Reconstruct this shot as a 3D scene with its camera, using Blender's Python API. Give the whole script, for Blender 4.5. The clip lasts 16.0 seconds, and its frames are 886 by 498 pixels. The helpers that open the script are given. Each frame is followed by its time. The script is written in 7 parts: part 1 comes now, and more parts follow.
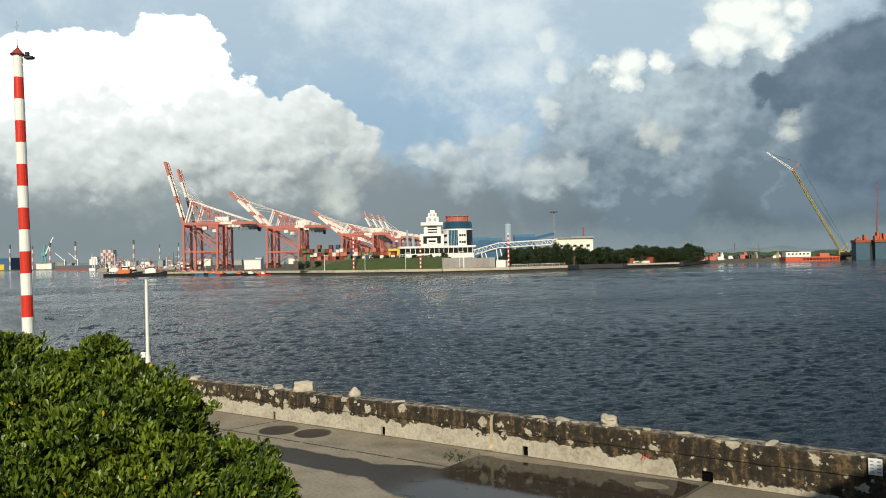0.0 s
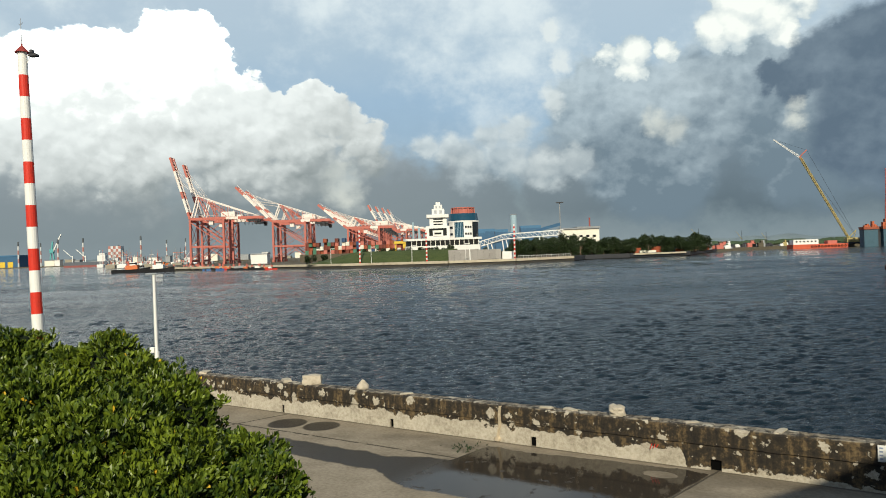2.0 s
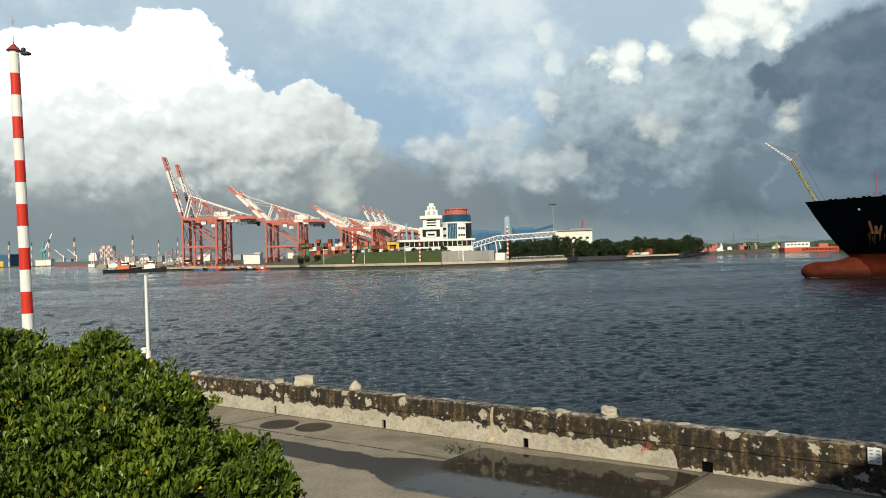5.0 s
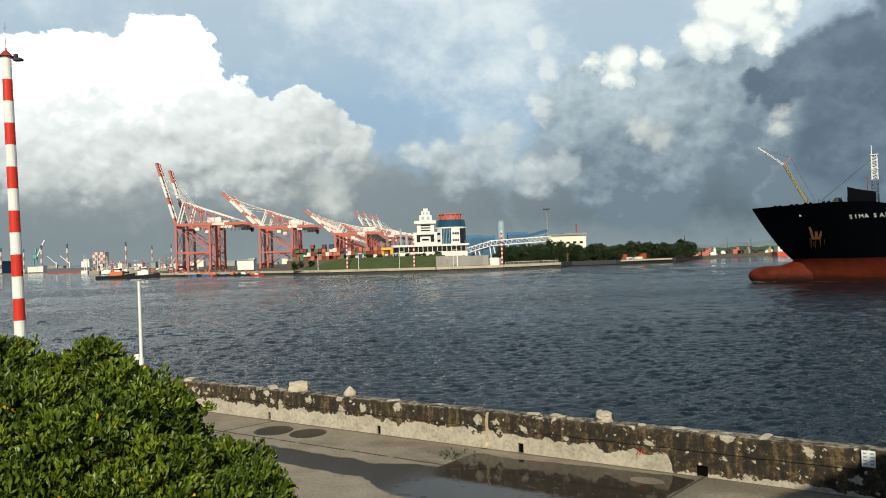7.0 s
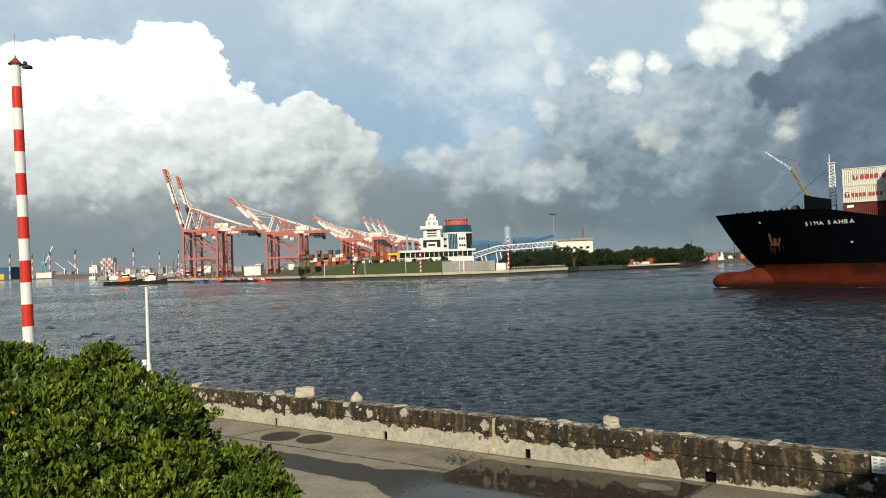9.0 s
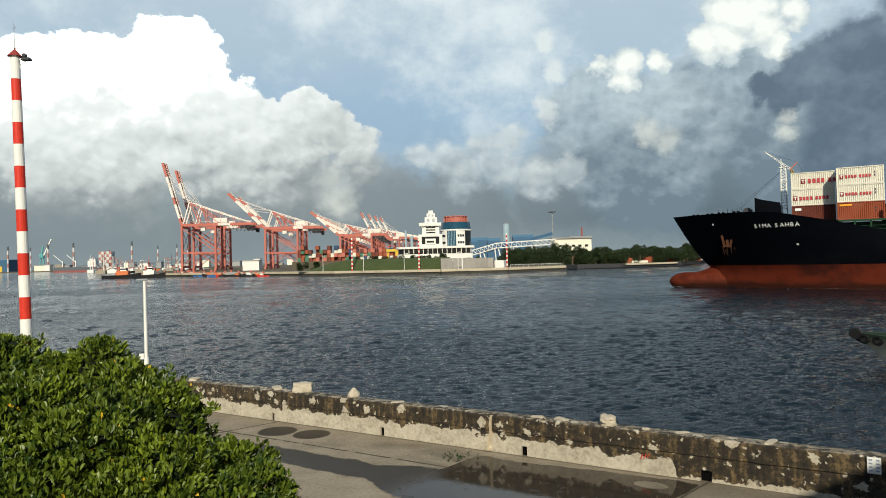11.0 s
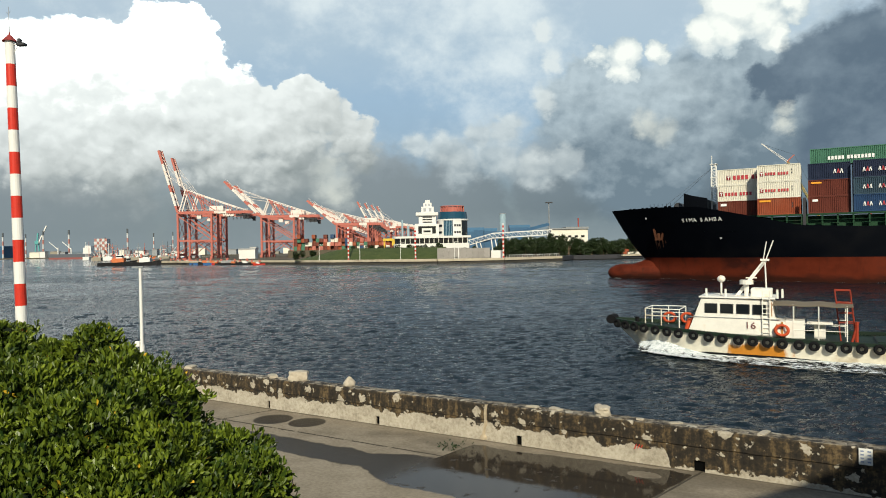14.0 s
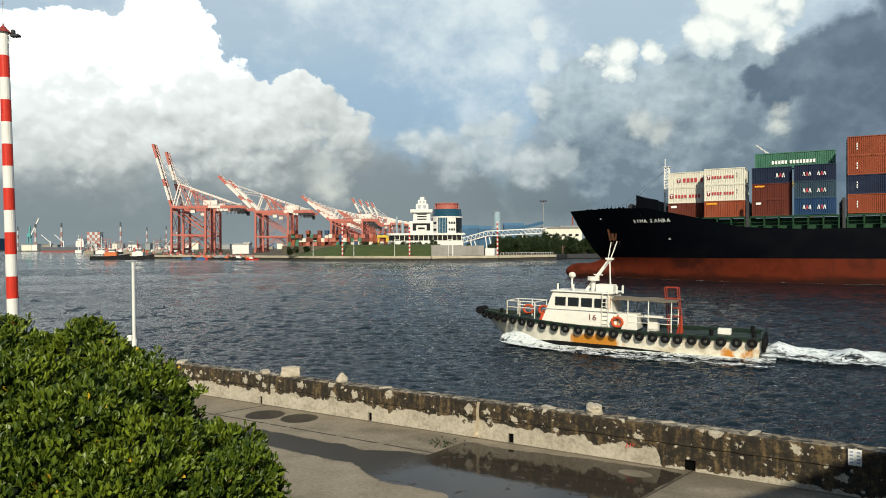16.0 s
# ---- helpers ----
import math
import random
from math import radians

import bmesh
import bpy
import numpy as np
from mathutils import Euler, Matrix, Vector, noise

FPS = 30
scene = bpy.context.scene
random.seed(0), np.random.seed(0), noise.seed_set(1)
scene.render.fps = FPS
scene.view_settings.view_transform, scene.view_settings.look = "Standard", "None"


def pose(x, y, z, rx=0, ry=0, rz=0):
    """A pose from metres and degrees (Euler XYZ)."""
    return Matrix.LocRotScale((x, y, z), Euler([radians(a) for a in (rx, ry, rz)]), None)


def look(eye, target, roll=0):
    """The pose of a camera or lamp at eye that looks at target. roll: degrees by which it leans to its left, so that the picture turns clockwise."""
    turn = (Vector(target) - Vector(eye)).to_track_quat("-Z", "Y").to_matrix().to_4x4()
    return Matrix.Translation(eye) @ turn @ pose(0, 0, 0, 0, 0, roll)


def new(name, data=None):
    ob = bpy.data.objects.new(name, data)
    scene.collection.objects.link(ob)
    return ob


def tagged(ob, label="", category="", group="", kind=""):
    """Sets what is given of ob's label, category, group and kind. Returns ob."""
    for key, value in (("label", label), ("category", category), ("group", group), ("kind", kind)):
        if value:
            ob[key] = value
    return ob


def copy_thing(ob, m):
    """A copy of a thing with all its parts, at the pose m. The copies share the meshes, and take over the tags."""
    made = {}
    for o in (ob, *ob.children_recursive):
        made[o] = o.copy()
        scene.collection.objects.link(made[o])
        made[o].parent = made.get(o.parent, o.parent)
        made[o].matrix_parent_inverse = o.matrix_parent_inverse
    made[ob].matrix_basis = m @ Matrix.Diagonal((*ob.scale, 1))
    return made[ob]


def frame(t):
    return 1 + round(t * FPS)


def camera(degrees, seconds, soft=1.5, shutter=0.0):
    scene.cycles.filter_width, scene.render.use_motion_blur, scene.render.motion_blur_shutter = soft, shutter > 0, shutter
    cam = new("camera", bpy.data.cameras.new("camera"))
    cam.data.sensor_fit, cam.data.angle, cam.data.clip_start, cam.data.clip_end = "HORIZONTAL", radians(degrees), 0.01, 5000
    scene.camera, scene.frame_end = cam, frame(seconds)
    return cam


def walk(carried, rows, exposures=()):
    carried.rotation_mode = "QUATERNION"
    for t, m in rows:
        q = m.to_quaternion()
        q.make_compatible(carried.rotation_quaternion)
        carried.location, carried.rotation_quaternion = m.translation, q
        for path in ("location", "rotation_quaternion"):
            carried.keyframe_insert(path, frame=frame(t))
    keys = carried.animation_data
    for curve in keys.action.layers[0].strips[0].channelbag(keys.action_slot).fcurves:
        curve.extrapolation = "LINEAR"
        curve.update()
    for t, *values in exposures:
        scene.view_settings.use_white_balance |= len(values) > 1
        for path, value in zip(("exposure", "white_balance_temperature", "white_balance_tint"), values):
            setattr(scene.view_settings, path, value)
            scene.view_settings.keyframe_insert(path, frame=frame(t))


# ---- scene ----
cam = camera(65.0, 16.0, soft=1.0)
PATH = [
    (0.0, 0.0, 0.0, 6.0, 90.840, 1.225, -0.035),
    (0.5, 0.0, 0.0, 6.0, 90.646, 1.637, 0.284),
    (1.0, 0.0, 0.0, 6.0, 90.354, 1.738, 0.475),
    (1.5, 0.0, 0.0, 6.0, 90.185, 1.863, 0.504),
    (2.0, 0.0, 0.0, 6.0, 90.201, 1.941, 0.469),
    (2.5, 0.0, 0.0, 6.0, 90.180, 1.971, 0.461),
    (3.0, 0.0, 0.0, 6.0, 90.118, 2.021, 0.696),
    (3.5, 0.0, 0.0, 6.0, 90.081, 2.060, 0.726),
    (4.0, 0.0, 0.0, 6.0, 90.148, 1.850, 0.536),
    (6.5, 0.0, 0.0, 6.0, 90.517, 1.916, -0.679),
    (7.0, 0.0, 0.0, 6.0, 90.685, 1.884, -0.564),
    (7.5, 0.0, 0.0, 6.0, 90.883, 1.870, -0.269),
    (8.0, 0.0, 0.0, 6.0, 90.957, 2.098, -0.044),
    (8.5, 0.0, 0.0, 6.0, 91.061, 2.010, -0.076),
    (9.0, 0.0, 0.0, 6.0, 91.139, 1.984, -0.038),
    (11.5, 0.0, 0.0, 6.0, 90.718, 1.281, -0.269),
    (12.0, 0.0, 0.0, 6.0, 90.566, 1.173, -0.434),
    (12.5, 0.0, 0.0, 6.0, 90.485, 1.052, -0.564),
    (13.0, 0.0, 0.0, 6.0, 90.285, 1.150, -0.519),
    (13.5, 0.0, 0.0, 6.0, 90.179, 1.135, -0.505),
    (14.0, 0.0, 0.0, 6.0, 90.017, 1.002, -0.455),
    (14.5, 0.0, 0.0, 6.0, 89.892, 0.898, -0.710),
    (15.0, 0.0, 0.0, 6.0, 89.925, 0.538, -1.071),
    (15.5, 0.0, 0.0, 6.0, 89.884, 0.590, -1.005),
    (16.0, 0.0, 0.0, 6.0, 89.786, 0.360, -0.936),
]
walk(cam, [(t, pose(*row)) for t, *row in PATH], exposures=[(0.0, 0.69, 6500, 2), (16.0, 0.69, 6500, 2)])

# ---------------------------------------------------------------- light and sky
SUN_AZ, SUN_EL = radians(180), radians(32)      # azimuth from +y towards +x
sun = new("sun", bpy.data.lights.new("sun", "SUN"))
sun.data.energy, sun.data.angle, sun.data.color = 3.0, radians(0.6), (1.0, 0.89, 0.73)
SUN_DIR = Vector((math.sin(SUN_AZ) * math.cos(SUN_EL), math.cos(SUN_AZ) * math.cos(SUN_EL), math.sin(SUN_EL)))
sun.matrix_world = look((0, 0, 60), Vector((0, 0, 60)) - SUN_DIR)


def lin(r, g, b):
    """Linear colour from 0-255 display values."""
    f = lambda c: c / 255 / 12.92 if c < 10 else ((c / 255 + 0.055) / 1.055) ** 2.4
    return (f(r), f(g), f(b), 1.0)


class Nodes:
    """Small wrapper that wires shader nodes."""

    def __init__(self, tree):
        self.tree = tree

    def add(self, kind, **props):
        n = self.tree.nodes.new(kind)
        for k, v in props.items():
            if k == "operation":
                n.operation = v
            elif k == "blend_type":
                n.blend_type = v
            elif k == "data_type":
                n.data_type = v
        return n

    def put(self, socket, value):
        if isinstance(value, bpy.types.NodeSocket):
            self.tree.links.new(value, socket)
        elif value is not None:
            socket.default_value = value

    def math(self, op, a, b=None, c=None, clamp=False):
        n = self.add("ShaderNodeMath", operation=op)
        n.use_clamp = clamp
        for s, v in zip(n.inputs, (a, b, c)):
            self.put(s, v)
        return n.outputs[0]

    def vmath(self, op, a, b=None, scale=None):
        n = self.add("ShaderNodeVectorMath", operation=op)
        self.put(n.inputs[0], a)
        self.put(n.inputs[1], b)
        if scale is not None:
            self.put(n.inputs["Scale"], scale)
        return n.outputs["Value"] if op in ("LENGTH", "DISTANCE", "DOT_PRODUCT") else n.outputs["Vector"]

    def mix(self, fac, a, b, blend="MIX"):
        n = self.add("ShaderNodeMix", data_type="RGBA")
        n.blend_type = blend
        self.put(n.inputs[0], fac)
        self.put(n.inputs[6], a)
        self.put(n.inputs[7], b)
        return n.outputs[2]

    def noise(self, vec, scale, detail=4.0, rough=0.55, distortion=0.0):
        n = self.add("ShaderNodeTexNoise")
        self.put(n.inputs["Vector"], vec)
        self.put(n.inputs["Scale"], scale)
        self.put(n.inputs["Detail"], detail)
        self.put(n.inputs["Roughness"], rough)
        self.put(n.inputs["Distortion"], distortion)
        return n.outputs["Fac"], n.outputs["Color"]

    def voronoi(self, vec, scale, feature="F1", rand=1.0):
        n = self.add("ShaderNodeTexVoronoi")
        n.feature = feature
        self.put(n.inputs["Vector"], vec)
        self.put(n.inputs["Scale"], scale)
        self.put(n.inputs["Randomness"], rand)
        return n.outputs["Distance"]

    def ramp(self, fac, stops, smooth=False):
        n = self.add("ShaderNodeValToRGB")
        n.color_ramp.interpolation = "EASE" if smooth else "LINEAR"
        e = n.color_ramp.elements
        while len(e) < len(stops):
            e.new(0.5)
        for el, (p, c) in zip(e, stops):
            el.position, el.color = p, c if len(c) == 4 else (*c, 1)
        self.put(n.inputs[0], fac)
        return n.outputs[0]

    def step(self, x, lo, hi, smooth=True):
        n = self.add("ShaderNodeMapRange")
        n.interpolation_type = "SMOOTHSTEP" if smooth else "LINEAR"
        self.put(n.inputs[0], x)
        self.put(n.inputs[1], lo)
        self.put(n.inputs[2], hi)
        return n.outputs[0]

    def xyz(self, vec):
        n = self.add("ShaderNodeSeparateXYZ")
        self.put(n.inputs[0], vec)
        return n.outputs

    def join(self, x, y, z=0.0):
        n = self.add("ShaderNodeCombineXYZ")
        for s, v in zip(n.inputs, (x, y, z)):
            self.put(s, v)
        return n.outputs[0]

    def bump(self, height, strength, distance, normal=None):
        n = self.add("ShaderNodeBump")
        self.put(n.inputs["Strength"], strength)
        self.put(n.inputs["Distance"], distance)
        self.put(n.inputs["Height"], height)
        if normal is not None:
            self.put(n.inputs["Normal"], normal)
        return n.outputs[0]


def blob_field(k, p, blobs):
    """The largest of 1 - distance / radius over round cloud heads (u, v, radius)."""
    best = None
    for u, v, r in blobs:
        d = k.math("MULTIPLY_ADD", k.vmath("DISTANCE", p, (u, v, 0)), -1 / r, 1.0)
        best = d if best is None else k.math("SMOOTH_MAX", best, d, 0.12)
    return best


def make_sky():
    world = bpy.data.worlds.new("sky")
    scene.world = world
    world.use_nodes = True
    world.node_tree.nodes.clear()
    k = Nodes(world.node_tree)
    way = k.add("ShaderNodeTexCoord").outputs["Generated"]
    x, y, z = k.xyz(way)
    ahead = k.math("MAXIMUM", y, 0.2)
    u, v = k.math("DIVIDE", x, ahead), k.math("DIVIDE", z, ahead)
    flat = k.join(x, y, k.math("MULTIPLY", z, 1.25))
    big, big_c = k.noise(flat, 3.2, 5, 0.55)
    mid, mid_c = k.noise(flat, 9.0, 8, 0.62)
    fine, fine_c = k.noise(flat, 30.0, 6, 0.62)

    def billow(shift):
        """Rounded cloud heads at three sizes: low in the middle of a head, high in the creases."""
        at = k.vmath("ADD", flat, shift)
        a = k.voronoi(k.vmath("ADD", at, k.vmath("SCALE", mid_c, scale=0.09)), 13.0, "SMOOTH_F1")
        b = k.voronoi(k.vmath("ADD", at, k.vmath("SCALE", fine_c, scale=0.035)), 31.0, "SMOOTH_F1")
        c = k.voronoi(k.vmath("ADD", at, k.vmath("SCALE", fine_c, scale=0.03)), 70.0)
        return k.math("ADD", k.math("MULTIPLY", a, 0.62), k.math("ADD", k.math("MULTIPLY", b, 0.34), k.math("MULTIPLY", c, 0.13)))

    lump = billow((0, 0, 0))
    relief = k.math("SUBTRACT", billow((-0.007, 0, 0.014)), lump)
    warp = k.vmath("ADD", k.vmath("SCALE", k.vmath("SUBTRACT", mid_c, (0.5, 0.5, 0.5)), scale=0.07),
                   k.vmath("SCALE", k.vmath("SUBTRACT", fine_c, (0.5, 0.5, 0.5)), scale=0.035))
    p = k.vmath("ADD", k.join(u, v), warp)
    pu, pv, _ = k.xyz(p)

    def cloud(heads, rough):
        return k.math("ADD", blob_field(k, p, heads), k.math("MULTIPLY", k.math("SUBTRACT", 0.46, lump), rough))

    # clear sky, thin high cloud
    sky = k.add("ShaderNodeTexSky")
    sky.sky_type, sky.sun_disc = "NISHITA", False
    sky.sun_elevation, sky.sun_rotation = SUN_EL, SUN_AZ
    blue = k.vmath("SCALE", sky.outputs[0], scale=0.10)
    veil = k.ramp(pv, [(0.0, lin(120, 132, 142)), (0.06, lin(126, 140, 153)), (0.13, lin(150, 170, 194)),
                       (0.21, lin(164, 187, 213)), (0.30, lin(188, 204, 221)), (0.42, lin(200, 213, 228)), (0.62, lin(184, 201, 220)), (1.0, lin(140, 164, 194))])
    col = k.mix(0.8, blue, veil)
    wisp = k.step(k.math("ADD", k.math("MULTIPLY", big, 0.6), k.math("MULTIPLY", mid, 0.6)), 0.52, 0.76)
    col = k.mix(k.math("MULTIPLY", k.math("MULTIPLY", wisp, 0.95), k.step(pv, 0.12, 0.24)), col, lin(230, 237, 244))
    # low grey cloud bank all along the horizon, darker and bluer over the harbour mouth
    grey = k.ramp(k.math("ADD", pv, k.math("MULTIPLY", k.math("SUBTRACT", mid, 0.5), 0.05)),
                  [(0.0, lin(140, 150, 157)), (0.04, lin(134, 144, 151)), (0.10, lin(138, 147, 155)), (0.17, lin(166, 176, 187)), (0.3, lin(188, 199, 211))])
    grey = k.mix(k.math("MULTIPLY", k.step(pu, -0.12, 0.42), 0.85), grey, k.ramp(pv, [(0.0, lin(140, 152, 160)), (0.03, lin(126, 140, 150)), (0.055, lin(96, 111, 124)), (0.10, lin(108, 123, 137)), (0.17, lin(128, 143, 158)), (0.30, lin(150, 165, 180))]))
    bank = k.step(k.math("ADD", blob_field(k, p, [(0.02, 0.03, 0.13), (-0.08, 0.07, 0.10), (-0.25, 0.03, 0.20), (-0.55, 0.06, 0.22), (0.35, 0.04, 0.22), (0.62, 0.06, 0.27), (-0.9, 0.05, 0.25), (0.95, 0.06, 0.30), (0.20, 0.06, 0.14)]),
                         k.math("MULTIPLY", k.math("SUBTRACT", 0.5, lump), 0.35)), 0.03, 0.40)
    col = k.mix(bank, col, grey)
    # grey-white mass that fills the right half
    d0 = cloud([(0.36, 0.20, 0.10), (0.27, 0.20, 0.09), (0.44, 0.23, 0.10), (0.20, 0.20, 0.07), (0.52, 0.16, 0.13), (0.30, 0.13, 0.12), (0.62, 0.2, 0.16), (0.22, 0.245, 0.045)], 0.28)
    shade = k.math("ADD", k.math("ADD", k.math("MULTIPLY", k.math("SUBTRACT", mid, 0.5), 2.3), k.math("MULTIPLY", relief, 1.6)), k.math("MULTIPLY_ADD", k.math("SUBTRACT", pv, 0.09), 4.2, k.math("MULTIPLY", k.math("SUBTRACT", 0.36, pu), 0.9)), clamp=True)
    col = k.mix(k.math("MULTIPLY", k.step(d0, 0.0, 0.34), 0.92), col, k.mix(shade, lin(118, 134, 149), lin(190, 202, 213)))
    # middle cumulus, half shaded
    m = cloud([(0.008, 0.138, 0.036), (0.04, 0.121, 0.05), (0.074, 0.161, 0.032), (0.106, 0.168, 0.034), (0.097, 0.128, 0.05), (0.146, 0.118, 0.042), (0.187, 0.126, 0.03), (-0.029, 0.151, 0.026), (0.155, 0.215, 0.030), (0.17, 0.27, 0.024), (0.157, 0.315, 0.020)], 0.5)
    tone = k.math("ADD", k.math("MULTIPLY", k.math("SUBTRACT", pv, 0.085), 5.5), k.math("ADD", k.math("MULTIPLY", relief, 1.6), 0.22), clamp=True)
    col = k.mix(k.math("MULTIPLY", k.step(m, -0.02, 0.55), 0.80), col, k.mix(tone, lin(150, 162, 173), lin(232, 236, 239)))
    # sunlit heads on the right
    r = cloud([(0.272, 0.281, 0.033), (0.272, 0.252, 0.026), (0.322, 0.282, 0.020), (0.237, 0.272, 0.020), (0.437, 0.338, 0.058), (0.472, 0.322, 0.048), (0.500, 0.300, 0.026), (0.395, 0.296, 0.030), (0.42, 0.305, 0.040), (0.515, 0.345, 0.03)], 0.65)
    glow = k.math("ADD", k.math("MULTIPLY", r, 1.5), k.math("MULTIPLY", relief, 2.0), clamp=True)
    col = k.mix(k.step(r, 0.0, 0.22), col, k.mix(glow, lin(192, 204, 214), lin(255, 255, 252)))
    # blue-grey mass in front of them
    # last three heads are added overhead, out of view, to darken the reflecting water
    d = cloud([(0.533, 0.255, 0.050), (0.500, 0.235, 0.040), (0.467, 0.236, 0.028), (0.572, 0.270, 0.060), (0.630, 0.290, 0.070), (0.600, 0.205, 0.085), (0.66, 0.15, 0.11), (0.585, 0.145, 0.075), (0.72, 0.33, 0.10), (0.75, 0.2, 0.16), (0.62, 0.62, 0.24), (0.95, 0.5, 0.35), (0.35, 0.72, 0.20)], 0.45)
    deep = k.math("ADD", k.math("MULTIPLY", k.math("SUBTRACT", mid, 0.45), 2.0), k.math("MULTIPLY", relief, 0.8), clamp=True)
    col = k.mix(k.math("MULTIPLY", k.step(d, -0.04, 0.36), 0.93), col, k.mix(deep, lin(97, 113, 132), lin(140, 155, 171)))
    # small pale clouds catching light
    s = cloud([(0.312, 0.176, 0.026), (0.334, 0.166, 0.028), (0.295, 0.172, 0.02), (-0.148, 0.10, 0.040), (0.506, 0.200, 0.020), (0.500, 0.175, 0.022)], 0.45)
    col = k.mix(k.math("MULTIPLY", k.step(s, -0.10, 0.75), 0.78), col, k.mix(k.math("MULTIPLY_ADD", relief, 1.5, 0.7, clamp=True), lin(176, 183, 188), lin(228, 228, 222)))
    # the great cumulus
    # last head is added out of view to brighten the water on the left
    c = cloud([(-0.601, 0.262, 0.080), (-0.536, 0.272, 0.076), (-0.47, 0.268, 0.075), (-0.397, 0.300, 0.064), (-0.366, 0.312, 0.054), (-0.348, 0.270, 0.052), (-0.296, 0.220, 0.050), (-0.242, 0.198, 0.044), (-0.194, 0.208, 0.044),
               (-0.154, 0.186, 0.044), (-0.122, 0.160, 0.044), (-0.098, 0.135, 0.040), (-0.70, 0.22, 0.12), (-0.55, 0.18, 0.14), (-0.43, 0.17, 0.14), (-0.31, 0.155, 0.11), (-0.21, 0.13, 0.08), (-0.9, 0.15, 0.2), (-1.05, 0.38, 0.26)], 0.5)
    lit = k.math("ADD", pv, k.math("ADD", k.math("MULTIPLY", relief, 0.17), k.math("ADD", k.math("MULTIPLY", k.math("SUBTRACT", 0.42, lump), 0.045), k.math("MULTIPLY", k.math("SUBTRACT", big, 0.5), 0.07))))
    lit = k.math("SUBTRACT", lit, k.math("MULTIPLY", k.step(pu, -0.40, -0.10), 0.026))
    white = k.ramp(lit, [(0.0, lin(142, 150, 154)), (0.055, lin(146, 153, 156)), (0.095, lin(170, 175, 178)), (0.145, lin(208, 211, 213)), (0.205, lin(240, 242, 244)), (0.262, lin(255, 255, 255))])
    white = k.vmath("SCALE", white, scale=k.math("MULTIPLY_ADD", k.step(lit, 0.215, 0.30), 0.9, 1.0))
    col = k.mix(k.step(c, 0.0, k.math("MULTIPLY_ADD", k.step(lit, 0.19, 0.09), 0.6, 0.09)), col, white)
    # behind the viewer and overhead the sky is clearer and deeper blue
    clear = k.mix(k.step(mid, 0.45, 0.75), k.mix(0.5, blue, lin(84, 112, 150)), lin(170, 180, 190))
    col = k.mix(k.step(k.math("ADD", k.math("MULTIPLY", y, -1.0), k.math("MULTIPLY", z, 0.55)), -0.45, 0.12), col, clear)
    out = k.add("ShaderNodeOutputWorld")
    bg = k.add("ShaderNodeBackground")
    k.put(bg.inputs[0], col)
    bg.inputs[1].default_value = 0.62
    k.tree.links.new(bg.outputs[0], out.inputs[0])


make_sky()

# ---------------------------------------------------------------- materials
MATS = {}


def surface(name, base, rough=0.6, metal=0.0, vary=0.25, grain=6.0, bump=0.2, depth=0.01, dirt=None, dirt_amount=0.35, spec=0.25, random_hue=0.0):
    """A painted, stony or metal surface with tone changes at two scales, dirt patches and fine relief."""
    if name in MATS:
        return MATS[name]
    m = bpy.data.materials.new(name)
    m.use_nodes = True
    k = Nodes(m.node_tree)
    bsdf = m.node_tree.nodes["Principled BSDF"]
    co = k.add("ShaderNodeTexCoord").outputs["Object"]
    n1, _ = k.noise(co, grain, 6, 0.6)
    n2, _ = k.noise(co, grain * 0.13, 4, 0.6)
    c = (*base, 1.0)
    dark = tuple(v * (1 - vary) for v in base) + (1.0,)
    light = tuple(min(1, v * (1 + vary * 0.6)) for v in base) + (1.0,)
    col = k.ramp(k.math("ADD", k.math("MULTIPLY", n1, 0.5), k.math("MULTIPLY", n2, 0.5)), [(0.3, dark), (0.5, c), (0.7, light)])
    if dirt:
        mask = k.step(k.math("ADD", k.math("MULTIPLY", n2, 0.6), k.math("MULTIPLY", n1, 0.4)), 0.5, 0.68)
        col = k.mix(k.math("MULTIPLY", mask, dirt_amount * 2), col, (*dirt, 1.0))
    if random_hue:
        rnd = k.add("ShaderNodeObjectInfo").outputs["Random"]
        col = k.mix(1.0, col, k.ramp(rnd, [(0, (1 - random_hue,) * 3), (1, (1,) * 3)]), "MULTIPLY")
    k.put(bsdf.inputs["Base Color"], col)
    k.put(bsdf.inputs["Roughness"], k.math("ADD", rough - 0.08, k.math("MULTIPLY", n1, 0.16)))
    bsdf.inputs["Metallic"].default_value = metal
    bsdf.inputs["Specular IOR Level"].default_value = spec
    if bump:
        k.put(bsdf.inputs["Normal"], k.bump(n1, bump, depth))
    MATS[name] = m
    return m


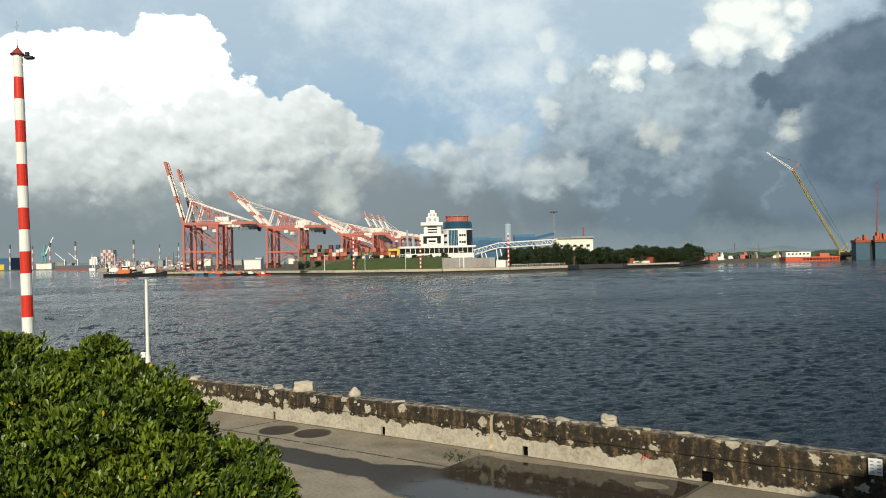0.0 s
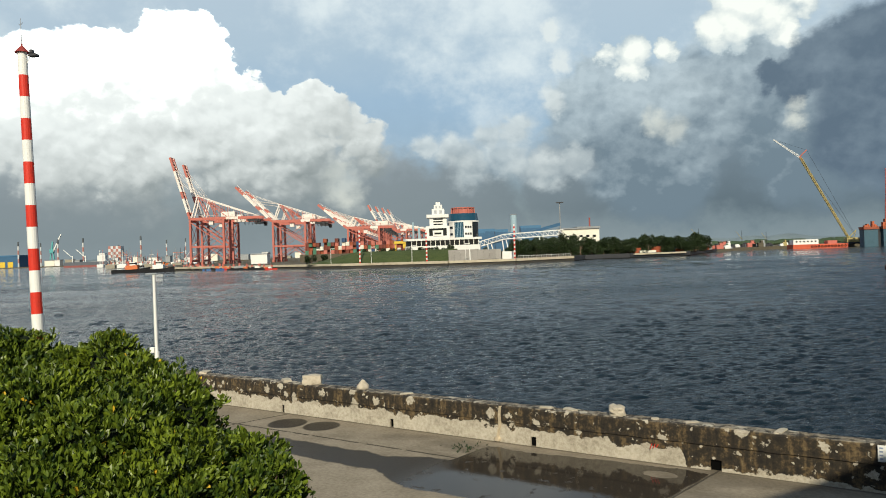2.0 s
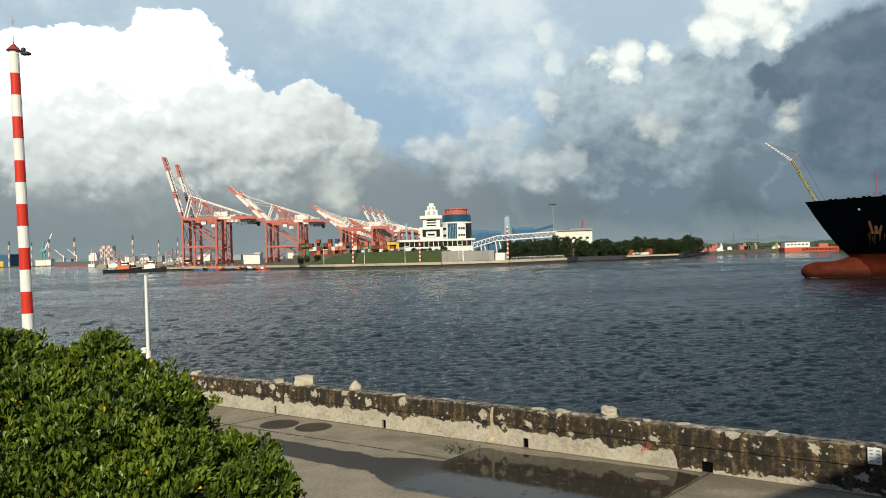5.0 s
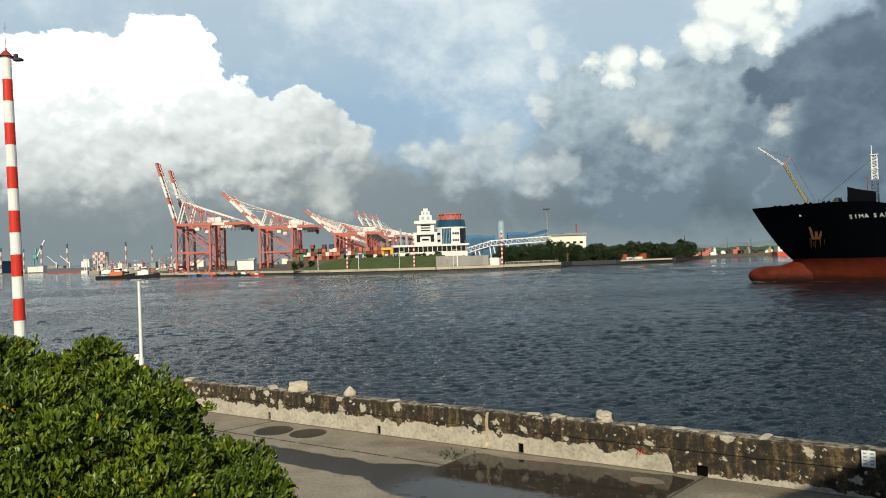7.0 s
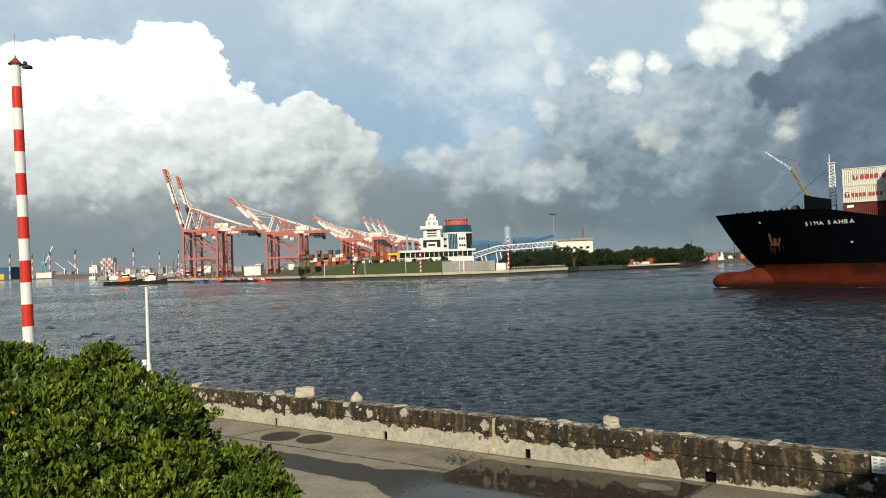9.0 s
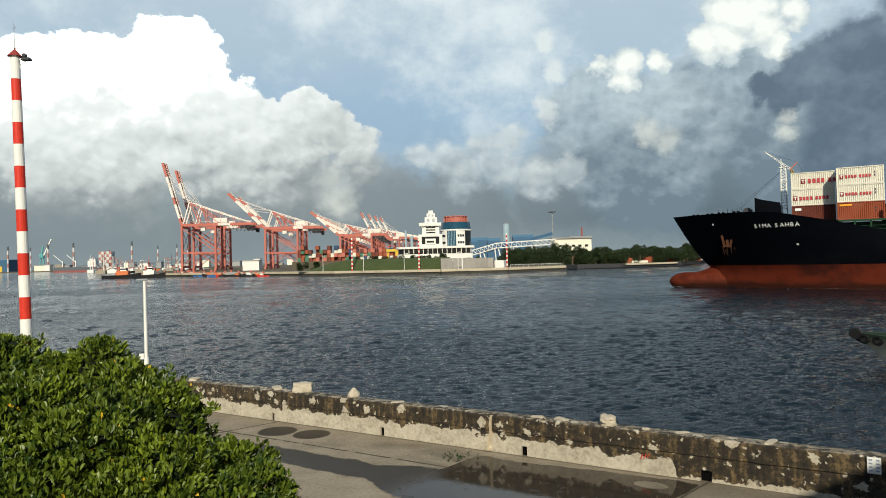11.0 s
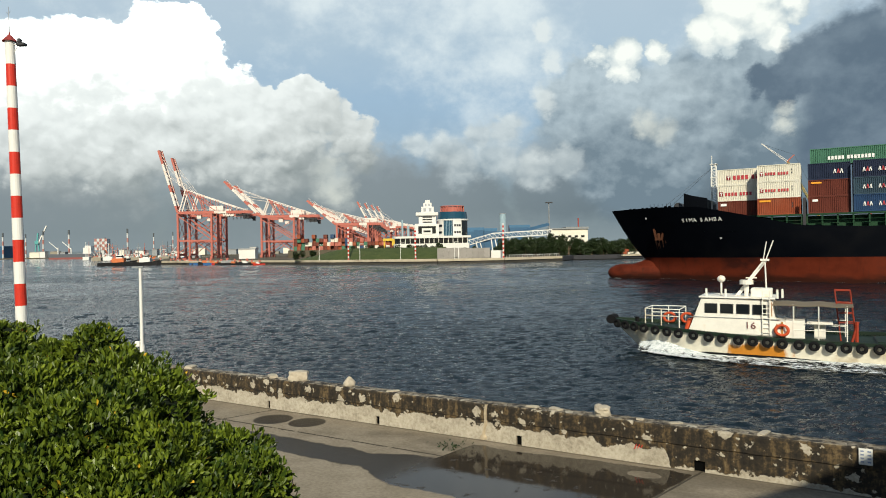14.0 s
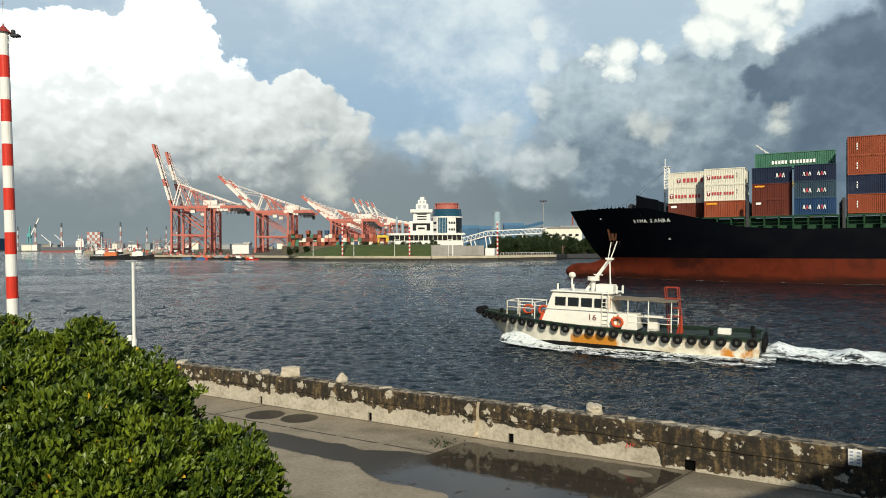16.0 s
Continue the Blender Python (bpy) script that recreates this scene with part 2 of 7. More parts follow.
def make_water():
    m = bpy.data.materials.new("sea_water")
    m.use_nodes = True
    k = Nodes(m.node_tree)
    b = m.node_tree.nodes["Principled BSDF"]
    co = k.add("ShaderNodeTexCoord").outputs["Object"]
    x, y, z = k.xyz(co)
    along = k.math("ADD", k.math("MULTIPLY", x, 0.94), k.math("MULTIPLY", y, 0.34))
    across = k.math("SUBTRACT", k.math("MULTIPLY", y, 0.94), k.math("MULTIPLY", x, 0.34))
    w = k.join(k.math("MULTIPLY", along, 0.40), across)
    big, _ = k.noise(w, 0.22, 3, 0.5, 0.3)
    chop, _ = k.noise(w, 0.85, 5, 0.62, 0.6)
    ripple, _ = k.noise(w, 4.6, 4, 0.66, 0.3)
    crisp, _ = k.noise(w, 12.0, 3, 0.6, 0.2)
    gust, _ = k.noise(k.join(k.math("MULTIPLY", along, 0.22), across), 0.035, 4, 0.55)
    lane = k.step(gust, 0.34, 0.62)
    h = k.math("ADD", k.math("MULTIPLY", big, 0.16), k.math("ADD", k.math("MULTIPLY", chop, 0.48), k.math("ADD", k.math("MULTIPLY", ripple, 0.32), k.math("MULTIPLY", crisp, 0.09))))
    k.put(b.inputs["Base Color"], k.mix(gust, (0.003, 0.008, 0.014, 1), (0.006, 0.013, 0.018, 1)))
    b.inputs["Roughness"].default_value = 0.06
    b.inputs["IOR"].default_value = 1.333
    k.put(b.inputs["Normal"], k.bump(h, k.math("MULTIPLY_ADD", lane, 0.50, 0.35), 0.80))
    return m


def make_road():
    m = bpy.data.materials.new("wet_concrete")
    m.use_nodes = True
    k = Nodes(m.node_tree)
    b = m.node_tree.nodes["Principled BSDF"]
    co = k.add("ShaderNodeTexCoord").outputs["Object"]
    x, y, z = k.xyz(co)
    n1, c1 = k.noise(co, 1.1, 5, 0.6)
    n2, _ = k.noise(co, 14.0, 6, 0.65)
    n3, _ = k.noise(k.join(k.math("MULTIPLY", x, 0.35), y), 0.7, 4, 0.55)
    dry = k.ramp(k.math("ADD", k.math("MULTIPLY", n1, 0.5), k.math("MULTIPLY", n2, 0.5)), [(0.3, (0.155, 0.128, 0.092)), (0.5, (0.255, 0.215, 0.160)), (0.72, (0.36, 0.31, 0.24))])
    nf, _ = k.noise(co, 3.0, 5, 0.6)
    wob = k.math("ADD", k.math("MULTIPLY", k.math("SUBTRACT", n1, 0.5), 0.42), k.math("MULTIPLY", k.math("SUBTRACT", nf, 0.5), 0.20))
    # wet band that wanders along the road: its two edges as distances from the wall
    near = k.math("ADD", wob, k.math("MULTIPLY_ADD", k.step(x, -0.5, 0.8), 0.36, -1.87))
    near = k.math("ADD", near, k.math("MULTIPLY", k.step(x, 0.86, 1.10), 1.12))
    near = k.math("ADD", near, k.math("MULTIPLY", k.step(x, 2.6, 4.2), 0.22))
    far = k.math("ADD", k.math("MULTIPLY", wob, 0.8), k.math("MULTIPLY_ADD", k.step(x, -0.2, 1.0), -0.5, -2.80))
    far = k.math("ADD", far, k.math("MULTIPLY", k.step(x, 2.2, 4.0), -3.0))
    wet = k.math("MULTIPLY", k.step(k.math("SUBTRACT", near, y), -0.03, 0.05), k.step(k.math("SUBTRACT", y, far), -0.03, 0.05))
    wet = k.math("MULTIPLY", wet, k.step(x, -8.5, -6.5))
    edge = k.math("SUBTRACT", k.math("SUBTRACT", x, k.math("MULTIPLY", y, 0.22)), k.math("MULTIPLY", wob, 0.3))
    wet = k.math("MULTIPLY", wet, k.math("MAXIMUM", k.step(edge, 5.68, 5.58), k.step(y, -1.9, -2.1)))
    # a dry island in the puddle
    isle = k.vmath("DISTANCE", k.join(k.math("MULTIPLY", k.math("ADD", x, k.math("MULTIPLY", wob, 0.6)), 0.55), y), (2.62, -0.62, 0.0))
    wet = k.math("MULTIPLY", wet, k.step(k.math("SUBTRACT", isle, k.math("MULTIPLY", wob, 0.5)), 0.16, 0.20))
    p = k.vmath("ADD", k.join(x, y), k.vmath("SCALE", k.vmath("SUBTRACT", c1, (0.5, 0.5, 0.5)), scale=0.12))
    spots = None
    for sx, sy, r in ((-4.47, -0.80, 0.52), (-3.47, -0.64, 0.48)):
        d = k.math("MULTIPLY_ADD", k.vmath("DISTANCE", p, (sx, sy, 0.0)), -1 / r, 1.0)
        spots = d if spots is None else k.math("MAXIMUM", spots, d)
    wet = k.math("MAXIMUM", wet, k.step(spots, 0.0, 0.12))
    damp = k.math("MULTIPLY", k.step(n3, 0.50, 0.66), 0.40)
    soak = k.math("MAXIMUM", wet, damp)
    def line(v, at, w):
        return k.step(k.math("ABSOLUTE", k.math("SUBTRACT", k.math("ADD", v, k.math("MULTIPLY", k.math("SUBTRACT", nf, 0.5), 0.08)), at)), w, w * 0.4)
    seam = k.math("MULTIPLY", line(y, -1.41, 0.045), k.math("MULTIPLY", k.step(x, 1.1, 0.8), k.step(nf, 0.36, 0.46)))
    seam = k.math("MAXIMUM", seam, line(k.math("SUBTRACT", x, k.math("MULTIPLY", y, 0.30)), -5.22, 0.045))
    seam = k.math("MAXIMUM", seam, line(k.math("SUBTRACT", x, k.math("MULTIPLY", y, 0.22)), 5.66, 0.04))
    # darker strip over the last ten centimetres before the wall
    seam = k.math("MAXIMUM", seam, k.math("MULTIPLY", k.step(y, -0.10, -0.02), 0.6))
    soak = k.math("MAXIMUM", soak, k.math("MULTIPLY", seam, 0.85))
    k.put(b.inputs["Base Color"], k.mix(soak, dry, (0.034, 0.028, 0.022, 1)))
    film = k.math("MULTIPLY", k.math("MULTIPLY", wet, k.step(x, 0.3, 1.4)), k.step(nf, 0.30, 0.42))
    k.put(b.inputs["Roughness"], k.mix(film, k.mix(wet, (0.85,) * 3 + (1,), (0.42,) * 3 + (1,)), (0.04,) * 3 + (1,)))
    k.put(b.inputs["Specular IOR Level"], k.math("MULTIPLY_ADD", film, 0.05, 0.12))
    k.put(b.inputs["Normal"], k.bump(n2, k.math("MULTIPLY_ADD", film, -0.45, 0.5), 0.012))
    return m


def make_wall_mat():
    m = bpy.data.materials.new("stained_render")
    m.use_nodes = True
    k = Nodes(m.node_tree)
    b = m.node_tree.nodes["Principled BSDF"]
    co = k.add("ShaderNodeTexCoord").outputs["Object"]
    x, y, z = k.xyz(co)
    n1, _ = k.noise(co, 2.2, 5, 0.6)
    n2, _ = k.noise(co, 16.0, 6, 0.65)
    streak, _ = k.noise(k.join(k.math("MULTIPLY", x, 6.0), y, k.math("MULTIPLY", z, 0.7)), 1.3, 4, 0.6)
    scab = k.voronoi(k.vmath("ADD", co, k.vmath("SCALE", k.noise(co, 6.0, 5, 0.7)[1], scale=0.36)), 2.6)
    scab2 = k.voronoi(k.vmath("ADD", co, k.vmath("SCALE", k.noise(co, 11.0, 5, 0.7)[1], scale=0.20)), 5.5)
    pale = k.ramp(k.math("ADD", k.math("MULTIPLY", n2, 0.6), k.math("MULTIPLY", n1, 0.4)), [(0.30, (0.20, 0.17, 0.125)), (0.5, (0.40, 0.355, 0.28)), (0.68, (0.54, 0.49, 0.40))])
    n4, _ = k.noise(co, 6.0, 6, 0.7)
    black = k.ramp(k.math("ADD", k.math("MULTIPLY", streak, 0.35), k.math("ADD", k.math("MULTIPLY", n2, 0.25), k.math("MULTIPLY", n4, 0.40))),
                   [(0.40, (0.008, 0.006, 0.0045)), (0.5, (0.026, 0.019, 0.011)), (0.57, (0.105, 0.070, 0.032)), (0.68, (0.22, 0.17, 0.095))])
    edge = k.math("ADD", z, k.math("ADD", k.math("MULTIPLY", k.math("SUBTRACT", n1, 0.5), 0.55), k.math("MULTIPLY", k.math("SUBTRACT", n4, 0.5), 0.22)))
    lo = k.math("MULTIPLY_ADD", k.step(x, 5.0, 5.12), -0.24, k.math("MULTIPLY_ADD", k.step(x, 1.9, 2.4), -0.06, 0.36))
    upper = k.step(edge, lo, k.math("ADD", lo, 0.025))
    bald = k.step(k.math("ADD", scab, k.math("ADD", k.math("MULTIPLY", n1, 0.30), k.math("MULTIPLY", k.step(x, -2.0, 4.0), 0.03))), 0.435, 0.41)
    bald = k.math("MAXIMUM", bald, k.math("MULTIPLY", k.step(k.math("ADD", scab2, k.math("MULTIPLY", n4, 0.3)), 0.325, 0.30), k.step(n1, 0.38, 0.44)))
    upper = k.math("MULTIPLY", upper, k.math("SUBTRACT", 1.0, bald))
    top = k.math("MULTIPLY", k.step(z, 0.78, 0.80), k.step(n4, 0.42, 0.58))
    upper = k.math("MULTIPLY", upper, k.math("MULTIPLY_ADD", top, -0.5, 1.0))
    k.put(b.inputs["Base Color"], k.mix(upper, pale, black))
    b.inputs["Roughness"].default_value = 0.9
    h = k.math("ADD", k.math("MULTIPLY", n4, 0.5), k.math("MULTIPLY", upper, -0.5))
    k.put(b.inputs["Normal"], k.bump(h, 0.5, 0.012))
    return m


def make_leaf(name, dark, light, yellow):
    m = bpy.data.materials.new(name)
    m.use_nodes = True
    k = Nodes(m.node_tree)
    b = m.node_tree.nodes["Principled BSDF"]
    rnd = k.add("ShaderNodeNewGeometry").outputs["Random Per Island"]
    clump, _ = k.noise(k.add("ShaderNodeTexCoord").outputs["Object"], 2.6, 3, 0.6)
    mixed = k.math("ADD", k.math("MULTIPLY", rnd, 0.62), k.math("MULTIPLY", k.step(clump, 0.38, 0.66), 0.38))
    mixed = k.math("MAXIMUM", mixed, k.math("MULTIPLY", k.math("GREATER_THAN", rnd, 0.9965), 1.0))
    k.put(b.inputs["Base Color"], k.ramp(mixed, [(0.0, dark), (0.55, tuple((a + c) / 2 for a, c in zip(dark, light))), (0.9, light), (0.985, light), (1.0, yellow)]))
    b.inputs["Roughness"].default_value = 0.42
    b.inputs["Specular IOR Level"].default_value = 0.35
    b.inputs["Subsurface Weight"].default_value = 0.0
    k.put(b.inputs["Transmission Weight"], 0.0)
    return m


def glass_pane(name, tint):
    m = bpy.data.materials.new(name)
    m.use_nodes = True
    b = m.node_tree.nodes["Principled BSDF"]
    k = Nodes(m.node_tree)
    co = k.add("ShaderNodeTexCoord").outputs["Object"]
    n, _ = k.noise(co, 1.5, 3)
    k.put(b.inputs["Base Color"], k.mix(n, (*tint, 1), tuple(v * 1.6 for v in tint) + (1,)))
    b.inputs["Roughness"].default_value = 0.06
    b.inputs["Specular IOR Level"].default_value = 0.35
    return m


WATER, ROAD, SEAWALL = make_water(), make_road(), make_wall_mat()
LEAF = make_leaf("hedge_leaf", (0.013, 0.034, 0.005), (0.165, 0.216, 0.018), (0.55, 0.36, 0.03))
TREE_LEAF = make_leaf("tree_leaf", (0.008, 0.018, 0.006), (0.034, 0.054, 0.014), (0.06, 0.07, 0.02))
BARK = surface("bark", (0.14, 0.10, 0.07), 0.85, grain=9, bump=0.5)
WHITE = surface("white_paint", (0.72, 0.71, 0.68), 0.5, vary=0.12, dirt=(0.45, 0.40, 0.33), dirt_amount=0.15)
WHITE_WALL = surface("white_wall_paint", (0.70, 0.68, 0.65), 0.7, vary=0.10, grain=1.2, dirt=(0.5, 0.47, 0.42), dirt_amount=0.12)
RED = surface("red_paint", (0.55, 0.035, 0.02), 0.45, vary=0.2, dirt=(0.30, 0.03, 0.02))
CRANE_RED = surface("crane_red_paint", (0.44, 0.135, 0.105), 0.55, vary=0.2, grain=0.8, dirt=(0.30, 0.12, 0.08))
CRANE_WHITE = surface("crane_white_paint", (0.72, 0.66, 0.61), 0.55, vary=0.15, grain=0.8, dirt=(0.5, 0.3, 0.22))
DARK = surface("dark_steel", (0.05, 0.05, 0.055), 0.5, metal=0.3)
GREY = surface("grey_steel", (0.32, 0.33, 0.34), 0.45, metal=0.4)
CABLE = surface("steel_cable", (0.10, 0.12, 0.15), 0.5, metal=0.5)
CONCRETE = surface("concrete", (0.30, 0.27, 0.215), 0.9, vary=0.3, grain=1.5, bump=0.4, dirt=(0.16, 0.14, 0.11))
PALE_EDGE = surface("pale_quay_concrete", (0.46, 0.40, 0.30), 0.9, vary=0.35, grain=0.35, bump=0.4, dirt=(0.16, 0.13, 0.09), dirt_amount=0.4)
GRASS = surface("grass", (0.055, 0.075, 0.022), 0.95, vary=0.45, grain=2.0, bump=0.8, depth=0.1, dirt=(0.09, 0.08, 0.035))
EARTH = surface("earth", (0.10, 0.085, 0.06), 0.95, vary=0.35, grain=0.5, dirt=(0.08, 0.07, 0.05))
STONE = surface("pale_stone", (0.47, 0.41, 0.32), 0.9, vary=0.35, grain=7, bump=0.7, depth=0.03, dirt=(0.22, 0.17, 0.12))
PANE = glass_pane("dark_glass", (0.008, 0.010, 0.012))
BLUE_GLASS = glass_pane("blue_glass", (0.012, 0.045, 0.075))

# ---------------------------------------------------------------- mesh helpers
def box(bm, c, s, m=None):
    """A box with centre c and size s, turned by m."""
    r = bmesh.ops.create_cube(bm, size=1.0, matrix=(m or Matrix()) @ Matrix.Translation(c) @ Matrix.Diagonal((*s, 1)))
    return r["verts"]


def rod(bm, a, b, r0, r1=None, n=6):
    """A round bar from a to b."""
    a, b = Vector(a), Vector(b)
    d = b - a
    if d.length < 1e-6:
        return
    m = Matrix.Translation((a + b) / 2) @ d.to_track_quat("Z", "Y").to_matrix().to_4x4()
    bmesh.ops.create_cone(bm, cap_ends=True, segments=n, radius1=r0, radius2=r0 if r1 is None else r1, depth=d.length, matrix=m)


def beam(bm, a, b, w, h):
    """A square girder from a to b, w wide and h deep."""
    a, b = Vector(a), Vector(b)
    d = b - a
    m = Matrix.Translation((a + b) / 2) @ d.to_track_quat("X", "Z").to_matrix().to_4x4()
    bmesh.ops.create_cube(bm, size=1.0, matrix=m @ Matrix.Diagonal((d.length, w, h, 1)))


def prism(bm, pts, z0, z1):
    """A flat polygon raised from z0 to z1."""
    lo = [bm.verts.new((x, y, z0)) for x, y in pts]
    hi = [bm.verts.new((x, y, z1)) for x, y in pts]
    bm.faces.new(lo[::-1])
    bm.faces.new(hi)
    for i in range(len(pts)):
        j = (i + 1) % len(pts)
        bm.faces.new((lo[i], lo[j], hi[j], hi[i]))


def grid(bm, rows, close=False):
    """A skin over rows of points."""
    vs = [[bm.verts.new(p) for p in row] for row in rows]
    for a, b in zip(vs, vs[1:]):
        n = len(a)
        for i in range(n if close else n - 1):
            j = (i + 1) % n
            bm.faces.new((a[i], a[j], b[j], b[i]))
    return vs


def torus(bm, c, big, small, axis="Y", n=14, k=7, m=None):
    rows = []
    for i in range(n + 1):
        a = 2 * math.pi * i / n
        row = []
        for j in range(k):
            b = 2 * math.pi * j / k
            r = big + small * math.cos(b)
            q = {"Y": (r * math.cos(a), small * math.sin(b), r * math.sin(a)), "Z": (r * math.cos(a), r * math.sin(a), small * math.sin(b)),
                 "X": (small * math.sin(b), r * math.cos(a), r * math.sin(a))}[axis]
            q = Vector(q) + Vector(c)
            row.append(m @ q if m else q)
        rows.append(row)
    grid(bm, rows, True)


def bevel(bm, w, seg=1):
    bmesh.ops.bevel(bm, geom=[e for e in bm.edges], offset=w, segments=seg, affect="EDGES", clamp_overlap=True)


def part(name, bm, material, parent=None, label="", smooth=False):
    """Links a bmesh as one mesh object, under a thing or a part where a parent is given."""
    bmesh.ops.recalc_face_normals(bm, faces=bm.faces)
    me = bpy.data.meshes.new(name)
    bm.to_mesh(me)
    bm.free()
    for mt in material if isinstance(material, (list, tuple)) else [material]:
        me.materials.append(mt)
    if smooth:
        me.shade_smooth()
    ob = new(name, me)
    if parent is not None:
        ob.parent = parent
    if label:
        tagged(ob, label)
    return ob


def thing(name, label, category, group="", kind="", m=None):
    ob = new(name)
    ob.empty_display_size = 0.2
    ob.matrix_world = m or Matrix()
    return tagged(ob, label, category, group, kind)


def B():
    return bmesh.new()


def words(text, size, m, material, parent, name="lettering", label="", depth=0.012):
    """Raised lettering as a mesh."""
    cu = bpy.data.curves.new(name, "FONT")
    cu.body, cu.size, cu.extrude, cu.align_x, cu.resolution_u = text, size, depth, "LEFT", 2
    tmp = bpy.data.objects.new(name, cu)
    scene.collection.objects.link(tmp)
    bpy.context.view_layer.update()
    me = bpy.data.meshes.new_from_object(tmp.evaluated_get(bpy.context.evaluated_depsgraph_get()))
    bpy.data.objects.remove(tmp)
    bpy.data.curves.remove(cu)
    me.materials.clear()
    me.materials.append(material)
    me.transform(m)
    ob = new(name, me)
    ob.parent = parent
    if label:
        tagged(ob, label)
    return ob

# ---------------------------------------------------------------- sea, quay and road
QUAY = pose(0, 15.814, 1.8, 0, 0, -32.30)       # local x along the sea wall, y towards the sea


def build_setting():
    # one sheet of water: a wide sector with real waves that fade with distance, closed round by plain water
    radii = [13.0]
    while radii[-1] < 1600:
        r = radii[-1]
        radii.append(r + max(0.088, min(14.0, 0.36 * r * r / 7400)))
    radii += [1800, 2400, 4600]
    R = np.array(radii)
    A = np.radians(np.arange(-46, 46.01, 0.13))
    rr, aa = np.meshgrid(R, A, indexing="ij")
    X, Y = rr * np.sin(aa), rr * np.cos(aa)
    Z = np.zeros_like(X)
    rng = np.random.default_rng(5)
    dr = np.gradient(R)[:, None]
    parts = 120
    for i in range(parts):
        wl = 0.26 * 170.0 ** (i / (parts - 1))
        th = math.radians(80) + rng.normal(0, 0.40)
        amp = (0.0105 if wl > 2.0 else 0.0130) * wl / (1 + wl / 2.2)
        ratio = wl / dr
        fade = np.clip((ratio - 2.2) / 2.0, 0, 1) * np.clip((17.0 - ratio) / 7.0, 0, 1) * (R < 1500)[:, None]
        rows = np.nonzero(fade[:, 0] > 0)[0]
        if not len(rows):
            continue
        q = slice(rows[0], rows[-1] + 1)
        ph = rng.uniform(0, 6.28) + 1.2 * np.sin(X[q] * 0.05 + i) * np.sin(Y[q] * 0.04 + i * 2)
        s = np.sin(2 * math.pi / wl * (X[q] * math.cos(th) + Y[q] * math.sin(th)) + ph)
        Z[q] += amp * np.clip(1 + (R[q, None] - 40) / 100, 1, 1.9) * fade[q] * (s - 0.35 * (1 - s * s))
    gust = 0.72 + 0.28 * np.sin(X * 0.03 + 1.0) * np.sin(Y * 0.045 + X * 0.012)
    Z = Z * gust
    Z -= Z.mean(axis=1, keepdims=True)
    nr, na = X.shape
    V = np.stack([X, Y, Z], -1).reshape(-1, 3)
    i, j = np.meshgrid(np.arange(nr - 1), np.arange(na - 1), indexing="ij")
    q0 = (i * na + j).ravel()
    quads = np.stack([q0, q0 + 1, q0 + na + 1, q0 + na], 1)
    n0 = len(V)
    B2 = np.radians(np.arange(46, 314.1, 13.4))
    ring = np.concatenate([np.stack([r * np.sin(B2), r * np.cos(B2), 0 * B2], 1) for r in (13.0, 4600.0)])
    nb = len(B2)
    extra = np.array([[n0 + k, n0 + k + 1, n0 + nb + k + 1, n0 + nb + k] for k in range(nb - 1)])
    V = np.concatenate([V, ring])
    quads = np.concatenate([quads, extra])
    me = bpy.data.meshes.new("water")
    me.from_pydata(V.tolist(), [], quads.tolist())
    me.materials.append(WATER)
    me.shade_smooth()
    tagged(new("water", me), "dark blue-grey choppy harbour water", "water", kind="structure")

    bm = B()
    box(bm, (-10, -29.55, -2.5), (120, 60.9, 5.0))
    road = part("road", bm, ROAD)
    road.matrix_world = QUAY
    tagged(road, "worn concrete quay road with wet patches and puddles", "road", kind="structure")


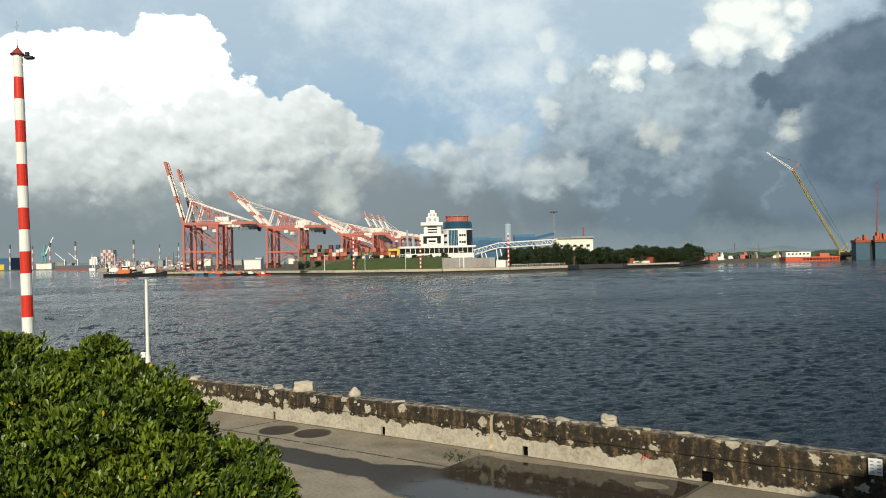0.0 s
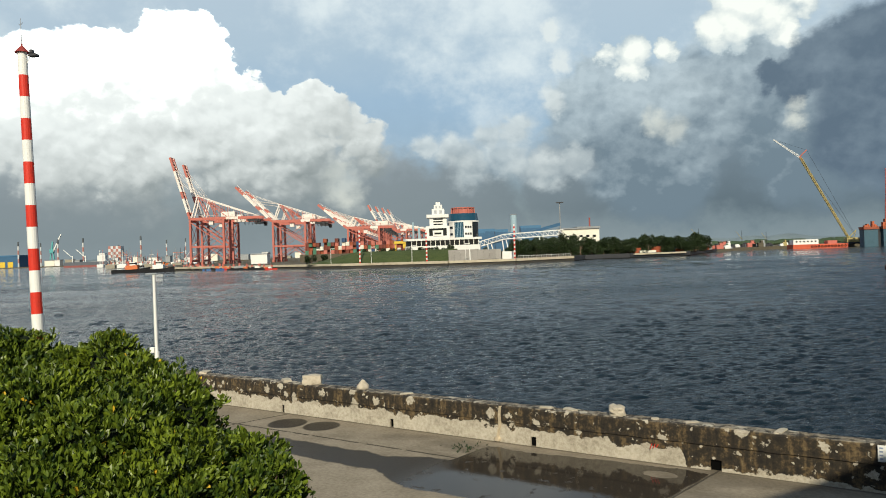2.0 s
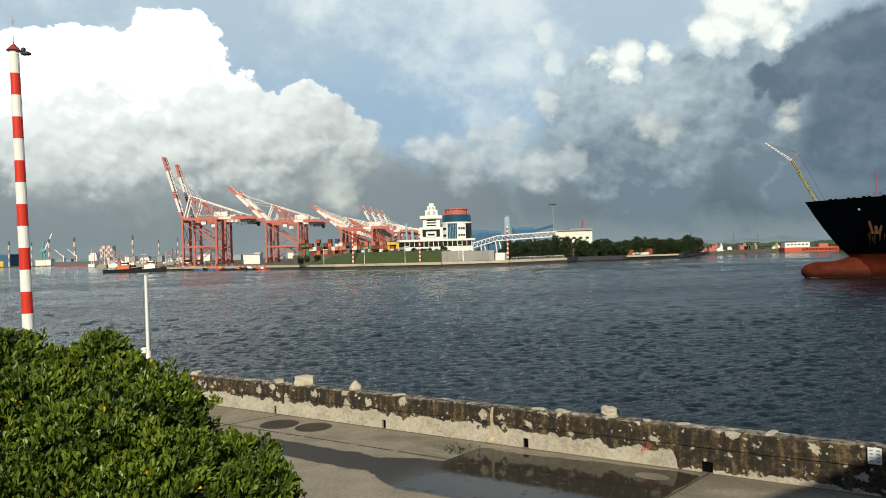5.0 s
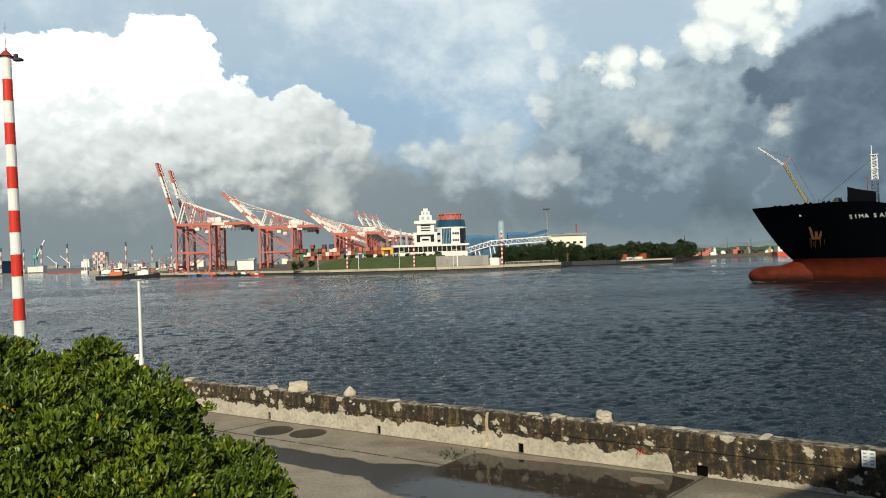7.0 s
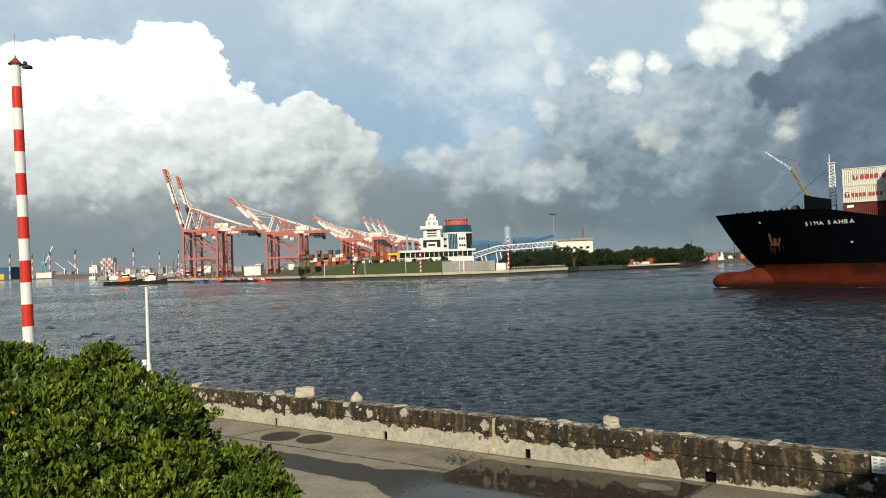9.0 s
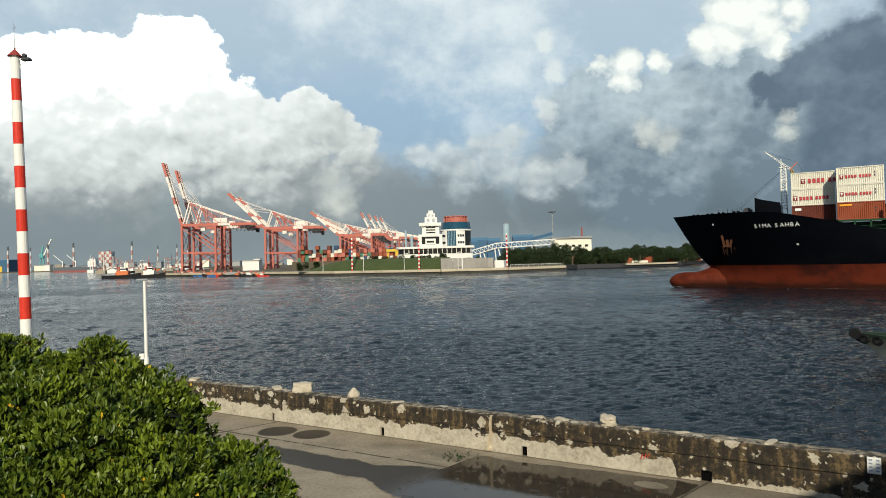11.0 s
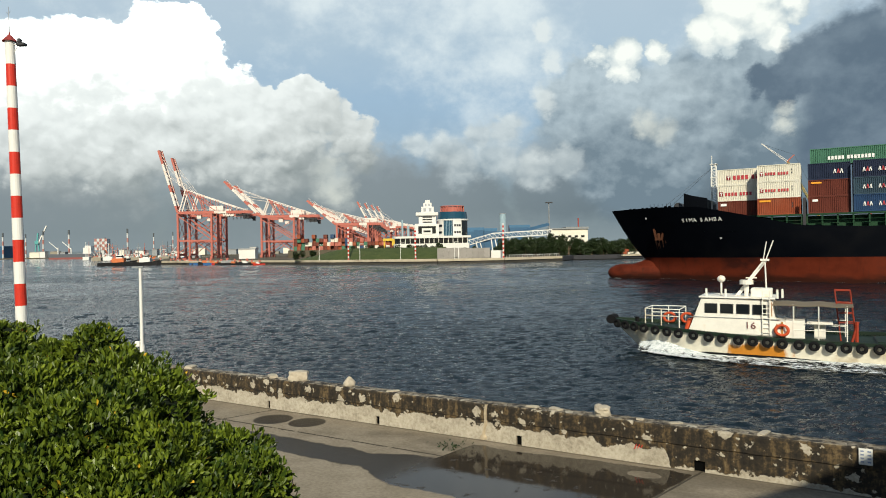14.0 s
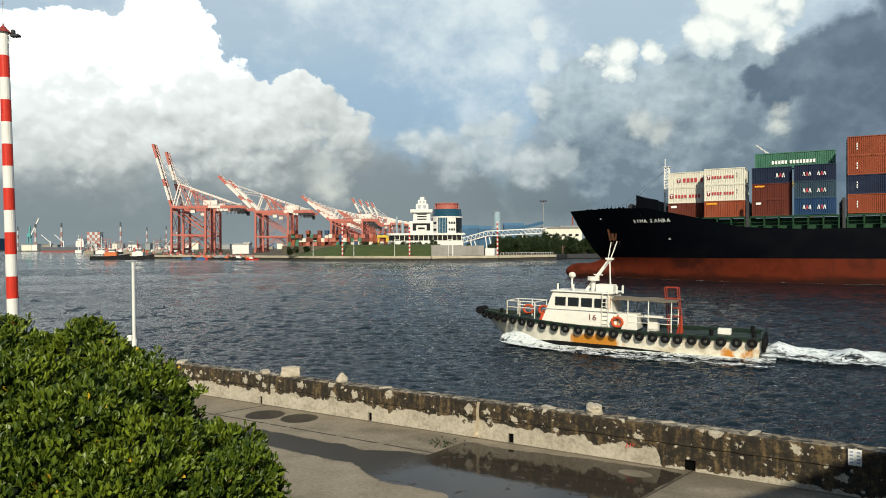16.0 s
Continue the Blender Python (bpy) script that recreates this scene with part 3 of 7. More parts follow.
def build_sea_wall():
    """The low parapet with its drain holes, standing proud of the quay."""
    drains = [(-5.48, 0.10), (-1.81, 0.11), (1.95, 0.13), (5.63, 0.20), (10.2, 0.12), (-8.6, 0.1)]
    drains.sort()
    cuts, x = [], -34.0
    for d, w in drains:
        cuts.append((x, d - w / 2, 0.0))
        cuts.append((d - w / 2, d + w / 2, 0.20))
        x = d + w / 2
    cuts.append((x, 26.0, 0.0))
    H, T = 0.80, 0.40
    bm = B()
    def profile(x, foot):
        w = 0.016 * noise.noise((x * 1.7, 3.1, 0)) + 0.008 * noise.noise((x * 7.0, 1.3, 0))
        t = 0.022 * noise.noise((x * 2.3, 0, 5.0)) + 0.018 * noise.noise((x * 9.0, 0, 1.0)) + 0.010 * noise.noise((x * 23.0, 0, 2.0))
        ledge = 0.455 + 0.012 * noise.noise((x * 3.1, 8, 0))
        pts = [(0.022 + w * 0.4, foot), (0.03 + w, ledge - 0.012), (w, ledge + 0.012), (w, 0.62), (0.004 + w, H - 0.04), (0.035, H + t), (T - 0.05, H + t * 0.6), (T, H - 0.05), (T + 0.03, foot)]
        return [(x, y, z) for y, z in pts]
    for a, b, foot in cuts:
        n = max(1, round((b - a) / (0.05 if a > -9 and b < 10.3 else 0.16)))
        rows = [profile(a + (b - a) * i / n, foot) for i in range(n + 1)]
        vs = grid(bm, rows, True)
        bm.faces.new(vs[0][::-1])
        bm.faces.new(vs[-1])
    wall = part("sea_wall", bm, SEAWALL)
    wall.matrix_world = QUAY
    tagged(wall, "low weathered concrete sea wall, black-stained above and pale below", "wall", kind="structure")
    # drip of pale mortar over the joint, on the face
    bm = B()
    rows = []
    for i in range(15):
        z = 0.02 + 0.78 * i / 14
        w = 0.035 + 0.012 * noise.noise((z * 6, 0, 0)) + (0.05 if z < 0.12 else 0)
        cx = 1.19 + 0.03 * noise.noise((z * 4, 2, 0)) - 0.11 * (1 - z) ** 2
        rows.append([(cx - w, 0.02, z), (cx - w * 0.5, -0.035, z), (cx + w * 0.4, -0.04, z), (cx + w, 0.02, z)])
    grid(bm, rows)
    j = part("mortar_joint", bm, surface("mortar", (0.46, 0.38, 0.27), 0.9, vary=0.35, grain=9, bump=0.6), wall, "pale mortar smeared over the wall joint")
    # flat black backs in the drain holes, standing in for the shade inside
    for d, w in drains:
        bm = B()
        box(bm, (d, 0.09, 0.13), (w, 0.02, 0.26))
        part("drain_back", bm, surface("hole_shade_black", (0.004, 0.004, 0.004), 0.95, spec=0.02, bump=0), wall)
    # little red paint mark and loose stones
    bm = B()
    for i in range(3):
        beam(bm, (4.44 + i * 0.06, -0.012, 0.27 + 0.02 * i), (4.48 + i * 0.06, -0.012, 0.37), 0.012, 0.014)
    part("paint_mark", bm, RED, wall, "small red painted mark")
    return wall


def stone(x, w, d, h, shape, seed, label):
    bm = B()
    bmesh.ops.create_icosphere(bm, subdivisions=3, radius=1.0)
    for v in bm.verts:
        p = v.co.copy()
        n = 0.16 * noise.noise(p * 1.6 + Vector((seed, 0, 0))) + 0.07 * noise.noise(p * 5 + Vector((0, seed, 0)))
        if shape == "block":
            q = Vector([math.copysign(min(1, abs(c) * 1.5), c) * 0.86 for c in p])
        elif shape == "cone":
            k = 1 - 0.42 * (p.z + 1)
            q = Vector((p.x * (k + 0.12), p.y * (k + 0.12), p.z))
        elif shape == "lump":
            q = Vector([math.copysign(min(1, abs(c) * 1.25), c) for c in p]) * (1 + 0.22 * noise.noise(p * 7))
        else:
            q = p
        q *= 1 + n
        v.co = Vector((q.x * w / 2, q.y * d / 2, max(q.z, -0.85) * h / 2 + h * 0.425))
    ob = part("stone", bm, STONE)
    ob.matrix_world = QUAY @ pose(x, 0.22, 0.785, 0, 0, seed * 37)
    return tagged(ob, label, "stone", "stones on the sea wall")


def build_stones():
    stone(-4.57, 0.56, 0.34, 0.30, "block", 1, "pale squarish stone block lying on the sea wall")
    stone(-2.83, 0.40, 0.32, 0.29, "cone", 2, "pointed pale stone standing on the sea wall")
    stone(3.73, 0.36, 0.30, 0.22, "lump", 3, "rough crusty stone lying on the sea wall")
    stone(-5.51, 0.40, 0.25, 0.10, "block", 4, "flat pale stone slab lying on the sea wall")
    stone(2.19, 0.30, 0.16, 0.05, "block", 5, "flat whitish stone flake on the sea wall")
    stone(2.73, 0.34, 0.18, 0.06, "block", 9, "flat whitish stone flake on the sea wall")
    stone(5.17, 0.30, 0.14, 0.04, "block", 6, "flat whitish stone flake on the sea wall")
    stone(6.71, 0.42, 0.14, 0.045, "block", 7, "flat whitish stone flake on the sea wall")
    stone(4.49, 0.16, 0.12, 0.04, "block", 10, "flat whitish stone flake on the sea wall")
    stone(-1.48, 0.36, 0.14, 0.04, "block", 11, "flat whitish stone flake on the sea wall")
    stone(-8.9, 0.40, 0.3, 0.10, "block", 8, "flat pale stone slab lying on the sea wall")
    rng = random.Random(2)
    t = thing("weed_tuft", "small dry weeds growing in a road crack", "plant", m=QUAY @ pose(0.72, -0.72, 0))
    pts = [(Vector((rng.gauss(0, 0.16), rng.gauss(0, 0.22), 0.01)), Vector((rng.gauss(0, 0.4), rng.gauss(0, 0.4), 1))) for _ in range(34)]
    me = leaf_mesh("blades", pts, 0.055, 5, per=3, spread=0.5); me.materials.append(TREE_LEAF)
    blades = tagged(new("blades", me), kind="stuff")
    blades.parent = t
    # notice on the wall
    t = thing("notice_plate", "small white notice plate with faded print on the sea wall", "sign", m=QUAY @ pose(8.27, -0.025, 0.665))
    bm = B(); box(bm, (0, 0, 0), (0.20, 0.012, 0.27)); bevel(bm, 0.004)
    part("plate", bm, WHITE, t)
    bm = B()
    for i in range(4):
        for sx in (-0.05, 0.05):
            box(bm, (sx, -0.009, 0.09 - i * 0.058), (0.05, 0.004, 0.024))
    part("print", bm, surface("faded_blue_print", (0.25, 0.30, 0.42), 0.6), t)


def build_mast():
    """The tall red and white banded mast by the quay."""
    t = thing("banded_mast", "tall red and white banded steel mast with small red cap", "mast", m=pose(-14.87, 25.0, 1.8, 0, -1.45, 0))
    H = 11.9
    band, z, red = 0.785, H - 0.82, True
    rad = lambda z: 0.195 - 0.035 * z / H
    bm = B(); rod(bm, (0, 0, z), (0, 0, H), rad(z), rad(H), 16)
    part("band", bm, WHITE, t)
    while z > 0:
        a = max(0, z - band)
        bm = B(); rod(bm, (0, 0, a), (0, 0, z), rad(a), rad(z), 16)
        part("band", bm, RED if red else WHITE, t)
        red, z = not red, a
    bm = B()
    bmesh.ops.create_cone(bm, cap_ends=True, segments=8, radius1=0.26, radius2=0.02, depth=0.27, matrix=Matrix.Translation((0, 0, H + 0.135)))
    bmesh.ops.create_uvsphere(bm, u_segments=8, v_segments=6, radius=0.035, matrix=Matrix.Translation((0, 0, H + 0.30)))
    part("cap", bm, surface("cap_red", (0.25, 0.04, 0.035), 0.6), t, "dark red conical cap")
    bm = B()
    rod(bm, (0, 0, H + 0.3), (0, 0, H + 1.25), 0.014, 0.008)
    rod(bm, (-0.07, 0, H + 1.05), (0, 0, H + 0.98), 0.008); rod(bm, (0.07, 0, H + 1.1), (0, 0, H + 1.0), 0.008)
    part("lightning_rod", bm, GREY, t)
    arm = B()
    rod(arm, (0.1, 0, H - 0.12), (0.52, -0.05, H - 0.12), 0.02)
    rod(arm, (0.15, 0, H - 0.4), (0.30, -0.03, H - 0.14), 0.014)
    part("bracket", arm, WHITE, t)
    bm = B()
    box(bm, (0.45, -0.06, H - 0.14), (0.30, 0.22, 0.10)); box(bm, (0.38, -0.06, H + 0.0), (0.12, 0.14, 0.14)); bevel(bm, 0.02)
    part("floodlight", bm, DARK, t)


def build_lamp_post():
    t = thing("lamp_post", "slim white steel lamp post on the quay", "lamp post", m=pose(-8.93, 21.0, 1.8, 0, -0.4, 0))
    bm = B(); rod(bm, (0, 0, 1.45), (0, 0, 3.8), 0.050, 0.040, 12)
    part("pole", bm, WHITE, t)
    bm = B(); rod(bm, (0, 0, 0), (0, 0, 1.47), 0.075, 0.075, 12)
    part("base_pole", bm, WHITE, t)
    bm = B(); box(bm, (-0.06, -0.02, 3.82), (0.34, 0.10, 0.05)); bevel(bm, 0.012)
    part("lamp_head", bm, GREY, t)
    bm = B(); box(bm, (-0.10, -0.05, 1.52), (0.14, 0.12, 0.16)); bevel(bm, 0.012)
    part("junction_box", bm, WHITE, t)


# ---------------------------------------------------------------- foliage
def leaf_mesh(name, points, size, seed, per=6, spread=0.75):
    """Rosettes of folded leaf blades at points (place, direction), one mesh."""
    rng = np.random.default_rng(seed)
    P = np.repeat(np.array([p for p, d in points], float), per, 0)
    D = np.repeat(np.array([d for p, d in points], float), per, 0)
    n = len(P)
    D = D + rng.normal(0, spread, (n, 3))
    D /= np.linalg.norm(D, axis=1)[:, None]
    up = rng.normal(0, 1, (n, 3)); side = np.cross(D, up); side /= np.linalg.norm(side, axis=1)[:, None]
    nor = np.cross(side, D)
    L = (size * rng.uniform(0.65, 1.2, n))[:, None]
    base = P + rng.normal(0, size * 0.22, (n, 3))
    fold, droop = nor * L * 0.07, nor * L * -0.10
    ring = [base]
    for f, w in ((0.42, 0.17), (0.78, 0.20)):
        ring.append(base + D * L * f + side * L * w + fold + droop * f * f)
    ring.append(base + D * L + droop)
    for f, w in ((0.78, 0.20), (0.42, 0.17)):
        ring.append(base + D * L * f - side * L * w + fold + droop * f * f)
    V = np.stack(ring, 1).reshape(-1, 3)
    i = np.arange(n) * 6
    F = np.concatenate([np.stack([i, i + 1, i + 2, i + 3], 1), np.stack([i, i + 3, i + 4, i + 5], 1)])
    me = bpy.data.meshes.new(name)
    me.from_pydata(V.tolist(), [], F.tolist())
    return me


def build_bush():
    """A dense broad-leaved shrub that rises from the quay beside the terrace."""
    t = thing("shrub", "dense glossy green broad-leaved shrub with a few yellow leaves", "shrub", m=pose(-3.2, 5.6, 1.8))
    rng = random.Random(11)
    heads = [(-1.2, 1.3, 2.91, 0.7), (-0.56, 1.1, 2.81, 0.61), (-0.16, 1.2, 3.27, 0.30), (0.19, 0.9, 2.73, 0.65), (0.56, 0.7, 2.63, 0.61), (1.36, 0.4, 2.28, 0.46), (1.59, 0.1, 2.18, 0.45), (-0.27, 0.1, 2.67, 0.78),
             (0.49, -0.3, 2.54, 0.75), (1.05, -0.4, 2.43, 0.62), (1.45, -0.5, 2.2, 0.57), (-1.31, 0.8, 2.81, 0.78), (-0.49, -0.4, 2.48, 0.85), (0.44, -0.9, 2.32, 0.74), (1.01, -0.9, 2.15, 0.76), (0.27, 1.1, 3.10, 0.2),
             (-0.57, 1.2, 3.20, 0.22), (-1.19, 1.4, 3.38, 0.22), (-1.9, 0.6, 2.6, 1.0), (0.0, 0.3, 1.5, 1.25), (-1.3, 0.2, 1.6, 1.2), (1.0, 0.0, 1.3, 0.95), (0.3, -0.9, 1.4, 1.0)]
    heads = [(x, y, z - 0.06, r * 0.94) for x, y, z, r in heads]
    pts = []
    for i, (x, y, z, r) in enumerate(heads):
        n = int(3300 * r * r) if z > 2.0 else int(500 * r * r)
        for _ in range(n):
            d = Vector((rng.gauss(0, 1), rng.gauss(0, 1), rng.gauss(0.25, 1))).normalized()
            wob = 0.98 + 0.20 * noise.noise(d * 2.2 + Vector((i, 0, 0))) + 0.17 * noise.noise(d * 5.5 + Vector((0, i, 0)))
            q = Vector((x, y, z)) + d * r * wob * (1 - 0.30 * rng.random() ** 1.5)
            if any((q - Vector(h[:3])).length < h[3] * 0.76 for h in heads if h[:3] != (x, y, z)):
                continue
            pts.append((q, d * 0.7 + Vector((0, 0, 0.55))))
    me = leaf_mesh("crown", pts, 0.064, 3, per=8, spread=0.6)
    me.materials.append(LEAF)
    crown = new("crown", me); crown.parent = t
    # near-black filler spheres, their colour standing in for shade between the leaves
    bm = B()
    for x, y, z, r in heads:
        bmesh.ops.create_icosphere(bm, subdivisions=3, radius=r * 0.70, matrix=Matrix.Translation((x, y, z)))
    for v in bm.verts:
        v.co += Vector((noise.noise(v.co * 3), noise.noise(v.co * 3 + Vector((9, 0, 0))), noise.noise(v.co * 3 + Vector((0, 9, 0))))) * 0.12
    part("inner_foliage", bm, surface("core_shade", (0.007, 0.014, 0.004), 0.9, vary=0.5, grain=14, bump=0.9, depth=0.05), t)
    bm = B()
    for i in range(9):
        a = rng.uniform(0, 6.28)
        x, y, z, r = heads[i % len(heads)]
        rod(bm, (0.25 * math.cos(a), 0.25 * math.sin(a), 0), (x * 0.5, y * 0.5, z * 0.55), 0.05, 0.03, 7)
        rod(bm, (x * 0.5, y * 0.5, z * 0.55), (x, y, z + r * 0.5), 0.03, 0.012, 6)
        for _ in range(7):
            d = Vector((rng.gauss(0, 1), rng.gauss(0, 1), abs(rng.gauss(0, 1)))).normalized()
            rod(bm, (x, y, z), Vector((x, y, z)) + d * r * 0.96, 0.012, 0.005, 5)
    part("stem", bm, BARK, t)


# ---------------------------------------------------------------- the container ship
SHIP_RZ, SHIP_V, SHIP_END = 151.0, 3.46, (26.5, 132.4)
NAVY = surface("black_hull_paint", (0.0018, 0.0026, 0.0045), 0.6, vary=0.35, grain=0.35, bump=0.06, depth=0.05, spec=0.035, dirt=(0.006, 0.006, 0.007))
BOOT = surface("red_bottom_paint", (0.110, 0.020, 0.009), 0.6, spec=0.06, vary=0.6, grain=0.3, bump=0.08, depth=0.05, dirt=(0.045, 0.012, 0.008), dirt_amount=0.65)
def foul_waterline(m):
    k = Nodes(m.node_tree)
    b = m.node_tree.nodes["Principled BSDF"]
    was = b.inputs["Base Color"].links[0].from_socket
    co = k.add("ShaderNodeTexCoord").outputs["Object"]
    x, y, z = k.xyz(co)
    n, _ = k.noise(k.join(k.math("MULTIPLY", x, 0.25), y, z), 0.6, 5, 0.65)
    run, _ = k.noise(k.join(k.math("MULTIPLY", x, 1.2), y, k.math("MULTIPLY", z, 0.08)), 1.0, 4, 0.6)
    line = k.math("ADD", z, k.math("MULTIPLY", k.math("SUBTRACT", n, 0.5), 2.2))
    col = k.mix(k.math("MULTIPLY", k.step(line, 1.5, 0.5), 0.78), was, (0.014, 0.008, 0.006, 1))
    col = k.mix(k.math("MULTIPLY", k.step(run, 0.56, 0.70), 0.45), col, (0.035, 0.014, 0.009, 1))
    k.put(b.inputs["Base Color"], col)


foul_waterline(BOOT)
BULB = surface("worn_bottom_paint", (0.10, 0.019, 0.009), 0.6, spec=0.06, vary=0.6, grain=0.5, dirt=(0.012, 0.008, 0.007), dirt_amount=0.8)
foul_waterline(BULB)
DECK_GREEN = surface("deck_green_paint", (0.010, 0.048, 0.020), 0.6, vary=0.35, grain=1.2, dirt=(0.06, 0.05, 0.03))


def hull_half(s, z):
    """Half breadth of the hull s metres behind the bow tip at height z."""
    stem = 6.6 - 6.6 * max(0.0, (z - 3.2) / 9.3) ** 0.75 if z > 3.2 else 6.6
    entry = 24.0 + (12.5 - z) * 1.5
    f = (s - stem) / entry
    if f <= 0:
        return 0.0
    return 11.8 * (1 - (1 - min(f, 1.0)) ** 2.3)


def stem_at(z):
    return 6.6 - 6.6 * max(0.0, (z - 3.2) / 9.3) ** 0.75 if z > 3.2 else 6.6


def rail_at(s):
    """Height of the hull's top edge."""
    if s < 15.5:
        return 12.5 - 0.18 * s / 15.5
    if s < 31:
        f = (s - 15.5) / 15.5
        return 12.3 - 4.0 * f ** 1.1
    return 8.3


def hull_skin(bm, zlo, zhi_fn, levels, length):
    fr = [0.0, 0.004, 0.012, 0.025, 0.045, 0.07, 0.10, 0.14, 0.19, 0.25, 0.32, 0.42, 0.6, 0.8, 1.0]
    for side in (1, -1):
        rows = []
        for i in range(levels + 1):
            row = []
            for f in fr:
                s0 = f * length
                z = zlo + (zhi_fn(s0) - zlo) * i / levels
                s = stem_at(z) + f * (length - stem_at(z))
                row.append((-s, side * hull_half(s, z), z))
            rows.append(row)
        grid(bm, rows)
    bmesh.ops.remove_doubles(bm, verts=bm.verts, dist=0.004)


def container(bm, s, w, z, length, height, width=2.44):
    """A corrugated box; s: distance behind the bow of its fore end, w: its near side, z: its foot."""
    x0, x1 = -s - length, -s
    y1, y0 = w, w - width
    d = 0.10
    n = max(8, round(length / 0.28))
    pts = []
    for i in range(n):
        a, b = x0 + 0.12 + (length - 0.24) * i / n, x0 + 0.12 + (length - 0.24) * (i + 1) / n
        q = (b - a) / 4
        pts += [(a, y1), (a + q, y1), (a + 1.4 * q, y1 - d), (b - 0.4 * q, y1 - d)]
    prism(bm, [(x0 + 0.1, y0 + 0.02)] + pts[::1] + [(x1 - 0.1, y1), (x1 - 0.1, y0 + 0.02)], z + 0.14, z + height - 0.10)
    for zz, hh in ((z, 0.16), (z + height - 0.12, 0.11)):
        box(bm, ((x0 + x1) / 2, (y0 + y1) / 2, zz + hh / 2), (length, width + 0.02, hh))
    for xx in (x0 + 0.07, x1 - 0.07):
        for yy in (y0 + 0.06, y1 - 0.06):
            box(bm, (xx, yy, z + height / 2), (0.15, 0.15, height - 0.01))


PAINT = {
    "white": surface("container_white", (0.66, 0.63, 0.54), 0.55, vary=0.12, grain=0.8, dirt=(0.45, 0.40, 0.33), dirt_amount=0.2),
    "brown": surface("container_brown", (0.115, 0.024, 0.014), 0.6, vary=0.3, grain=0.8, dirt=(0.16, 0.06, 0.04)),
    "orange": surface("container_orange", (0.25, 0.055, 0.022), 0.6, vary=0.25, grain=0.8, dirt=(0.25, 0.09, 0.05)),
    "navy": surface("container_navy", (0.008, 0.016, 0.045), 0.55, vary=0.25, grain=0.8, dirt=(0.05, 0.06, 0.09)),
    "blue": surface("container_blue", (0.014, 0.048, 0.125), 0.55, vary=0.25, grain=0.8, dirt=(0.06, 0.09, 0.13)),
    "slate": surface("container_slate", (0.030, 0.060, 0.090), 0.55, vary=0.25, grain=0.8, dirt=(0.08, 0.1, 0.11)),
    "green": surface("container_green", (0.055, 0.16, 0.105), 0.55, vary=0.25, grain=0.8, dirt=(0.05, 0.12, 0.08)),
}
EMBLEM = surface("emblem_red", (0.20, 0.012, 0.016), 0.5, bump=0)
LETTER_RED = surface("lettering_red", (0.42, 0.05, 0.06), 0.5, bump=0)
LETTER_WHITE = surface("lettering_white", (0.78, 0.78, 0.76), 0.5, bump=0)
LETTER_ORANGE = surface("lettering_orange", (0.75, 0.32, 0.03), 0.5, bump=0)
CARGO = []


def side_text(counts, size, s, w, z, material, t, label="plain coloured name bars"):
    """A company name as plain blocks, one for each character of its words."""
    x = s
    for n in counts:
        for _ in range(n):
            bm = B()
            box(bm, (-(x + 0.26 * size), w + 0.02, z + 0.35 * size), (0.44 * size, 0.02, 0.70 * size))
            box(bm, (-(x + 0.26 * size), w + 0.032, z + 0.35 * size), (0.10 * size, 0.01, 0.70 * size))
            part("name_block", bm, material, t, label)
            x += 0.62 * size
        x += 0.35 * size


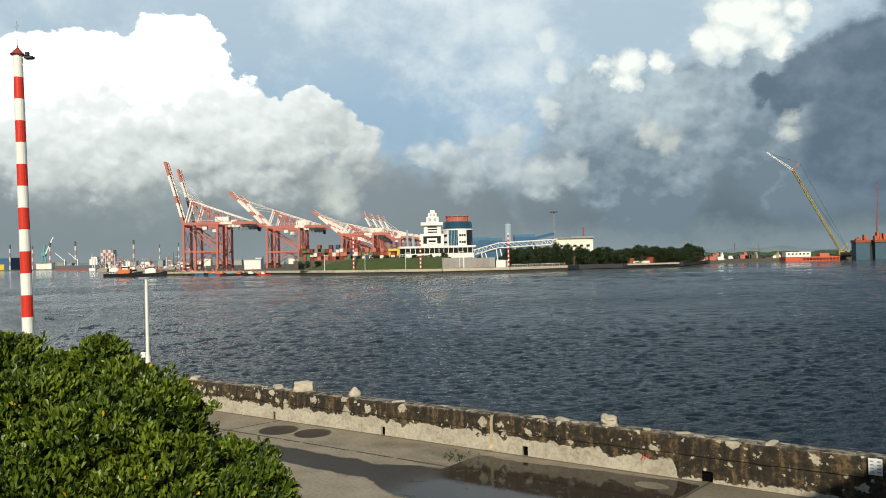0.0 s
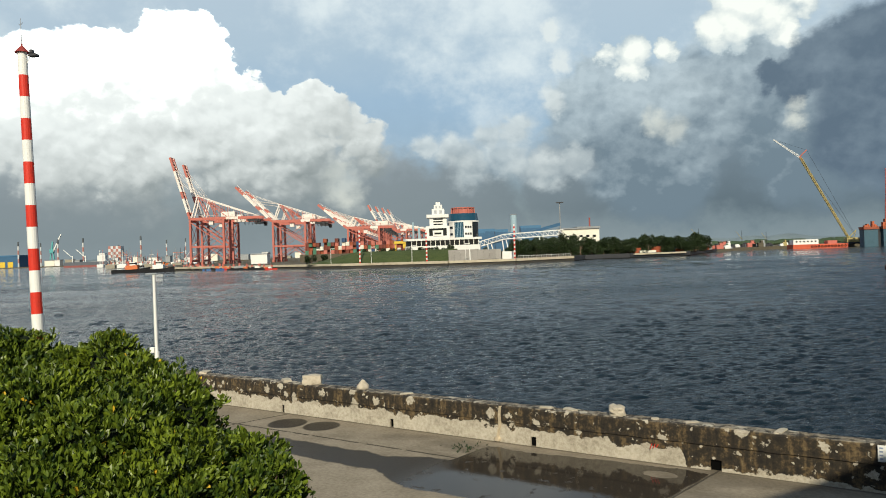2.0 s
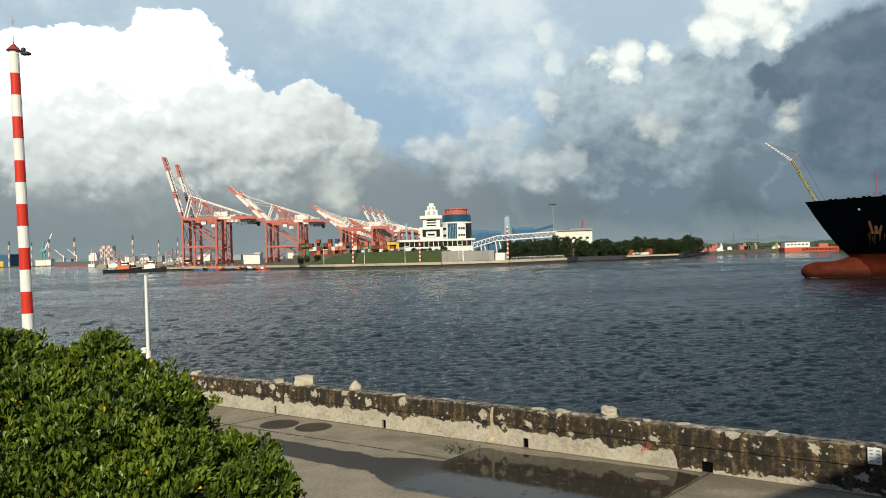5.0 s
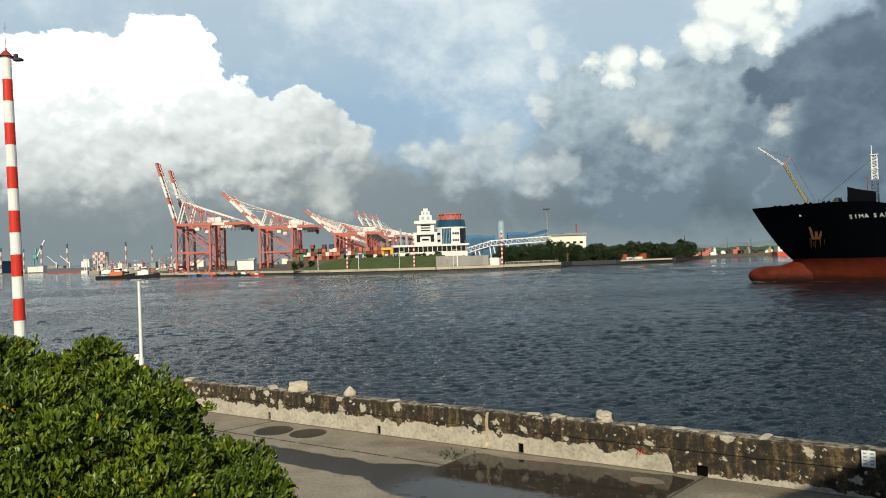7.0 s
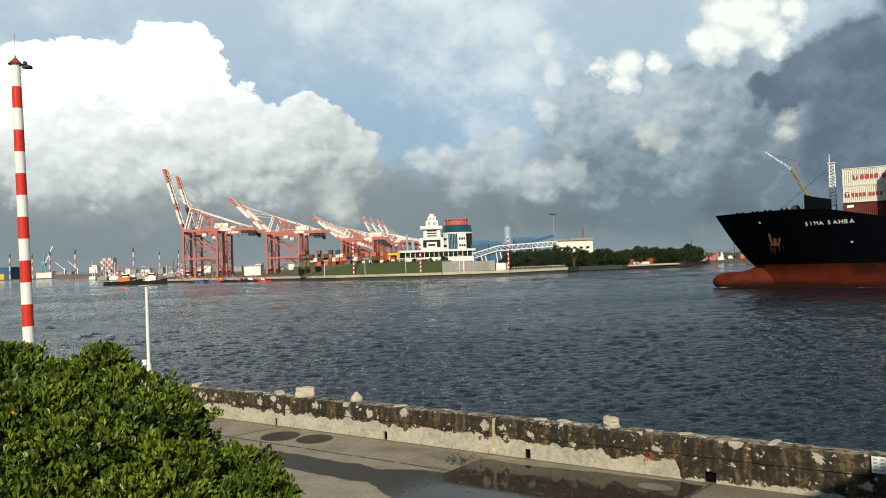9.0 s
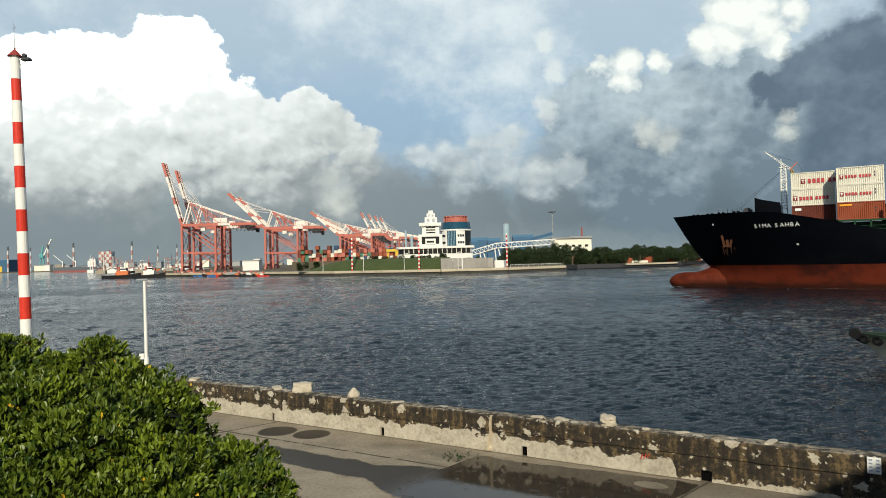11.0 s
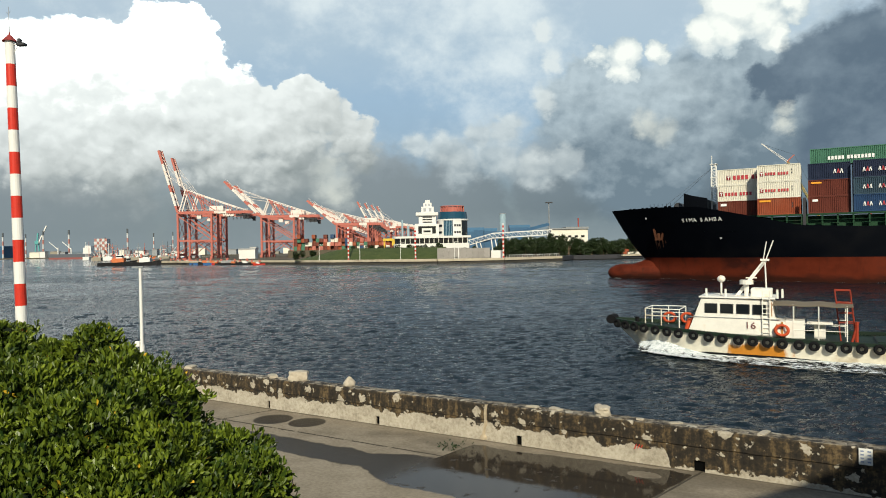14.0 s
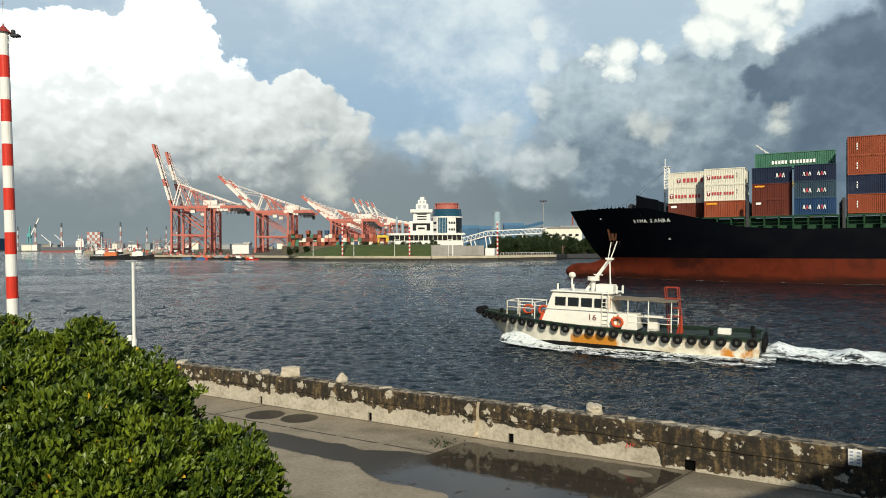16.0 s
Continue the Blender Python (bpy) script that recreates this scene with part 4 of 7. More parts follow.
def build_ship():
    L = 118.0
    ship = thing("container_ship", "black-hulled container ship with red bottom paint and bulbous bow", "ship", m=pose(*SHIP_END, 0, 0, 0, SHIP_RZ))
    bm = B(); hull_skin(bm, 3.85, rail_at, 10, L)
    box(bm, (-L, 0, 5), (0.2, 23, 8))
    part("upper_hull", bm, NAVY, ship, "black painted hull side", smooth=True)
    bm = B(); hull_skin(bm, -2.0, lambda s: 3.85, 6, L)
    low = part("lower_hull", bm, BOOT, ship, "rust-red bottom paint", smooth=True)
    bm = B()
    rows = []
    for i in range(25):
        f = 1 - (1 - i / 24) ** 2
        x = -12 + 12.9 * f
        r = 1.66 * math.sqrt(max(0.0, 1 - max(0, (f - 0.76) / 0.24) ** 2.0)) + 0.001
        lift = 0.15 * f
        rows.append([(x, r * 0.85 * math.cos(a), 0.95 + lift + r * math.sin(a) * (1.0 if f > 0.3 else 1.0 + (0.3 - f))) for a in [2 * math.pi * j / 28 for j in range(28)]])
    grid(bm, rows, True)
    part("bulbous_bow", bm, BULB, ship, "rounded bulbous bow in worn dark red paint", smooth=True)
    # fairing that sweeps from the bulb up into the stem
    bm = B()
    rows = []
    for i in range(17):
        q = 1.2 + 8.8 * i / 16
        top = min(3.84, 2.55 + 1.35 * max(0.0, (q - 1.2) / 5.4) ** 2.6)
        wide = 1.38 * min(1.0, 0.55 + q / 8)
        rows.append([(-q, wide, 0.6), (-q, wide * 0.93, 1.6), (-q, wide * 0.66, 2.25), (-q, 0.34, top - 0.12), (-q, 0.0, top), (-q, -0.34, top - 0.12), (-q, -wide * 0.66, 2.25), (-q, -wide * 0.93, 1.6), (-q, -wide, 0.6)])
    grid(bm, rows)
    part("stem_fairing", bm, BOOT, ship, smooth=True)
    # decks
    bm = B()
    for s0, s1, dz in ((1.5, 29, -1.1), (29, L, -0.25)):
        n = 12
        rows = []
        for i in range(n + 1):
            s = s0 + (s1 - s0) * i / n
            z = rail_at(s) + dz if s0 > 2 else 11.2 if s < 16 else 8.0
            h = hull_half(s, z) - 0.05
            rows.append([(-s, -h, z), (-s, h, z)])
        grid(bm, rows)
    part("deck", bm, DECK_GREEN, ship, "green painted steel deck")
    # breakwater on the forecastle
    bm = B()
    prism(bm, [(-17.4, 0), (-17.4, 6.5), (-17.0, 6.5), (-14.4, 0.0), (-17.0, -6.5), (-17.4, -6.5)], 11.0, 13.6)
    bm2 = B(); prism(bm2, [(0, 0), (3.7, 0), (3.7, 3.5), (2.6, 3.1), (0, 2.5)], -0.15, 0.15)
    bmesh.ops.transform(bm2, matrix=Matrix.Translation((-17.6, 6.4, 11.2)) @ Matrix.Rotation(math.pi / 2, 4, "X"), verts=bm2.verts)
    part("breakwater", bm, NAVY, ship, "black steel breakwater")
    part("breakwater_wing", bm2, NAVY, ship)
    # fore mast
    bm = B()
    fx = -17.9
    for dx in (-0.45, 0.45):
        for y in (-0.35, 0.35):
            rod(bm, (fx + dx, y, 11.2), (fx + dx * 0.8, y * 0.8, 20.0), 0.13, 0.10)
    for i in range(13):
        rod(bm, (fx - 0.42, 0.3, 13 + i * 0.54), (fx + 0.42, 0.3, 13 + i * 0.54), 0.06)
        rod(bm, (fx - 0.42, 0.3, 13 + i * 0.54), (fx + 0.42, 0.3, 13.54 + i * 0.54), 0.05)
    box(bm, (fx, 0, 19.9), (1.2, 1.0, 0.12)); box(bm, (fx, 0, 17.6), (1.1, 1.0, 0.12))
    rod(bm, (fx + 0.3, 0, 19.9), (fx + 0.3, 0, 21.4), 0.07)
    part("foremast", bm, WHITE, ship, "white lattice foremast")
    bm = B()
    for y in (-1.2, 1.2):
        rod(bm, (-17.6, y * 0.2, 19.3), (-9.0, y * 2, 12.0), 0.03)
    part("stay", bm, CABLE, ship)
    # forecastle gear
    for x, y in ((-6.5, 2.2), (-8.5, 4.0), (-11.0, 5.2), (-4.0, 0.8)):
        bm = B()
        for dx in (-0.35, 0.35):
            rod(bm, (x + dx, y, 11.2), (x + dx, y, 12.75), 0.2, 0.24, 8)
        part("bollard", bm, NAVY, ship)
    bm = B()
    rod(bm, (-12.6, 1.2, 12.6), (-12.6, 4.4, 12.6), 0.7, 0.7, 12); box(bm, (-12.6, 2.8, 11.8), (1.6, 3.6, 1.0))
    part("windlass", bm, DARK, ship)
    # open rail at the forecastle top
    for i in range(12):
        s = 8.5 + i * 0.75
        bm = B(); rod(bm, (-s, hull_half(s, 12.3) - 0.15, 12.2), (-s, hull_half(s, 12.3) - 0.15, 13.0), 0.03)
        part("rail_post", bm, NAVY, ship)
    # hawse pipe and anchor with rust
    sa, za = 9.5, 8.0
    ya = hull_half(sa, za)
    bm = B()
    beam(bm, (-sa, ya + 0.2, za + 0.1), (-sa, ya + 0.1, za - 1.0), 0.4, 0.4)
    beam(bm, (-sa - 0.95, ya + 0.40, za + 0.85), (-sa - 0.45, ya + 0.25, za - 0.9), 0.32, 0.3)
    beam(bm, (-sa + 0.85, ya - 0.05, za + 0.85), (-sa + 0.45, ya + 0.05, za - 0.9), 0.32, 0.3); beam(bm, (-sa - 0.6, ya + 0.25, za - 0.95), (-sa + 0.6, ya + 0.0, za - 0.95), 0.3, 0.35)
    part("anchor", bm, surface("rusty_iron", (0.075, 0.028, 0.013), 0.85, vary=0.4, grain=3), ship, "rusty anchor in its hawse pipe")
    # streaks below the anchor
    bm = B()
    rr = random.Random(8)
    for i in range(9):
        s = sa + rr.uniform(-0.9, 1.3)
        z1 = za - rr.uniform(0.6, 1.6)
        z0 = z1 - rr.uniform(0.7, 2.2)
        w = rr.uniform(0.05, 0.16)
        bm.faces.new([bm.verts.new(p) for p in ((-s - w, hull_half(s + w, z1) + 0.03, z1), (-s + w, hull_half(s - w, z1) + 0.03, z1), (-s, hull_half(s, z0) + 0.03, z0))])
    part("rust_streak", bm, surface("rust", (0.16, 0.07, 0.035), 0.9), ship)
    # ship's name, set letter by letter along the flare
    s = 14.0
    for ch in "SIMA SAHBA":
        if ch != " ":
            z = 9.75
            a = math.atan2(hull_half(s + 0.8, z) - hull_half(s, z), 0.8)
            tilt = math.atan2(hull_half(s, z + 0.7) - hull_half(s, z), 0.7)
            m = Matrix.Translation((-s, hull_half(s, z) + 0.07, z)) @ Matrix.Rotation(math.pi - a, 4, "Z") @ Matrix.Rotation(math.pi / 2 + tilt, 4, "X")
            words(ch, 0.92, m, LETTER_WHITE, ship, "letter", "white painted letter", 0.03)
        s += 0.44 if ch in "I " else 0.70
    # small marks
    for s, z in ((20.0, 7.0), (7.4, 10.7)):
        bm = B(); box(bm, (-s, hull_half(s, z) + 0.05, z), (0.3, 0.06, 0.3))
        part("draught_mark", bm, GREY, ship)
    # hatch coamings with stanchions
    for s0, s1 in ((25.5, 31.6), (32.3, 44.3), (45.4, 58), (59, 75), (76, 90)):
        bm = B(); box(bm, (-(s0 + s1) / 2, 0, 9.0), (s1 - s0, 19.0, 2.1))
        co = part("hatch_coaming", bm, DECK_GREEN, ship, "green steel hatch coaming")
        n = int((s1 - s0) / 1.9)
        for i in range(n + 1):
            bm = B(); box(bm, (-(s0 + (s1 - s0) * i / n), 10.3, 9.15), (0.22, 1.4, 2.3))
            part("stanchion", bm, DECK_GREEN, co)
        bm = B(); box(bm, (-(s0 + s1) / 2, 10.4, 10.25), (s1 - s0, 1.5, 0.22))
        part("walkway", bm, DECK_GREEN, co)
        for zz in (8.9, 9.4):
            bm = B(); rod(bm, (-s0, 11.2, zz), (-s1, 11.2, zz), 0.035)
            part("rail", bm, DECK_GREEN, co)
    bm = B(); box(bm, (-22.5, 0, 9.3), (7, 14, 2.5))
    part("fore_hatch", bm, DECK_GREEN, ship)
    # lashing bridges between the bays
    for s in (31.95, 44.95, 58.5):
        for y in (11.0, 8.4, 3, -3):
            bm = B(); box(bm, (-s, y, 10.4), (0.4, 0.35, 4.8))
            part("lashing_post", bm, DARK, ship)
    return ship


def build_cargo():
    """Every box is a thing of its own that sails with the ship."""
    def one(colour, s, w, z, length, height, label):
        bm = B(); container(bm, s, w, z, length, height)
        t = thing("shipping_container", label, "container", "containers on the ship", m=pose(*SHIP_END, 0, 0, 0, SHIP_RZ))
        part("box", bm, PAINT[colour], t)
        bm = B()
        for y in (w - 0.5, w - 0.95, w - 1.5, w - 1.95):
            rod(bm, (-s + 0.0, y, z + 0.15), (-s + 0.0, y, z + height - 0.15), 0.03)
        part("door_bar", bm, GREY, t)
        CARGO.append(t)
        return t
    base = 10.45
    h = 2.6
    def mark(t, s, w, z, col):
        for dz in (0.0, 0.45):
            bm = B(); box(bm, (-s - 4.9, w + 0.02, z + 1.2 + dz), (0.12, 0.02, 0.3))
            part("code_mark", bm, col, t)
    # fore bay, inner row
    for i, (c, txt) in enumerate((("brown", ()), ("white", (4, 4)), ("white", (4, 4)))):
        t = one(c, 19.2, 6.0, base + i * h, 6.06, 2.59, {"brown": "weathered brown-red steel shipping container"}.get(c, "white steel shipping container with red lettering"))
        if txt:
            big = i == 2
            side_text(txt, 0.98 if big else 0.78, 21.55 if big else 20.3, 6.0, base + i * h + 0.85, LETTER_RED, t)
            bm = B(); box(bm, (-(20.9 if big else 19.75), 6.02, base + i * h + 1.2), (0.62, 0.02, 0.72))
            em = part("emblem", bm, EMBLEM, t)
            ex = -(20.9 if big else 19.75)
            bm = B(); box(bm, (ex, 6.036, base + i * h + 1.38), (0.42, 0.01, 0.14)); box(bm, (ex, 6.036, base + i * h + 1.12), (0.13, 0.01, 0.36))
            part("emblem_shape", bm, LETTER_WHITE, em)
        else:
            bm = B(); box(bm, (-20.1, 6.02, base + 2.0), (0.9, 0.02, 0.4)); part("plate", bm, LETTER_WHITE, t)
    # fore bay, outer row
    for i, (c, txt) in enumerate((("orange", ()), ("white", (4, 4)), ("white", (4, 4)))):
        t = one(c, 25.4, 9.2, base + i * h, 6.06, 2.59, {"orange": "orange-brown steel shipping container"}.get(c, "white steel shipping container with red lettering"))
        if c == "white":
            side_text(txt, 0.64, 26.5, 9.2, base + i * h + 0.95, LETTER_RED, t)
            bm = B(); box(bm, (-26.05, 9.22, base + i * h + 1.2), (0.5, 0.02, 0.62)); em = part("emblem", bm, EMBLEM, t)
            bm = B(); box(bm, (-26.05, 9.236, base + i * h + 1.36), (0.34, 0.01, 0.12)); box(bm, (-26.05, 9.236, base + i * h + 1.14), (0.11, 0.01, 0.30))
            part("emblem_shape", bm, LETTER_WHITE, em)
        else:
            bm = B(); box(bm, (-26.5, 9.22, base + 2.15), (1.6, 0.02, 0.28)); part("name_bar", bm, LETTER_ORANGE, t)
        mark(t, 25.4, 9.2, base + i * h, DARK)
        # inner boxes behind it
        one(c, 25.4, 6.7, base + i * h, 6.06, 2.59, "steel shipping container stowed in an inner row")
        one("brown" if i == 0 else "white", 25.4, 4.2, base + i * h, 6.06, 2.59, "steel shipping container stowed in an inner row")
    # second bay, inner row
    for i, c in enumerate(("brown", "brown", "navy")):
        t = one(c, 32.6, 9.4, base + i * h, 6.06, 2.59, {"navy": "dark navy steel shipping container"}.get(c, "weathered brown-red steel shipping container"))
        if i == 1:
            bm = B(); box(bm, (-33.8, 9.42, base + i * h + 2.15), (1.5, 0.02, 0.26)); part("name_bar", bm, LETTER_ORANGE, t)
        if i == 0:
            bm = B(); box(bm, (-33.6, 9.42, base + 2.0), (0.8, 0.02, 0.35)); part("plate", bm, LETTER_WHITE, t)
        if i == 2:
            logo(t, 36.3, 9.4, base + i * h + 0.9, 0.9)
    t = one("green", 32.9, 6.6, base + 3 * h, 12.19, 2.59, "green steel shipping container with white lettering")
    side_text((5, 8), 0.80, 35.5, 6.6, base + 3 * h + 0.72, LETTER_WHITE, t, "large white lettering")
    # second bay, outer row
    for i, c in enumerate(("blue", "slate", "navy")):
        t = one(c, 39.0, 10.6, base + i * h, 6.06, 2.59, "blue steel shipping container with white and red lettering")
        logo(t, 40.3, 10.6, base + i * h + 0.85, 0.82)
        logo(t, 42.4, 10.6, base + i * h + 0.85, 0.82)
        one("navy", 39.0, 8.05, base + i * h, 6.06, 2.59, "blue steel shipping container stowed in an inner row")
    # third bay, outer row, and those behind it
    for i, c in enumerate(("orange", "navy", "orange", "orange")):
        z = base + i * 2.9
        t = one(c, 46.6, 11.2, z, 12.19, 2.89, {"navy": "dark navy high steel shipping container"}.get(c, "orange-brown high steel shipping container"))
        for j in range(3):
            bm = B(); box(bm, (-47.9, 11.22, z + 1.0 + j * 0.36), (0.16, 0.02, 0.26)); part("code_mark", bm, LETTER_WHITE, t)
        if c == "navy":
            logo(t, 52.0, 11.2, z + 1.0, 1.0)
        one("brown" if i % 2 else "navy", 46.6, 8.7, z, 12.19, 2.89, "steel shipping container stowed in an inner row")
    for i, c in enumerate(("brown", "orange", "blue")):
        one(c, 61.2, 11.2, base + i * h, 12.19, 2.59, "steel shipping container stowed far aft")
    # the after bays stow a little closer and lower
    for t in CARGO:
        for ob in t.children_recursive:
            for v in ob.data.vertices:
                if v.co.x < -31.6:
                    v.co.x = -31.6 + (v.co.x + 31.6) * 0.925 + 0.05
                    v.co.z = base + (v.co.z - base) * 0.965


def logo(t, s, w, z, k):
    """A three-piece lettered badge drawn as plain shapes."""
    for j, (col, dx) in enumerate(((LETTER_WHITE, 0.0), (LETTER_RED, 0.55), (LETTER_WHITE, 1.05))):
        bm = B()
        a = -s - dx * k
        beam(bm, (a, w + 0.02, z), (a - 0.16 * k, w + 0.02, z + 0.75 * k), 0.02, 0.11 * k)
        beam(bm, (a - 0.36 * k, w + 0.02, z), (a - 0.2 * k, w + 0.02, z + 0.75 * k), 0.02, 0.15 * k)
        part("logo_shape", bm, col, t)


# ---------------------------------------------------------------- the pilot boat
BOAT_RZ, BOAT_V, BOAT_END = 151.4, 4.03, (11.14, 40.70)
BOAT_WHITE = surface("boat_white", (0.78, 0.75, 0.68), 0.45, vary=0.14, grain=2.2, dirt=(0.50, 0.33, 0.15), dirt_amount=0.30)


def make_boat_hull():
    m = surface("boat_hull_paint", (0.70, 0.66, 0.55), 0.55, vary=0.3, grain=1.6, dirt=(0.30, 0.22, 0.12), dirt_amount=0.4)
    k = Nodes(m.node_tree)
    b = m.node_tree.nodes["Principled BSDF"]
    was = b.inputs["Base Color"].links[0].from_socket
    co = k.add("ShaderNodeTexCoord").outputs["Object"]
    x, y, z = k.xyz(co)
    n, _ = k.noise(k.join(k.math("MULTIPLY", x, 1.2), y, k.math("MULTIPLY", z, 0.5)), 2.2, 6, 0.65)
    big = k.step(k.math("ABSOLUTE", k.math("SUBTRACT", x, 1.0)), 2.3, 0.3)
    aft = k.step(k.math("ABSOLUTE", k.math("SUBTRACT", x, -6.4)), 1.4, 0.3)
    low = k.step(z, 1.3, 0.3)
    mask = k.step(k.math("ADD", n, k.math("MULTIPLY", k.math("MULTIPLY", k.math("MAXIMUM", big, k.math("MULTIPLY", aft, 0.40)), low), 0.62)), 0.62, 0.86)
    k.put(b.inputs["Base Color"], k.mix(mask, was, (0.50, 0.20, 0.022, 1)))
    return m


BOAT_HULL = make_boat_hull()
BOAT_DECK = surface("boat_deck_green", (0.009, 0.021, 0.012), 0.6, vary=0.3, grain=2)
RUBBER = surface("black_rubber", (0.008, 0.008, 0.009), 0.8, spec=0.12, vary=0.3, grain=6, bump=0.3)
RING = surface("lifebuoy_orange", (0.50, 0.075, 0.025), 0.6, vary=0.25, grain=4)
BROWN = surface("canopy_brown", (0.17, 0.14, 0.10), 0.8, vary=0.25, grain=2)
FOAM = surface("sea_foam", (0.82, 0.84, 0.85), 0.9, vary=0.15, grain=8, bump=0.6, depth=0.05)


def boat_half(x, f=1.0):
    """Half beam at x metres ahead of midships; f: 0 at the waterline, 1 at the rail."""
    bow = 8.1 - 1.5 * (1 - f)
    if x > bow:
        return 0.0
    b = 2.15 * (1 - max(0.0, (x - 0.5) / (bow - 0.5)) ** 2.4)
    if x < -5:
        b *= 1 - 0.02 * (-5 - x) ** 2
    return b * (0.86 + 0.14 * f)


def boat_rail(x):
    return 1.56 + 0.46 * max(0.0, (x + 3) / 11) ** 1.7 - 0.02 * min(0, x + 3)


def build_boat():
    boat = thing("pilot_boat", "white pilot boat with green deck and row of tyre fenders", "boat", m=pose(*BOAT_END, 0, 0, -1.2, BOAT_RZ))
    xs = [-6.9, -6.5, -5.5, -4, -2, 0, 1.5, 3, 4.2, 5.2, 6.0, 6.7, 7.3, 7.7, 8.05]
    def side(zf0, zf1, n):
        bm = B()
        for sg in (1, -1):
            rows = []
            for i in range(n + 1):
                row = []
                for x in xs:
                    cut = 0.78 - 0.050 * max(0.0, -x - 0.5) - 0.35 * max(0.0, (x - 3.2) / 4.8)
                    lo, hi = (cut if zf0 > 0 else -0.6), (boat_rail(x) if zf1 > 1.5 else cut)
                    z = lo + (hi - lo) * i / n
                    f = (z + 0.6) / (boat_rail(x) + 0.6)
                    xx = x - (1 - f) * 2.7 * max(0, (x - 3) / 5)
                    row.append((xx, sg * boat_half(x, 1.0) * (0.72 + 0.28 * f ** 0.7), z))
                rows.append(row)
            grid(bm, rows)
        rows = [[(xs[0], -boat_half(xs[0]) * (0.72 + 0.28 * f ** 0.7), -0.6 + 2.1 * f), (xs[0], boat_half(xs[0]) * (0.72 + 0.28 * f ** 0.7), -0.6 + 2.1 * f)] for f in ((0.71, 1.0) if zf1 > 1.5 else (0.0, 0.71))]
        grid(bm, rows)
        bmesh.ops.remove_doubles(bm, verts=bm.verts, dist=0.003)
        return bm
    part("hull_side", side(0.90, 2.0, 6), BOAT_HULL, boat, "white hull side with orange rust", smooth=True)
    part("hull_bottom", side(0.0, 0.90, 4), RUBBER, boat, "black bottom paint", smooth=True)
    bm = B()
    grid(bm, [[(x, -boat_half(x) * 0.99, boat_rail(x) - 0.12), (x, boat_half(x) * 0.99, boat_rail(x) - 0.12)] for x in xs])
    part("deck", bm, BOAT_DECK, boat, "dark green painted deck")
    bm = B()
    for sg in (1, -1):
        grid(bm, [[(x, sg * (max(0.02, boat_half(x)) + dy), boat_rail(x) + dz) for dy, dz in ((-0.10, -0.10), (0.10, -0.10), (0.10, 0.06), (-0.10, 0.06))] for x in xs], True)
    box(bm, (xs[0], 0, boat_rail(xs[0])), (0.16, 4.1, 0.16))
    part("gunwale", bm, BOAT_DECK, boat, "dark green gunwale")
    rr = random.Random(5)
    # tyre fenders along the near and far sides
    for sg in (1, -1):
        x = -6.6
        while x < 7.9:
            y = boat_half(x)
            dy = (boat_half(x + 0.1) - boat_half(x - 0.1)) / 0.2
            m = Matrix.Translation((x, sg * (y + 0.14), boat_rail(x) - 0.19)) @ Matrix.Rotation(sg * math.atan(dy), 4, "Z") @ Matrix.Rotation(rr.uniform(-0.12, 0.12), 4, "X")
            bm = B(); torus(bm, (0, 0, 0), 0.160, 0.078, "Y", 16, 8, m)
            part("tyre", bm, RUBBER, boat, smooth=True)
            x += (0.54 if x > 4 else 0.64) * (1 if dy > -0.6 else 0.7) + rr.uniform(-0.06, 0.06)
    for y in (-1.2, -0.4, 0.4, 1.2):
        bm = B(); torus(bm, (-7.05, y, 1.25), 0.24, 0.10, "X", 12, 6)
        part("tyre", bm, RUBBER, boat, smooth=True)
    bm = B(); rod(bm, (7.95, -0.4, 2.0), (7.95, 0.4, 2.0), 0.24, 0.24, 10)
    part("bow_fender", bm, RUBBER, boat)
    # wheelhouse
    hw = 1.25
    zb, zt = 1.60, 3.62
    pro = [(3.85, zb), (3.2, zt), (0.0, zt - 0.08), (-0.1, 2.5), (-0.55, 2.45), (-0.55, zb)]
    bm = B()
    a = [bm.verts.new((x, hw * (1.0 if z < 2 else 0.92), z)) for x, z in pro]
    b = [bm.verts.new((x, -hw * (1.0 if z < 2 else 0.92), z)) for x, z in pro]
    bm.faces.new(a); bm.faces.new(b[::-1])
    for i in range(6):
        j = (i + 1) % 6
        bm.faces.new((a[i], b[i], b[j], a[j]))
    bevel(bm, 0.05, 2)
    house = part("wheelhouse", bm, BOAT_WHITE, boat, "white painted wheelhouse")
    bm = B(); box(bm, (1.6, 0, zt + 0.02), (3.45, 2.5, 0.09)); bevel(bm, 0.03)
    part("roof", bm, BOAT_WHITE, house)
    bm = B(); box(bm, (1.6, hw * 0.975, 2.52), (4.2, 0.03, 0.035)); part("rub_strip", bm, GREY, house)
    for sg in (1, -1):
        for cx in (2.75, 2.02, 1.29, 0.56):
            m = Matrix.Translation((cx, sg * (hw * 0.945), 3.03)) @ Matrix.Rotation(sg * 0.05, 4, "X")
            bm = B(); box(bm, (0, 0, 0), (0.60, 0.07, 0.54), m); bevel(bm, 0.015)
            fr = part("window_frame", bm, surface("window_rubber", (0.03, 0.03, 0.03), 0.6), house)
            bm = B(); box(bm, (0, sg * 0.03, 0), (0.52, 0.03, 0.46), m); part("pane", bm, PANE, fr)
    for y in (-0.75, 0, 0.75):
        m = Matrix.Translation((3.43, y, 3.02)) @ Matrix.Rotation(-0.32, 4, "Y")
        bm = B(); box(bm, (0, 0, 0), (0.05, 0.62, 0.5), m); part("pane", bm, PANE, house)
